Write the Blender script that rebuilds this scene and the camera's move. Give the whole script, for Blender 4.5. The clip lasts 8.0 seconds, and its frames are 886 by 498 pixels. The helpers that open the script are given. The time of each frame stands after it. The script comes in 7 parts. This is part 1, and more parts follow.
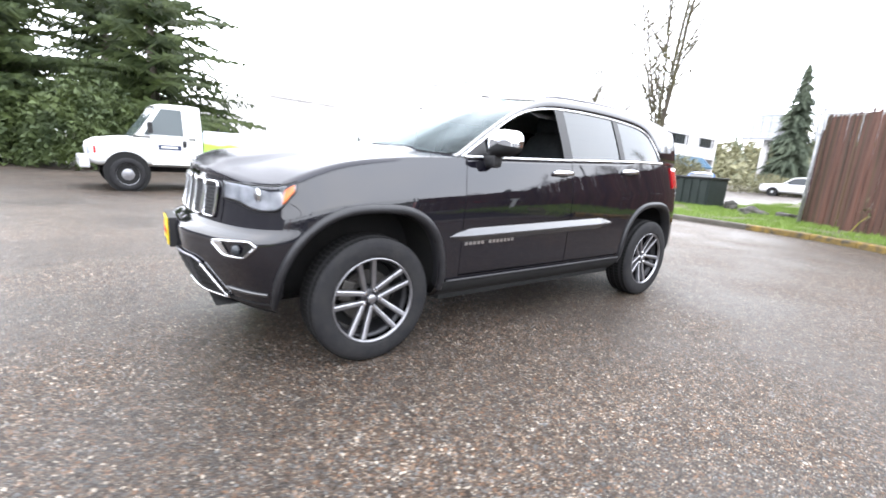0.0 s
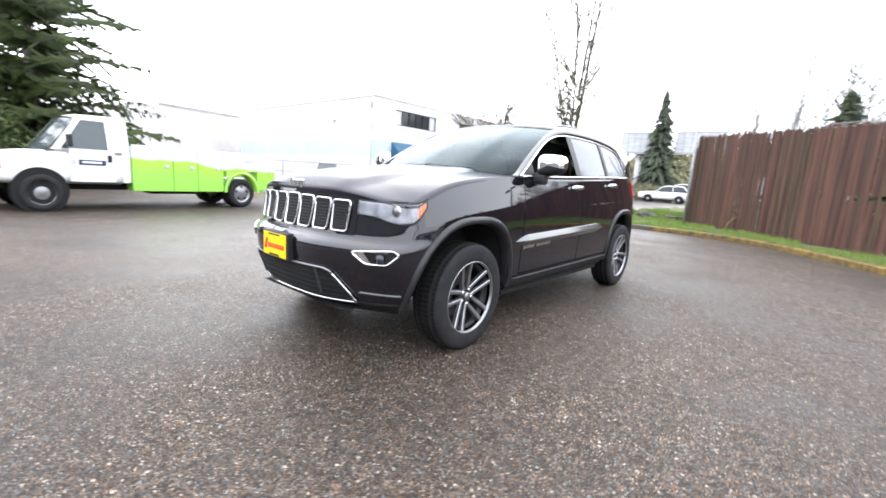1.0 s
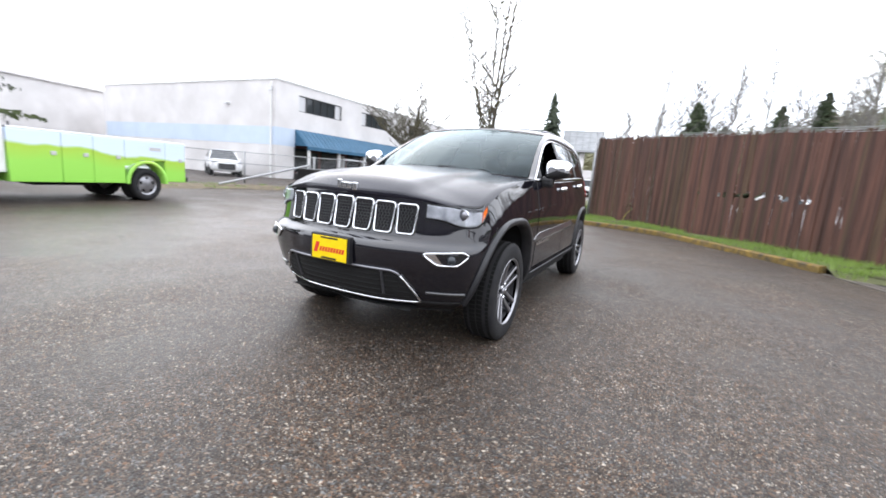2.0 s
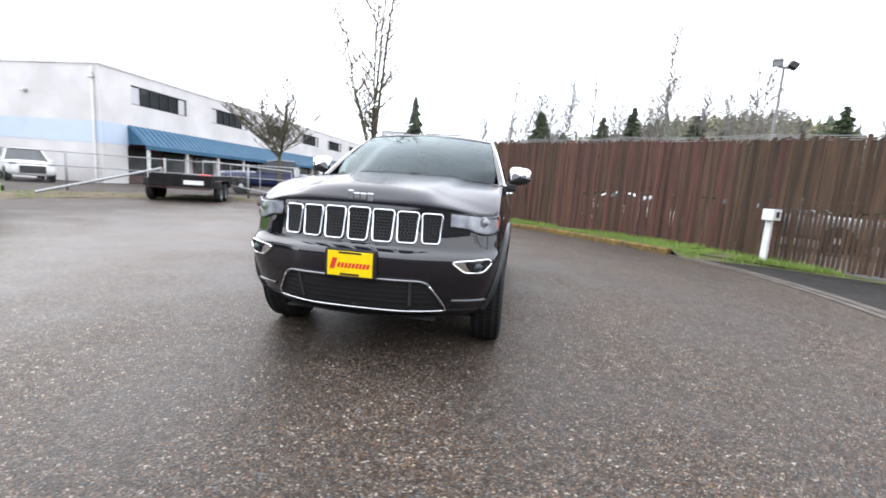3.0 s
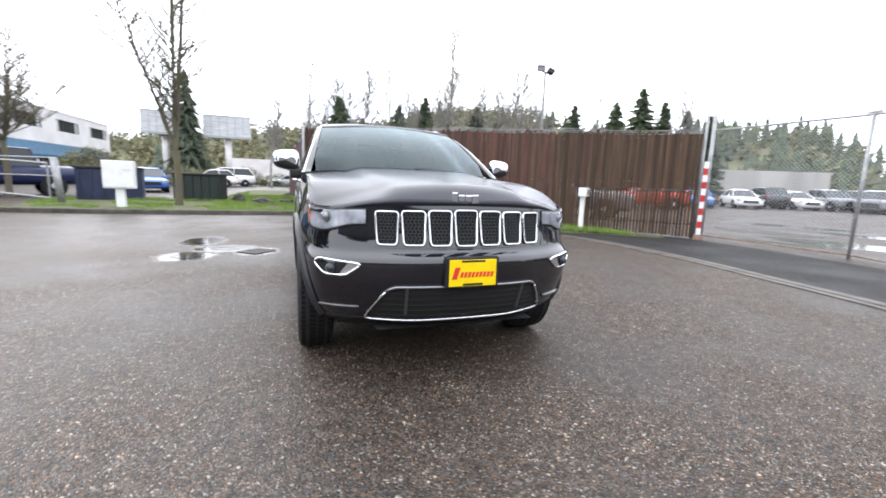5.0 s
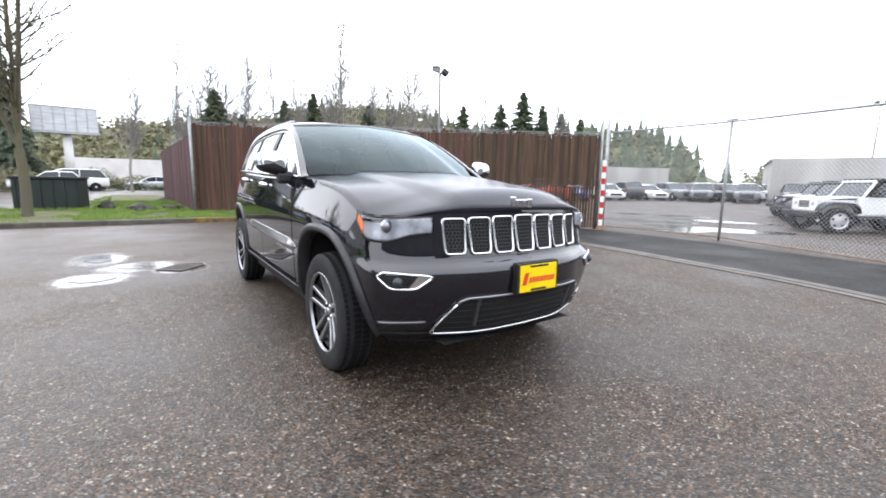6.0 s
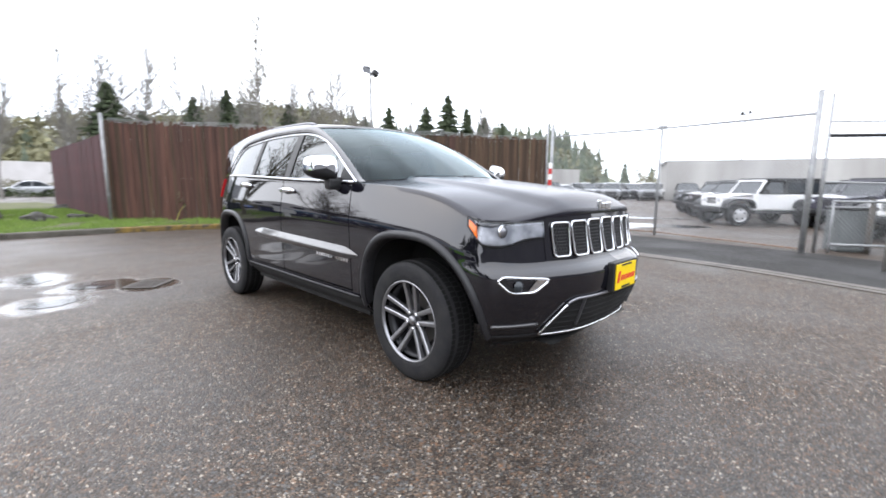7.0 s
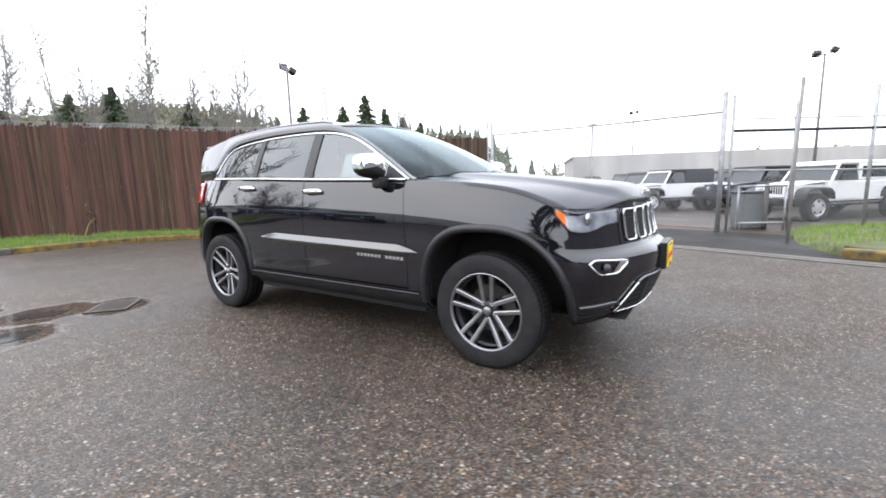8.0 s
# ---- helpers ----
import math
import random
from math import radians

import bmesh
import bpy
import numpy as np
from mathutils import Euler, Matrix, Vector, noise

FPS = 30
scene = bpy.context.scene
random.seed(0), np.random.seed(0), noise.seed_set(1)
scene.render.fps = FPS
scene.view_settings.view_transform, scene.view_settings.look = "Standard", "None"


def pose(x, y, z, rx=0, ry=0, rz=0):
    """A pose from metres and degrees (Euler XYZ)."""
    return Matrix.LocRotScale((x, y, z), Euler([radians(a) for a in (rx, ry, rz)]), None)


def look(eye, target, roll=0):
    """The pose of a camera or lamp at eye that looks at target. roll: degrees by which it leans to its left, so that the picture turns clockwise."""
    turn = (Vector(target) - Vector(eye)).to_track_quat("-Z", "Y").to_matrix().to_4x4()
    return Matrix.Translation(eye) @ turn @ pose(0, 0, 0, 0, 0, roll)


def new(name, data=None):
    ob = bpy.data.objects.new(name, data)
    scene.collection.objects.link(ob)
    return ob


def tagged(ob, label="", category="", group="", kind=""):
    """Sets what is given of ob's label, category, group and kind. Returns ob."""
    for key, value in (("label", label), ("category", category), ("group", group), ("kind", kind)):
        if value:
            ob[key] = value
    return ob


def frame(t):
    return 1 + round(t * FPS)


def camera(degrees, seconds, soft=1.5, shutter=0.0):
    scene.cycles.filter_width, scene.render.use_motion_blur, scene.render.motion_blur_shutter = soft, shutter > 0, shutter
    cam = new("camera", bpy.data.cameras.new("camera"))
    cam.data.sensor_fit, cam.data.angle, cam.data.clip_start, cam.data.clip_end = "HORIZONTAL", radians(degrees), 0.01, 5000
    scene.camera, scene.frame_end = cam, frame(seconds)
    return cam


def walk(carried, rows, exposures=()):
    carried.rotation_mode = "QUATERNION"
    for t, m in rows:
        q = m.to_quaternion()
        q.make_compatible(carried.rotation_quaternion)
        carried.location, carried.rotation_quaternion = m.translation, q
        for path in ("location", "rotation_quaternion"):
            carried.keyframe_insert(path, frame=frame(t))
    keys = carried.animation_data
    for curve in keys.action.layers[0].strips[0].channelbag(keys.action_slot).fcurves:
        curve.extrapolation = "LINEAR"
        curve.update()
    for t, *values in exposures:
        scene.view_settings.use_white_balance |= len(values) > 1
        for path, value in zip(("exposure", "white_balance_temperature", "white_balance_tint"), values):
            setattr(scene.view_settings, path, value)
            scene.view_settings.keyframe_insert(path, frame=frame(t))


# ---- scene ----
# ---------------------------------------------------------------- camera
cam = camera(92.7, 8.0, soft=1.7, shutter=0.4)
PATH = [
    (0, (2.920, -2.543, 1.174), (1.359, -1.364, 0.758), 4.0),
    (0.5, (2.752, -3.194, 1.204), (1.317, -1.844, 0.859), 4.2),
    (1, (2.511, -3.712, 1.153), (1.237, -2.207, 0.818), 3.6),
    (1.5, (2.160, -4.100, 1.158), (1.116, -2.428, 0.820), 3.4),
    (1.7, (2.015, -4.235, 1.174), (1.014, -2.537, 0.833), 4.1),
    (2.8, (1.040, -4.710, 1.171), (0.684, -2.767, 0.861), 4.0),
    (3, (0.851, -4.745, 1.154), (0.577, -2.785, 0.862), 3.9),
    (3.5, (0.404, -4.776, 1.141), (0.403, -2.804, 0.804), 3.1),
    (4, (-0.090, -4.789, 1.166), (0.158, -2.837, 0.806), 0.4),
    (4.5, (-0.549, -4.669, 1.156), (-0.149, -2.744, 0.793), -0.7),
    (5, (-0.966, -4.474, 1.147), (-0.299, -2.614, 0.838), 2.0),
    (5.2, (-1.133, -4.371, 1.168), (-0.362, -2.558, 0.835), 1.9),
    (6.3, (-2.021, -3.787, 1.157), (-0.837, -2.202, 0.871), 1.5),
    (6.5, (-2.196, -3.669, 1.168), (-0.994, -2.095, 0.883), 2.2),
    (7, (-2.540, -3.326, 1.169), (-1.130, -1.939, 0.877), 0.4),
    (7.5, (-2.910, -3.017, 1.160), (-1.329, -1.829, 0.857), -1.1),
    (8, (-3.190, -2.637, 1.147), (-1.536, -1.552, 0.851), -1.6),
]
EXPOSURES = [(0, 0.96, 6500, 12), (0.5, 0.98, 6500, 12), (1.0, 0.56, 6500, 12), (1.5, 0.26, 6500, 12), (3.0, 0.12, 6500, 12), (8, 0.12, 6500, 12)]
walk(cam, [(t, look(eye, target, roll)) for t, eye, target, roll in PATH], EXPOSURES)

# ---------------------------------------------------------------- world and light
world = bpy.data.worlds.new("overcast_sky")
scene.world = world
world.use_nodes = True
wn = world.node_tree
wn.nodes.clear()
w_out = wn.nodes.new("ShaderNodeOutputWorld")
w_bg = wn.nodes.new("ShaderNodeBackground")
w_sky = wn.nodes.new("ShaderNodeTexSky")
w_sky.sky_type, w_sky.sun_disc = "NISHITA", False
w_sky.sun_elevation, w_sky.sun_rotation = radians(34), radians(-48)
w_sky.dust_density, w_sky.air_density = 4.0, 1.0
w_dim = wn.nodes.new("ShaderNodeVectorMath")
w_dim.operation = "SCALE"
w_dim.inputs["Scale"].default_value = 0.06
w_mix = wn.nodes.new("ShaderNodeMix")
w_mix.data_type = "RGBA"
w_mix.inputs[0].default_value = 0.93
w_noise = wn.nodes.new("ShaderNodeTexNoise")
w_noise.inputs["Scale"].default_value, w_noise.inputs["Detail"].default_value = 2.2, 4.0
w_ramp = wn.nodes.new("ShaderNodeValToRGB")
w_ramp.color_ramp.elements[0].position, w_ramp.color_ramp.elements[1].position = 0.3, 0.7
w_ramp.color_ramp.elements[0].color = (0.80, 0.87, 0.98, 1)
w_ramp.color_ramp.elements[1].color = (0.95, 0.98, 1.03, 1)
wn.links.new(w_sky.outputs[0], w_dim.inputs[0])
wn.links.new(w_noise.outputs["Fac"], w_ramp.inputs[0])
wn.links.new(w_dim.outputs[0], w_mix.inputs[6])
wn.links.new(w_ramp.outputs[0], w_mix.inputs[7])
wn.links.new(w_mix.outputs[2], w_bg.inputs["Color"])
# an overcast sky is brighter overhead than at the horizon
w_co, w_sep = wn.nodes.new("ShaderNodeTexCoord"), wn.nodes.new("ShaderNodeSeparateXYZ")
w_rise = wn.nodes.new("ShaderNodeMapRange")
w_rise.inputs["From Min"].default_value, w_rise.inputs["From Max"].default_value = 0.0, 1.0
w_rise.inputs["To Min"].default_value, w_rise.inputs["To Max"].default_value = 3.0, 3.5
wn.links.new(w_co.outputs["Generated"], w_sep.inputs[0])
wn.links.new(w_sep.outputs["Z"], w_rise.inputs["Value"])
# and brighter on the side where the hidden sun stands
w_dot, w_side, w_both = wn.nodes.new("ShaderNodeVectorMath"), wn.nodes.new("ShaderNodeMapRange"), wn.nodes.new("ShaderNodeMath")
w_dot.operation, w_both.operation = "DOT_PRODUCT", "MULTIPLY"
w_dot.inputs[1].default_value = (-0.62, 0.55, 0.56)
w_side.inputs["From Min"].default_value, w_side.inputs["From Max"].default_value = -1.0, 1.0
w_side.inputs["To Min"].default_value, w_side.inputs["To Max"].default_value = 0.85, 1.15
wn.links.new(w_co.outputs["Generated"], w_dot.inputs[0])
wn.links.new(w_dot.outputs["Value"], w_side.inputs["Value"])
wn.links.new(w_rise.outputs[0], w_both.inputs[0])
wn.links.new(w_side.outputs[0], w_both.inputs[1])
wn.links.new(w_both.outputs[0], w_bg.inputs["Strength"])
wn.links.new(w_bg.outputs[0], w_out.inputs[0])

sun_data = bpy.data.lights.new("sun", "SUN")
sun_data.energy, sun_data.angle, sun_data.color = 0.5, radians(110), (1.0, 0.97, 0.93)
sun_lamp = new("sun", sun_data)
sun_lamp.matrix_world = look((-31, 27.5, 28), (0, 0, 0))

# ---------------------------------------------------------------- materials
def shade(name, color, color2=None, scale=6.0, rough=0.6, rough2=None, metal=0.0, bump=0.0, bscale=80.0, coat=0.0,
          stretch=(1, 1, 1), spread=0.0, space="Object", detail=5.0, ior=1.45, spec=0.5, coat_ior=1.5, coat_rough=0.03):
    """A principled material: two colours mixed by noise, grain relief, and a spread of tone from object to object."""
    m = bpy.data.materials.new(name)
    m.use_nodes = True
    nt = m.node_tree
    p = nt.nodes["Principled BSDF"]
    p.inputs["Roughness"].default_value, p.inputs["Metallic"].default_value = rough, metal
    p.inputs["Base Color"].default_value = (*color, 1)
    p.inputs["IOR"].default_value = ior
    p.inputs["Specular IOR Level"].default_value = spec
    if coat:
        p.inputs["Coat Weight"].default_value, p.inputs["Coat Roughness"].default_value, p.inputs["Coat IOR"].default_value = coat, coat_rough, coat_ior
    co = nt.nodes.new("ShaderNodeTexCoord")
    mp = nt.nodes.new("ShaderNodeMapping")
    mp.inputs["Scale"].default_value = stretch
    if space == "World":
        geo = nt.nodes.new("ShaderNodeNewGeometry")
        nt.links.new(geo.outputs["Position"], mp.inputs["Vector"])
    else:
        nt.links.new(co.outputs["Object"], mp.inputs["Vector"])
    if color2 is not None or rough2 is not None:
        n1 = nt.nodes.new("ShaderNodeTexNoise")
        n1.inputs["Scale"].default_value, n1.inputs["Detail"].default_value = scale, detail
        nt.links.new(mp.outputs[0], n1.inputs["Vector"])
        r = nt.nodes.new("ShaderNodeMapRange")
        r.inputs["From Min"].default_value, r.inputs["From Max"].default_value = 0.32, 0.68
        nt.links.new(n1.outputs["Fac"], r.inputs["Value"])
        if color2 is not None:
            mx = nt.nodes.new("ShaderNodeMix")
            mx.data_type = "RGBA"
            mx.inputs[6].default_value, mx.inputs[7].default_value = (*color, 1), (*color2, 1)
            nt.links.new(r.outputs[0], mx.inputs[0])
            last = mx.outputs[2]
            if spread:
                oi = nt.nodes.new("ShaderNodeObjectInfo")
                mr = nt.nodes.new("ShaderNodeMapRange")
                mr.inputs["To Min"].default_value, mr.inputs["To Max"].default_value = 1 - spread, 1 + spread
                nt.links.new(oi.outputs["Random"], mr.inputs["Value"])
                hs = nt.nodes.new("ShaderNodeHueSaturation")
                nt.links.new(mr.outputs[0], hs.inputs["Value"])
                nt.links.new(last, hs.inputs["Color"])
                last = hs.outputs[0]
            nt.links.new(last, p.inputs["Base Color"])
        if rough2 is not None:
            rr = nt.nodes.new("ShaderNodeMapRange")
            rr.inputs["To Min"].default_value, rr.inputs["To Max"].default_value = rough, rough2
            nt.links.new(r.outputs[0], rr.inputs["Value"])
            nt.links.new(rr.outputs[0], p.inputs["Roughness"])
    if bump:
        n2 = nt.nodes.new("ShaderNodeTexNoise")
        n2.inputs["Scale"].default_value, n2.inputs["Detail"].default_value = bscale, 3.0
        nt.links.new(mp.outputs[0], n2.inputs["Vector"])
        b = nt.nodes.new("ShaderNodeBump")
        b.inputs["Strength"].default_value, b.inputs["Distance"].default_value = bump, 0.01
        nt.links.new(n2.outputs["Fac"], b.inputs["Height"])
        nt.links.new(b.outputs[0], p.inputs["Normal"])
    return m


def asphalt_material(name, dark, light, wet_low, wet_high, grain=150.0, speck=0.5, bright=0.3, film=()):
    """Rain-wet asphalt: pale, tan and dark stone chips of two sizes in tar, damp drifts that change the gloss."""
    m = bpy.data.materials.new(name)
    m.use_nodes = True
    nt = m.node_tree
    N, L = nt.nodes.new, nt.links.new
    p = nt.nodes["Principled BSDF"]
    geo = N("ShaderNodeNewGeometry")

    def spread(src, a, b, c, d):
        r = N("ShaderNodeMapRange")
        r.inputs["From Min"].default_value, r.inputs["From Max"].default_value = a, b
        r.inputs["To Min"].default_value, r.inputs["To Max"].default_value = c, d
        L(src, r.inputs["Value"])
        return r.outputs[0]

    def cloud(scale, detail):
        n = N("ShaderNodeTexNoise")
        n.inputs["Scale"].default_value, n.inputs["Detail"].default_value = scale, detail
        L(geo.outputs["Position"], n.inputs["Vector"])
        return n.outputs["Fac"]

    def times(a, b):
        n = N("ShaderNodeMath")
        n.operation = "MULTIPLY"
        L(a, n.inputs[0])
        L(b, n.inputs[1])
        return n.outputs[0]

    def layer(scale, stops):
        v = N("ShaderNodeTexVoronoi")
        v.inputs["Scale"].default_value = scale
        L(geo.outputs["Position"], v.inputs["Vector"])
        sep = N("ShaderNodeSeparateColor")
        L(v.outputs["Color"], sep.inputs[0])
        ramp = N("ShaderNodeValToRGB")
        ramp.color_ramp.interpolation = "CONSTANT"
        e = ramp.color_ramp.elements
        e[0].position, e[0].color = 0.0, (*stops[0][1], 1)
        e[1].position, e[1].color = stops[-1][0], (*stops[-1][1], 1)
        for place, col in stops[1:-1]:
            q = e.new(place)
            q.color = (*col, 1)
        L(sep.outputs[0], ramp.inputs[0])
        return v, sep, ramp

    blend = lambda f, g=1.0: tuple((i + (j - i) * f) * g for i, j in zip(dark, light))
    pale = (bright, bright * .88, bright * .72)
    grey = tuple(sum(light) / 3 * k for k in (1.0, 1.0, .98))
    rust = (light[0] * 1.25, light[1] * .95, light[2] * .75)
    vb, sb, cb = layer(grain, ((0, blend(0)), (.26, blend(.25)), (.44, grey), (.56, blend(.55)), (.68, rust), (.77, blend(1)), (.87, tuple(g * 1.8 for g in grey)), (.92, blend(1, 1.9)), (.97, pale)))
    vs, ss, cs = layer(grain * 2.1, ((0, blend(0)), (.36, blend(.4)), (.62, grey), (.8, blend(1, 1.3)), (.955, pale)))
    # fine chips fill the tar between the coarse ones
    gap = N("ShaderNodeMix")
    gap.data_type = "RGBA"
    L(spread(cloud(38.0, 2.0), .46, .54, 0, 1), gap.inputs[0])
    L(cb.outputs[0], gap.inputs[6])
    L(cs.outputs[0], gap.inputs[7])
    drift = spread(cloud(0.7, 8.0), .35, .65, 0, 1)
    sx = N("ShaderNodeSeparateXYZ")
    L(geo.outputs["Position"], sx.inputs[0])
    # base colour graded along x: slightly darker gate side, darkest far -x side
    x_tone = spread(sx.outputs["X"], -4.0, .5, 1.06, .93)
    x_tone = times(x_tone, spread(sx.outputs["X"], -10.0, -4.5, .74, 1))
    tone = times(times(spread(cloud(13.0, 6.0), .3, .7, .66, 1.34), spread(drift, 0, 1, .7, 1.2)), x_tone)
    sc = N("ShaderNodeVectorMath")
    sc.operation = "SCALE"
    L(gap.outputs[2], sc.inputs[0])
    L(tone, sc.inputs["Scale"])
    L(sc.outputs[0], p.inputs["Base Color"])
    # a broad wetter lane runs across the yard, its edge broken by the drifts
    both = N("ShaderNodeMath")
    both.operation, both.use_clamp = "MULTIPLY_ADD", True
    both.inputs[1].default_value = 0.5
    L(drift, both.inputs[0])
    dry = N("ShaderNodeMath")
    dry.operation = "MAXIMUM"
    L(spread(sx.outputs["X"], -5.0, 0.5, 0, .6), dry.inputs[0])
    L(spread(sx.outputs["X"], -10.0, -5.0, .7, 0), dry.inputs[1])
    L(dry.outputs[0], both.inputs[2])
    level = N("ShaderNodeValue")
    level.outputs[0].default_value = speck
    relief = level.outputs[0]
    rough, gloss = spread(both.outputs[0], 0, 1, wet_low, wet_high), spread(both.outputs[0], 0, 1, .45, .16)
    if film:
        # standing water in the hollow round the drain, with a ragged soft rim
        total = None
        for cx, cy, rx, ry in film:
            d = N("ShaderNodeVectorMath")
            d.operation, d.inputs[1].default_value = "SUBTRACT", (cx, cy, 0)
            L(geo.outputs["Position"], d.inputs[0])
            q = N("ShaderNodeVectorMath")
            q.operation, q.inputs[1].default_value = "DIVIDE", (rx, ry, 1)
            L(d.outputs[0], q.inputs[0])
            ln = N("ShaderNodeVectorMath")
            ln.operation = "LENGTH"
            L(q.outputs[0], ln.inputs[0])
            one = spread(ln.outputs["Value"], .5, 1.35, 1, 0)
            if total is None:
                total = one
            else:
                mx = N("ShaderNodeMath")
                mx.operation = "MAXIMUM"
                L(total, mx.inputs[0])
                L(one, mx.inputs[1])
                total = mx.outputs[0]
        edge = N("ShaderNodeMath")
        edge.operation, edge.inputs[1].default_value = "MULTIPLY_ADD", .9
        L(cloud(4.5, 4.0), edge.inputs[0])
        L(total, edge.inputs[2])
        pool = spread(edge.outputs[0], .76, 1.1, 0, 1)

        def toward(src, goal):
            n = N("ShaderNodeMix")
            n.inputs[3].default_value = goal
            L(pool, n.inputs[0])
            L(src, n.inputs[2])
            return n.outputs[0]

        rough, gloss = toward(rough, .1), toward(gloss, .45)
        relief = toward(relief, 0.0)
    L(rough, p.inputs["Roughness"])
    L(gloss, p.inputs["Specular IOR Level"])
    # each chip stands at its own height
    bm_ = N("ShaderNodeBump")
    bm_.inputs["Distance"].default_value = 0.006
    L(relief, bm_.inputs["Strength"])
    high = N("ShaderNodeMath")
    high.operation, high.inputs[1].default_value = "MULTIPLY_ADD", -.8
    L(vb.outputs["Distance"], high.inputs[0])
    L(sb.outputs[1], high.inputs[2])
    L(high.outputs[0], bm_.inputs["Height"])
    L(bm_.outputs[0], p.inputs["Normal"])
    return m


def glass_material(name, tint, clear, ior=1.62, sheen=(0.95, 0.98, 1)):
    """Pane: tinted see-through with a mirror-like surface that grows at a slant."""
    m = bpy.data.materials.new(name)
    m.use_nodes = True
    nt = m.node_tree
    nt.nodes.clear()
    N, L = nt.nodes.new, nt.links.new
    o, mix = N("ShaderNodeOutputMaterial"), N("ShaderNodeMixShader")
    tr, gl, fr = N("ShaderNodeBsdfTransparent"), N("ShaderNodeBsdfGlossy"), N("ShaderNodeFresnel")
    tr.inputs["Color"].default_value = (*[clear * c for c in tint], 1)
    gl.inputs["Roughness"].default_value = 0.015
    gl.inputs["Color"].default_value = (*sheen, 1)
    fr.inputs["IOR"].default_value = ior
    L(fr.outputs[0], mix.inputs[0])
    L(tr.outputs[0], mix.inputs[1])
    L(gl.outputs[0], mix.inputs[2])
    L(mix.outputs[0], o.inputs[0])
    return m


M_ASPHALT = asphalt_material("wet_asphalt", (0.0175, 0.0123, 0.0088), (0.088, 0.062, 0.0435), 0.28, 0.6, 90.0, 0.56, 0.33,
                             ((-2.43, 3.8, .36, .6), (-2.4, 2.25, .42, .4), (-1.95, 2.9, .5, .38), (-1.5, 2.6, .32, .42)))
M_APRON = asphalt_material("fresh_asphalt", (0.010, 0.0095, 0.0092), (0.026, 0.025, 0.024), 0.4, 0.75, 160.0, 0.3, 0.08)
M_WATER = shade("puddle_water", (0.03, 0.03, 0.03), rough=0.09, ior=1.33)
M_GRASS = shade("grass_blades", (0.12, 0.2, 0.03), (0.19, 0.28, 0.05), 3.0, 0.55, space="World")
M_SOIL = shade("grassy_soil", (0.055, 0.06, 0.022), (0.1, 0.105, 0.04), 2.5, 0.9, bump=0.6, bscale=40, space="World")
M_DIRT = shade("littered_earth", (0.05, 0.036, 0.022), (0.13, 0.1, 0.05), 3.5, 0.9, bump=0.7, bscale=30, space="World", detail=9)
M_YELLOW = shade("worn_yellow_paint", (0.2, 0.125, 0.02), (0.045, 0.036, 0.022), 7.0, 0.7, bump=0.4, bscale=60, space="World", detail=8)
M_KERB = shade("mossy_concrete", (0.1, 0.09, 0.075), (0.045, 0.04, 0.03), 5.0, 0.8, bump=0.5, bscale=60, space="World", detail=8)
M_CONC = shade("damp_concrete", (0.105, 0.09, 0.075), (0.05, 0.043, 0.036), 4.0, 0.6, bump=0.3, bscale=60, space="World", detail=8)
M_SLAT = shade("redwood_slat", (0.046, 0.0205, 0.0135), (0.092, 0.0395, 0.0265), 7.0, 0.75, bump=0.5, bscale=30, stretch=(2.6, 2.6, 0.13), spread=0.34, detail=7, space="World")
M_OLDSLAT = shade("algae_stained_slat", (0.04, 0.0235, 0.0135), (0.078, 0.045, 0.0255), 7.0, 0.8, bump=0.5, bscale=30, stretch=(2.6, 2.6, 0.13), spread=0.34, detail=7, space="World")
M_REDBOARD = shade("red_painted_board", (0.038, 0.008, 0.011), (0.058, 0.013, 0.015), 2.0, 0.8, spread=0.25)
M_GALV = shade("galvanised_steel", (0.36, 0.365, 0.37), (0.25, 0.255, 0.26), 9.0, 0.5, metal=0.45)
M_WIRE = shade("chain_link_wire", (0.4, 0.41, 0.42), rough=0.5, metal=0.4)
M_RUST = shade("rusty_steel", (0.16, 0.08, 0.045), (0.25, 0.2, 0.16), 9.0, 0.8)
M_IRON = shade("wet_cast_iron", (0.022, 0.017, 0.013), (0.045, 0.032, 0.022), 12.0, 0.45)
M_WHITE = shade("white_paint", (0.78, 0.78, 0.77), (0.68, 0.68, 0.66), 5.0, 0.5)
M_WALL = shade("white_stucco", (0.66, 0.64, 0.63), (0.55, 0.53, 0.52), 0.6, 0.8, space="World")
M_BLUEBAND = shade("pale_blue_paint", (0.5, 0.58, 0.68), (0.45, 0.53, 0.63), 1.0, 0.7)
M_AWNING = shade("blue_metal_awning", (0.02, 0.085, 0.15), (0.035, 0.115, 0.2), 1.5, 0.55)
M_DARKGLASS = shade("dark_window", (0.03, 0.035, 0.04), rough=0.05)
M_BLACK = shade("black_plastic", (0.012, 0.012, 0.013), rough=0.45)
M_MATT = shade("matt_black", (0.008, 0.008, 0.008), rough=0.9)
M_RED = shade("red_paint", (0.5, 0.03, 0.03), (0.42, 0.025, 0.02), 4.0, 0.4)
M_RUBBER = shade("tyre_rubber", (0.011, 0.011, 0.013), (0.02, 0.0195, 0.0195), 14.0, 0.78, bump=0.2, bscale=60, spec=0.35)
# tread rubber with the wheel arch's shadow put into its near-black colour
M_SHADETREAD = shade("shaded_tread_rubber", (0.006, 0.006, 0.006), rough=0.85, spec=0.25)
M_ALLOY = shade("alloy", (0.36, 0.36, 0.375), (0.27, 0.27, 0.285), 12, rough=0.33, metal=0.9)
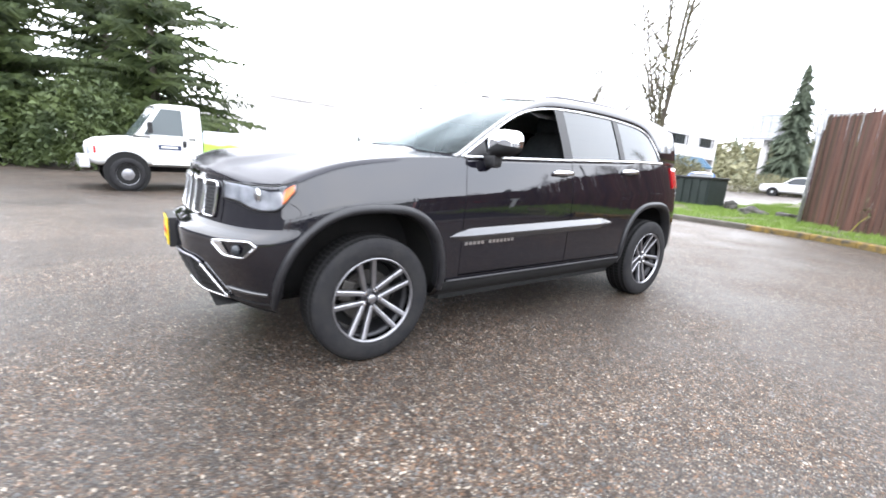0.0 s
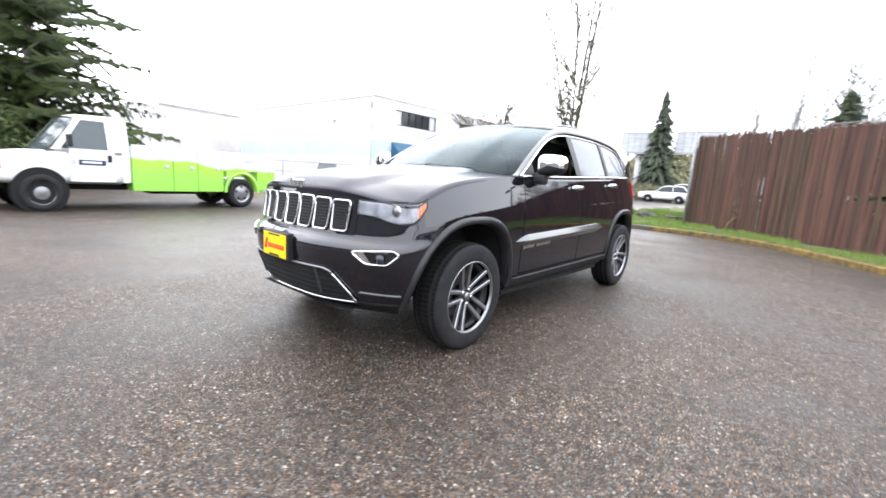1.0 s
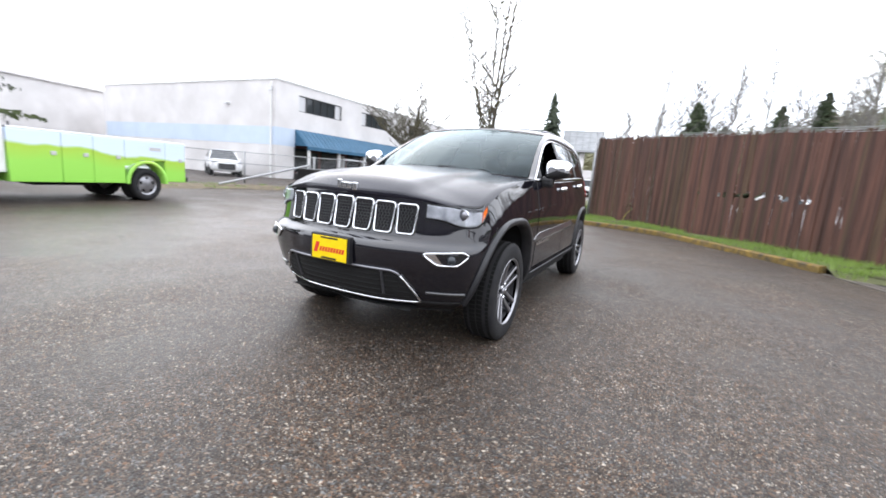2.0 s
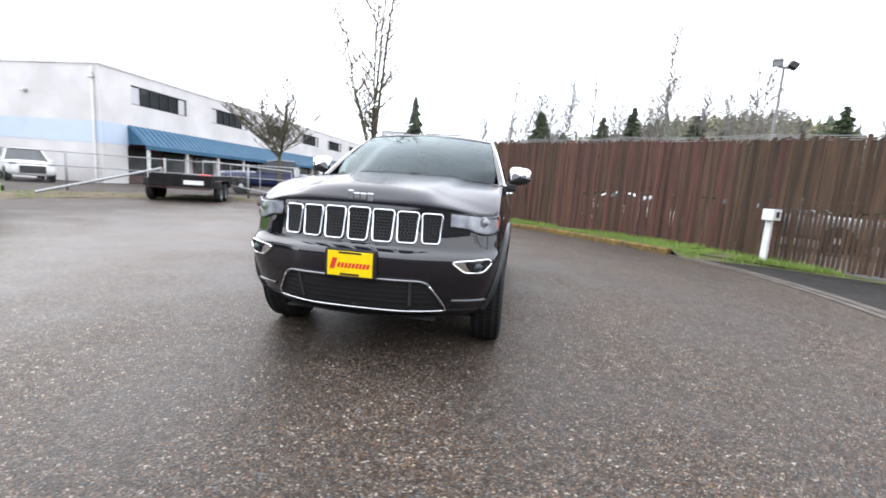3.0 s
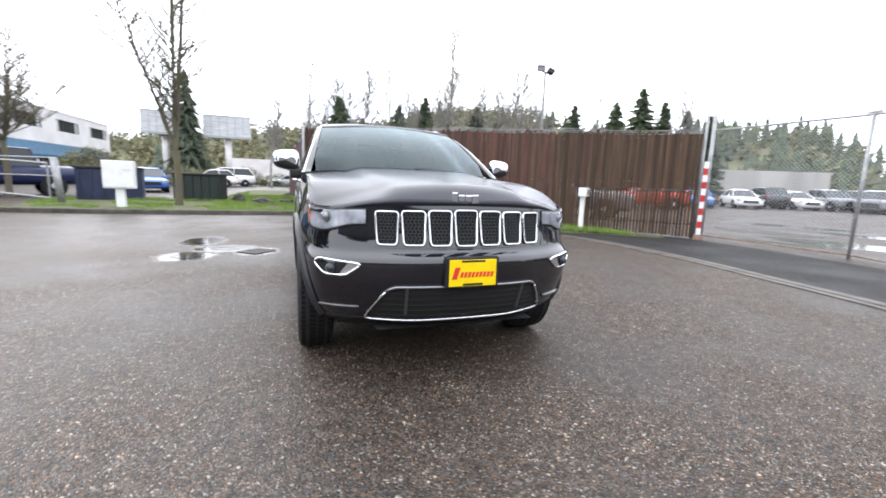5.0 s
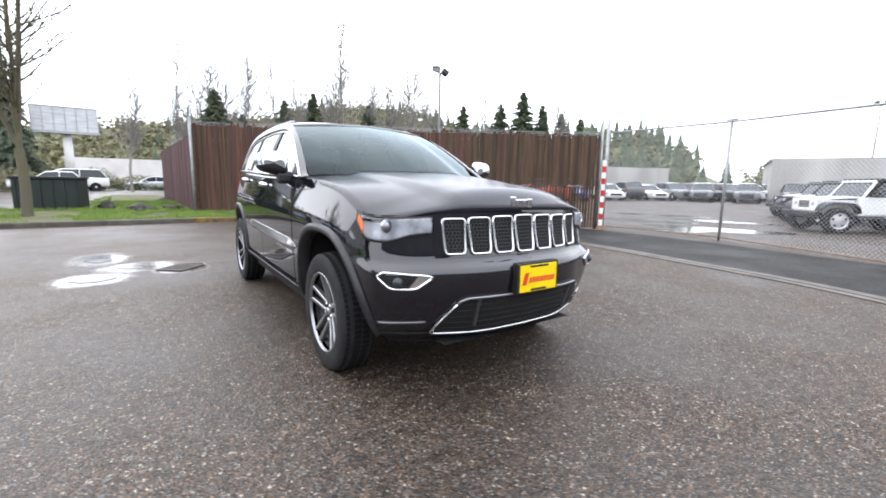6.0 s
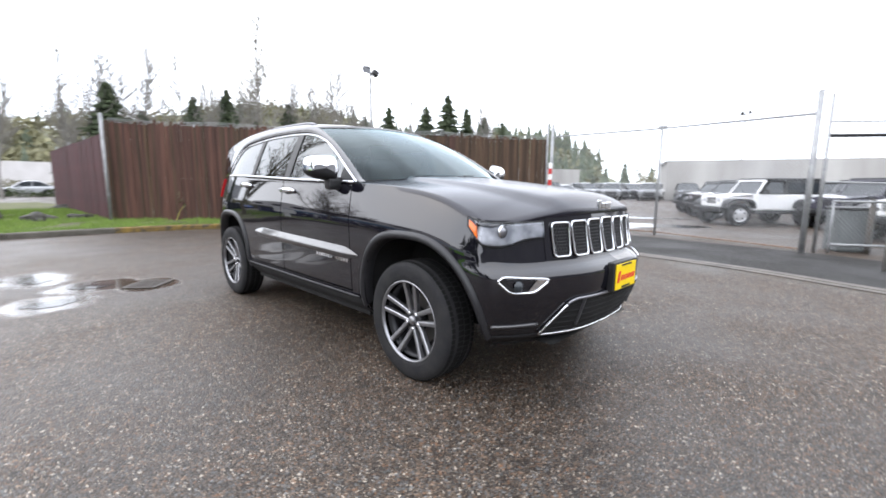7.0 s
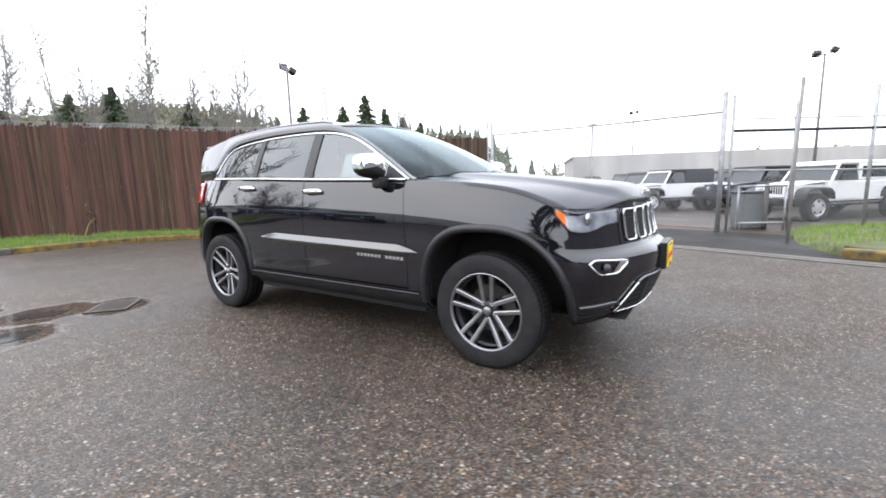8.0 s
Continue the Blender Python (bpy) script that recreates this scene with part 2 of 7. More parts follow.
M_STEELRIM = shade("painted_rim", (0.55, 0.55, 0.56), rough=0.4, metal=0.5)
M_CHROME = shade("chrome", (0.82, 0.83, 0.85), rough=0.07, metal=1.0)
M_BARK = shade("bark", (0.11, 0.095, 0.075), (0.2, 0.18, 0.15), 12.0, 0.9, bump=0.6, bscale=40)
M_TWIG = shade("twigs", (0.17, 0.16, 0.145), (0.29, 0.275, 0.25), 5.0, 0.9)
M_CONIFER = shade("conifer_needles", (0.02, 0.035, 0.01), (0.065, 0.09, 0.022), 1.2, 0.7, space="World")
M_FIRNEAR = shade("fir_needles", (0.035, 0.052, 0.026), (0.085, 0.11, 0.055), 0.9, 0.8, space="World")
# distance haze is put into the colour: a paler, greyer copy of the needles
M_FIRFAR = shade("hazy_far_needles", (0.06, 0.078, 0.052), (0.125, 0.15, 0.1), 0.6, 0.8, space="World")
M_OLIVE = shade("budding_twigs", (0.11, 0.105, 0.06), (0.2, 0.19, 0.1), 0.8, 0.8, space="World")
M_HILL = shade("hill_woods", (0.06, 0.075, 0.035), (0.16, 0.15, 0.09), 0.12, 0.9, space="World", detail=9)
M_ROCK = shade("dark_stone", (0.03, 0.028, 0.024), (0.07, 0.066, 0.055), 6.0, 0.8, bump=0.5, bscale=20)

# ---------------------------------------------------------------- mesh helpers
def mesh_of(name, verts, faces, material, smooth=False):
    me = bpy.data.meshes.new(name)
    me.from_pydata([tuple(v) for v in verts], [], faces)
    for mt in material if isinstance(material, (list, tuple)) else (material,):
        me.materials.append(mt)
    if smooth:
        me.polygons.foreach_set("use_smooth", [True] * len(me.polygons))
    me.update()
    return me


class Build:
    """Collects verts and faces of one mesh."""

    def __init__(self):
        self.v, self.f = [], []

    def add(self, verts, faces, m=None):
        k = len(self.v)
        self.v += [tuple(m @ Vector(p)) if m is not None else tuple(p) for p in verts]
        self.f += [tuple(k + i for i in f) for f in faces]
        return self

    def box(self, x0, x1, y0, y1, z0, z1, m=None, bevel=0.0):
        if bevel <= 0:
            v = [(x, y, z) for z in (z0, z1) for y in (y0, y1) for x in (x0, x1)]
            return self.add(v, [(0, 2, 3, 1), (4, 5, 7, 6), (0, 1, 5, 4), (2, 6, 7, 3), (0, 4, 6, 2), (1, 3, 7, 5)], m)
        bm = bmesh.new()
        bmesh.ops.create_cube(bm, size=1.0)
        for q in bm.verts:
            q.co = Vector(((x0 + x1) / 2 + q.co.x * (x1 - x0), (y0 + y1) / 2 + q.co.y * (y1 - y0), (z0 + z1) / 2 + q.co.z * (z1 - z0)))
        bmesh.ops.bevel(bm, geom=bm.edges[:], offset=bevel, segments=2, affect="EDGES", profile=0.6)
        bm.verts.index_update()
        self.add([q.co[:] for q in bm.verts], [[q.index for q in f.verts] for f in bm.faces], m)
        bm.free()
        return self

    def grid(self, rows, closed=False, cap=False):
        """Faces over rows of points; closed joins each row's ends."""
        n, c = len(rows), len(rows[0])
        v = [p for r in rows for p in r]
        f = []
        for i in range(n - 1):
            for j in range(c if closed else c - 1):
                k = (j + 1) % c
                f.append((i * c + j, i * c + k, (i + 1) * c + k, (i + 1) * c + j))
        if cap:
            f.append(tuple(range(c))[::-1])
            f.append(tuple((n - 1) * c + j for j in range(c)))
        return self.add(v, f)

    def tube(self, pts, radii, sides=6, loop=False, cap=True):
        """A round bar along pts."""
        pts = [Vector(p) for p in pts]
        n = len(pts)
        if not isinstance(radii, (list, tuple)):
            radii = [radii] * n
        rows = []
        for i, p in enumerate(pts):
            a = pts[(i - 1) % n] if (loop or i) else p
            b = pts[(i + 1) % n] if (loop or i < n - 1) else p
            d = (b - a).normalized() if (b - a).length > 1e-9 else Vector((0, 0, 1))
            s = d.cross(Vector((0, 0, 1)))
            if s.length < 0.05:
                s = d.cross(Vector((0, 1, 0)))
            s.normalize()
            t = s.cross(d).normalized()
            rows.append([p + (s * math.cos(2 * math.pi * k / sides) + t * math.sin(2 * math.pi * k / sides)) * radii[i] for k in range(sides)])
        if loop:
            rows.append(rows[0])
        return self.grid(rows, closed=True, cap=cap and not loop)

    def lathe(self, profile, segs=32, axis="x"):
        """profile: (radius, along). Turned round the x, y or z axis."""
        rows = []
        for r, a in profile:
            row = []
            for k in range(segs):
                c, s = r * math.cos(2 * math.pi * k / segs), r * math.sin(2 * math.pi * k / segs)
                row.append((a, c, s) if axis == "x" else ((c, a, s) if axis == "y" else (c, s, a)))
            rows.append(row)
        return self.grid(rows, closed=True)

    def mesh(self, name, material, smooth=False):
        return mesh_of(name, self.v, self.f, material, smooth)


def fix_normals(me):
    bm = bmesh.new()
    bm.from_mesh(me)
    bmesh.ops.recalc_face_normals(bm, faces=bm.faces[:])
    bm.to_mesh(me)
    bm.free()
    return me


def part(name, b, material, parent=None, label="", smooth=False, m=None):
    """Links a Build as one mesh object, under a thing or a part where one is given."""
    me = b.mesh(name, material, smooth) if isinstance(b, Build) else b
    if isinstance(b, Build):
        fix_normals(me)
    ob = new(name, me)
    if parent is not None:
        ob.parent = parent
    if m is not None:
        ob.matrix_basis = m
    if label:
        tagged(ob, label=label)
    return ob


def thing(name, label, category, m=None, group="", kind=""):
    ob = new(name)
    if m is not None:
        ob.matrix_basis = m
    return tagged(ob, label, category, group, kind)


def spline(points, per=8):
    """A smooth line (Catmull-Rom) through points."""
    P = [np.array(p, float) for p in points]
    P = [2 * P[0] - P[1]] + P + [2 * P[-1] - P[-2]]
    out = []
    for i in range(1, len(P) - 2):
        a, b, c, d = P[i - 1], P[i], P[i + 1], P[i + 2]
        for k in range(per):
            t = k / per
            out.append(0.5 * (2 * b + (c - a) * t + (2 * a - 5 * b + 4 * c - d) * t * t + (3 * b - a - 3 * c + d) * t ** 3))
    out.append(P[-2])
    return out


def curve_at(xs, ys):
    """A smooth function through a few knots."""
    xs, ys = np.array(xs, float), np.array(ys, float)
    dense = spline(list(zip(xs, ys)), 12)
    dx, dy = np.array([p[0] for p in dense]), np.array([p[1] for p in dense])
    return lambda x: float(np.interp(x, dx, dy))


def offset_line(pts, d):
    """A plan line moved sideways by d to its left."""
    out = []
    for i, p in enumerate(pts):
        a, b = pts[max(0, i - 1)], pts[min(len(pts) - 1, i + 1)]
        t = np.array(b[:2], float) - np.array(a[:2], float)
        t /= np.linalg.norm(t)
        out.append((p[0] - t[1] * d, p[1] + t[0] * d))
    return out

# ---------------------------------------------------------------- ground, kerb, verge
def build_ground():
    b = Build()
    ring = [0, 8, 20, 60, 150, 600, 2500]
    n = 48
    rows = [[(r * math.cos(2 * math.pi * k / n), r * math.sin(2 * math.pi * k / n), 0) for k in range(n)] for r in ring[1:]]
    b.grid(rows, closed=True)
    b.add(rows[0], [tuple(range(n))])
    g = part("ground", b, M_ASPHALT)
    tagged(g, "rain-wet grey asphalt yard with pale stone chips", "ground", kind="structure")


build_ground()

KERB = spline([(-8.2, 9.75), (-6.5, 9.5), (-4, 9.4), (-1.5, 9.45), (0.2, 9.3), (1.2, 8.98), (2.1, 8.35), (3.0, 7.15), (3.75, 6.1), (4.45, 5.1)], 6)
STRIP = spline([(4.45, 5.1), (4.95, 3.7), (5.2, 2.2), (5.2, 0.8), (4.98, -0.7), (4.72, -2.2), (4.3, -3.4), (3.95, -4.5), (3.5, -6.2)], 6)
ISLAND_KERB = spline([(4.68, -4.1), (4.4, -4.8), (4.0, -6.2), (3.6, -9)], 6)


def sweep_plan(line, profile):
    """profile: (sideways, up) carried along a plan line."""
    cols = [offset_line(line, d) for d, _ in profile]
    return [[(cols[j][i][0], cols[j][i][1], profile[j][1]) for j in range(len(profile))] for i in range(len(line))]


def build_kerb(name, line, label, material, side=1, top=0.13):
    root = thing(name, label, "kerb", kind="structure")
    step = 5
    for i in range(0, len(line) - 1, step):
        seg = line[i:i + step + 1]
        if len(seg) < 2:
            continue
        t = np.array(seg[-1]) - np.array(seg[-2])
        seg = list(seg[:-1]) + [np.array(seg[-1]) - t / np.linalg.norm(t) * 0.012]
        w = random.uniform(-0.006, 0.006)
        prof = [(0.0, -0.02), (0.0, top - 0.03 + w), (0.01 * side, top - 0.01 + w), (0.035 * side, top + w), (0.15 * side, top + w), (0.16 * side, -0.02)]
        part("kerb_stone", Build().grid(sweep_plan(seg, prof), closed=True, cap=True), material if seg[0][0] > -1.0 else M_KERB, root)
    return root


build_kerb("kerb", KERB, "low kerb, mossy brown with worn yellow paint beside the fence", M_YELLOW)
build_kerb("kerb", ISLAND_KERB, "yellow painted kerb round a grass island", M_YELLOW)

# flush concrete strips with a dark joint, and the fresh asphalt beyond
for d0, d1 in ((0.02, 0.14), (0.19, 0.34)):
    sb = Build().grid(sweep_plan(STRIP, [(d0, -0.02), (d0, 0.012), (d1, 0.014), (d1, -0.02)]), closed=True, cap=True)
    tagged(part("concrete_strip", sb, M_CONC), "flush damp concrete edging strip across the drive", "edging", kind="structure")
ab = Build().grid(sweep_plan(STRIP, [(0.36, 0.006), (1.0, 0.008), (2.2, 0.008), (3.0, 0.006)]))
ap = part("apron", ab, M_APRON)
tagged(ap, "dark fresh asphalt apron before the gate", "asphalt", kind="structure")

FENCE_A, FENCE_B = Vector((-0.5, 12.4, 0)), Vector((8.3, 3.25, 0))
FDIR = (FENCE_B - FENCE_A).normalized()


def build_verge():
    b = Build()
    inner = offset_line(KERB, 0.15)
    rows = []
    for i, p in enumerate(inner):
        if p[0] < -0.5:
            far = (p[0] - 1.0, 30 if p[0] > -3.0 else 15.5)
        else:
            s = max(0.0, (Vector((p[0], p[1], 0)) - FENCE_A).dot(FDIR))
            q = FENCE_A + FDIR * min(s + 0.2, 11.8)
            nrm = Vector((-FDIR.y, FDIR.x, 0))
            far = (q.x + nrm.x * 0.5, q.y + nrm.y * 0.5)
        row = []
        for k in range(9):
            t = k / 8
            x, y = p[0] + (far[0] - p[0]) * t, p[1] + (far[1] - p[1]) * t
            row.append((x, y, 0.10 + 0.05 * math.sin(math.pi * t * 0.8) + 0.02 * noise.noise((x * 1.7, y * 1.7, 0))))
        rows.append(row)
    b.grid(rows)
    # the tongue of grass that narrows beside the drive up to the gate
    q0, q1 = rows[-1][0], rows[-1][-1]
    tip = (7.6, 3.55, 0.02)
    mid = ((q0[0] + tip[0]) / 2 + 0.25, (q0[1] + tip[1]) / 2 + 0.3, 0.05)
    b.add([q0, q1, tip, mid, (q0[0] + 0.02, q0[1] - 0.42, 0.012), (tip[0] - 0.05, tip[1] - 0.25, 0.01), (mid[0] - 0.12, mid[1] - 0.4, 0.012)],
          [(0, 1, 2), (0, 2, 3), (0, 3, 6, 4), (3, 2, 5, 6)])
    v = part("verge", b, M_SOIL, smooth=True)
    tagged(v, "strip of short green grass behind the kerb", "verge", kind="structure")
    isl = Build()
    ik = offset_line(ISLAND_KERB, 0.15)
    far_edge = spline([(4.74, -4.12), (5.17, -3.97), (6.19, -3.74), (7.28, -3.77), (8.6, -3.95), (10.2, -5.1), (12.5, -8.5)], 3)
    for i, p in enumerate(ik):
        q = far_edge[min(i, len(far_edge) - 1)]
        isl.v += [(p[0] + (q[0] - p[0]) * t, p[1] + (q[1] - p[1]) * t, 0.11 * (1 - t) + 0.09 * math.sin(math.pi * t) - 0.02 * (t == 1)) for t in np.linspace(0, 1, 7)]
    isl.f += [(a * 7 + c, a * 7 + c + 1, a * 7 + c + 8, a * 7 + c + 7) for a in range(len(ik) - 1) for c in range(6)]
    iv = part("verge", isl, M_SOIL, smooth=True)
    tagged(iv, "grass island beside the gate", "verge", kind="structure")
    return v, iv


def blades(me_list, count, seed, low, high):
    """Thin three-sided leaves scattered over the given meshes."""
    rng = random.Random(seed)
    tris = []
    for me in me_list:
        me.calc_loop_triangles()
        for t in me.loop_triangles:
            a, c, d = (me.vertices[i].co for i in t.vertices)
            tris.append((t.area, a, c, d))
    tris = [t for t in tris if (t[1] - Vector((1, 2, 0))).length < 17]
    weights = [t[0] for t in tris]
    v, f = [], []
    for _, a, c, d in rng.choices(tris, weights, k=count):
        r1, r2 = rng.random(), rng.random()
        if r1 + r2 > 1:
            r1, r2 = 1 - r1, 1 - r2
        p = a + (c - a) * r1 + (d - a) * r2
        if noise.noise((p.x * 0.9, p.y * 0.9, 3)) < (-0.32 if p.x > -3.4 else 0.12):
            continue
        h, ang, w = rng.uniform(low, high), rng.uniform(0, 6.283), rng.uniform(0.004, 0.009)
        dx, dy = math.cos(ang) * w, math.sin(ang) * w
        lx, ly = rng.uniform(-0.5, 0.5) * h, rng.uniform(-0.5, 0.5) * h
        k = len(v)
        v += [(p.x - dx, p.y - dy, p.z - 0.01), (p.x + dx, p.y + dy, p.z - 0.01), (p.x + lx, p.y + ly, p.z + h)]
        f.append((k, k + 1, k + 2))
    return mesh_of("grass", v, f, M_GRASS)


verge, island = build_verge()


def build_dirt_strip():
    """Bare earth with leaf litter and weeds along the pipe fence."""
    edge = spline([(-13.4, 2.2), (-12.9, 4.6), (-12.7, 7.0), (-11.9, 9.3), (-10.2, 11.4), (-8.0, 11.2)], 5)
    rows = []
    for i, (x, y) in enumerate(edge):
        row = []
        for k in range(7):
            d = .55 * k
            w = .18 * noise.noise((x * 1.3, y * 1.3, 7.0)) if k in (0, 6) else 0.0
            row.append((x - d * .9 - w, y + d * .45 + w, .008 + .07 * math.sin(math.pi * k / 6) + .02 * noise.noise((x * 2, y * 2, d * 3))))
        rows.append(row)
    ob = part("dirt_strip", Build().grid(rows), M_DIRT, smooth=True)
    return tagged(ob, "strip of bare earth with leaf litter and weeds", "verge", kind="structure")


dirt = build_dirt_strip()
tagged(new("grass", blades([verge.data], 64000, 3, 0.04, 0.125)), "short wet green grass on the verge", "grass", kind="stuff")
tagged(new("grass", blades([dirt.data], 5000, 9, 0.03, 0.14)), "sparse weeds on the bare earth", "grass", kind="stuff")
tagged(new("grass", blades([island.data], 9000, 4, 0.04, 0.12)), "bright green grass on the island", "grass", kind="stuff")


def build_puddle(cx, cy, rx, ry, seed, turn=0.0, label="shallow rain puddle mirroring the white sky"):
    b = Build()
    n = 96
    rim = []
    for k in range(n):
        a = 2 * math.pi * k / n
        r = 1 + 0.45 * noise.noise((math.cos(a) * 1.3 + seed, math.sin(a) * 1.3, seed)) + 0.16 * noise.noise((math.cos(a) * 3, math.sin(a) * 3, seed + 5)) + 0.05 * noise.noise((math.cos(a) * 9, math.sin(a) * 9, seed))
        x, y = rx * r * math.cos(a), ry * r * math.sin(a)
        rim.append((cx + x * math.cos(turn) - y * math.sin(turn), cy + x * math.sin(turn) + y * math.cos(turn), 0.004))
    b.add([*rim, (cx, cy, 0.005)], [(k, (k + 1) % n, n) for k in range(n)])
    tagged(part("puddle", b, M_WATER), label, "puddle", kind="structure")


build_puddle(-2.43, 3.78, 0.15, 0.28, 1.0, 0.1)
build_puddle(-2.38, 2.24, 0.2, 0.15, 2.0, 0.2)
build_puddle(-2.0, 2.9, 0.22, 0.11, 3.0, -0.4)
for px, py, prx, pry, sd in ((11.5, 1.6, 0.9, 1.6, 4.0), (12.5, 4.2, 0.7, 1.3, 5.0), (9.9, 2.3, 0.3, 1.0, 7.0), (16, 6.0, 0.8, 2.0, 8.0), (15, 2.8, 0.5, 1.6, 9.0)):
    build_puddle(px, py, prx, pry, sd, 0.3)


def build_drain():
    root = thing("storm_drain", "rusty iron storm drain grate in the asphalt", "drain", pose(-1.5, 2.58, 0.004, 0, 0, 50) @ Matrix.Diagonal((0.72, 0.72, .7, 1)))
    fr = Build()
    for x0, x1, y0, y1 in ((-0.3, 0.3, -0.25, -0.21), (-0.3, 0.3, 0.21, 0.25), (-0.3, -0.26, -0.21, 0.21), (0.26, 0.3, -0.21, 0.21)):
        fr.box(x0, x1, y0, y1, 0, 0.012)
    part("frame", fr, M_IRON, root)
    part("pit", Build().box(-0.26, 0.26, -0.21, 0.21, 0.0, 0.002), M_MATT, root)
    bar = Build().box(-0.014, 0.014, -0.21, 0.21, 0.002, 0.011).mesh("bar", M_IRON)
    for k in range(9):
        part("bar", bar, M_IRON, root, m=pose(-0.232 + k * 0.058, 0, 0))


build_drain()

# ---------------------------------------------------------------- fences and gate
def fence_height(s):
    return 2.92 - 0.034 * s


def build_slat_fence():
    root = thing("slat_fence", "tall weathered redwood slat fence with a ragged top", "fence", pose(FENCE_A.x, FENCE_A.y, 0, 0, 0, math.degrees(math.atan2(FDIR.y, FDIR.x))))
    length = (FENCE_B - FENCE_A).length
    rng = random.Random(5)
    for k, sx in enumerate(np.linspace(0.05, length, 6)):
        part("post", Build().tube([(sx, 0.09, 0), (sx, 0.09, fence_height(sx) + 0.05)], 0.035, 8), M_GALV, root, smooth=True)
    for zr in (0.35, 1.35, 2.45):
        part("rail", Build().tube([(0, 0.06, zr), (length, 0.06, zr - 0.0 * length)], 0.024, 6), M_GALV, root, smooth=True)
    shapes, stained = [], []
    for q in range(6):
        b = Build()
        w, z = 0.037, 2.9
        pts = []
        for j in range(5):
            t = j / 4
            pts.append((rng.uniform(-0.004, 0.004), rng.uniform(-0.006, 0.006), t * z))
        rows = [[(x - w, y - 0.007, zz), (x + w, y - 0.007, zz), (x + w, y + 0.007, zz), (x - w, y + 0.007, zz)] for x, y, zz in pts]
        rows[-1] = [(p[0], p[1], p[2] - (0.05 if i in (0, 3) else 0.0) * (q % 3)) for i, p in enumerate(rows[-1])]
        b.grid(rows, closed=True, cap=True)
        shapes.append(fix_normals(b.mesh("slat", M_SLAT)))
        stained.append(fix_normals(b.mesh("slat", M_OLDSLAT)))
    sx = 0.06
    while sx < length - 0.03:
        h = fence_height(sx) + rng.uniform(-0.035, 0.025) + (0.06 if rng.random() < 0.05 else 0)
        lean_ = pose(sx, rng.uniform(-0.012, 0.012), 0.03 + rng.uniform(0, 0.03), 0, rng.uniform(-0.12, 0.12), rng.uniform(-4, 4))
        wide = rng.uniform(0.9, 1.12)
        worn = 4.6 < sx < 7.4 or 8.6 < sx < min(9.8, length - 2.9)
        if worn and rng.random() < .42:
            # a gap is broken out at chest height
            cut = rng.uniform(1.14, 1.26)
            pieces = ((0.0, cut), (cut + rng.uniform(.03, .13), h))
        elif sx > length - 2.9:
            # near the gate the boards narrow to pickets below chest height
            pieces = ((1.14, h), (0.0, 1.138))
        else:
            pieces = ((0.0, h),)
        # the boards grow older and greener towards the gate
        band = .5 if math.sin(sx * 2.3) + math.sin(sx * 5.1 + 1) > .35 else .12
        shape = rng.choice(stained if rng.random() < max(band, (sx - length + 5.5) / 3.5) else shapes)
        for k, (z0, z1) in enumerate(pieces):
            narrow = .84 if k and not worn else 1.0
            part("slat", shape, M_SLAT, root, m=lean_ @ Matrix.Translation((0, 0, z0)) @ Matrix.Diagonal((wide * narrow, 1, (z1 - z0) / 2.9, 1)))
        sx += 0.073 + rng.uniform(0, 0.006)
    return length


FENCE_LEN = build_slat_fence()


def build_back_fence():
    root = thing("board_fence", "dark red painted board fence running back from the corner", "fence", pose(-0.55, 12.5, 0, 0, 0, 93))
    bd = Build().box(0, 0.19, -0.012, 0.012, 0.08, 2.6).mesh("board", M_REDBOARD)
    for k in range(53):
        part("board", bd, M_REDBOARD, root, m=pose(k * 0.2, random.uniform(-0.006, 0.006), random.uniform(-0.03, 0.02)))
    for k in range(4):
        part("post", Build().tube([(k * 3.0, -0.07, 0), (k * 3.0, -0.07, 2.75)], 0.03, 6), M_GALV, root)


build_back_fence()
cpost = thing("steel_post", "pale galvanised corner post of the slat fence", "post", pose(-0.55, 12.25, 0.08))
part("shaft", Build().tube([(0, 0, 0), (0.0, 0, 3.05)], 0.045, 10), M_GALV, cpost, smooth=True)
part("cap", Build().lathe([(0.0, 3.09), (0.035, 3.08), (0.05, 3.05), (0.05, 3.02)], 10, "z"), M_GALV, cpost, smooth=True)
for zc in (0.8, 1.35, 1.45, 2.4):
    part("clamp", Build().lathe([(0.047, zc - 0.02), (0.055, zc - 0.02), (0.055, zc + 0.02), (0.047, zc + 0.02)], 10, "z"), M_GALV, cpost)

wires = thing("barbed_wire", "three slack barbed wires strung above the slat fence", "wire")
for k in range(3):
    pts = []
    for j in range(31):
        t = j / 30
        q = FENCE_A.lerp(FENCE_B, t)
        pts.append((q.x + 0.1 * k * FDIR.y * -1, q.y + 0.1 * k * FDIR.x, fence_height(t * FENCE_LEN) + 0.04 + 0.055 * k - 0.05 * math.sin(math.pi * ((t * 4) % 1))))
    part("strand", Build().tube(pts, 0.006, 4), M_GALV, wires)


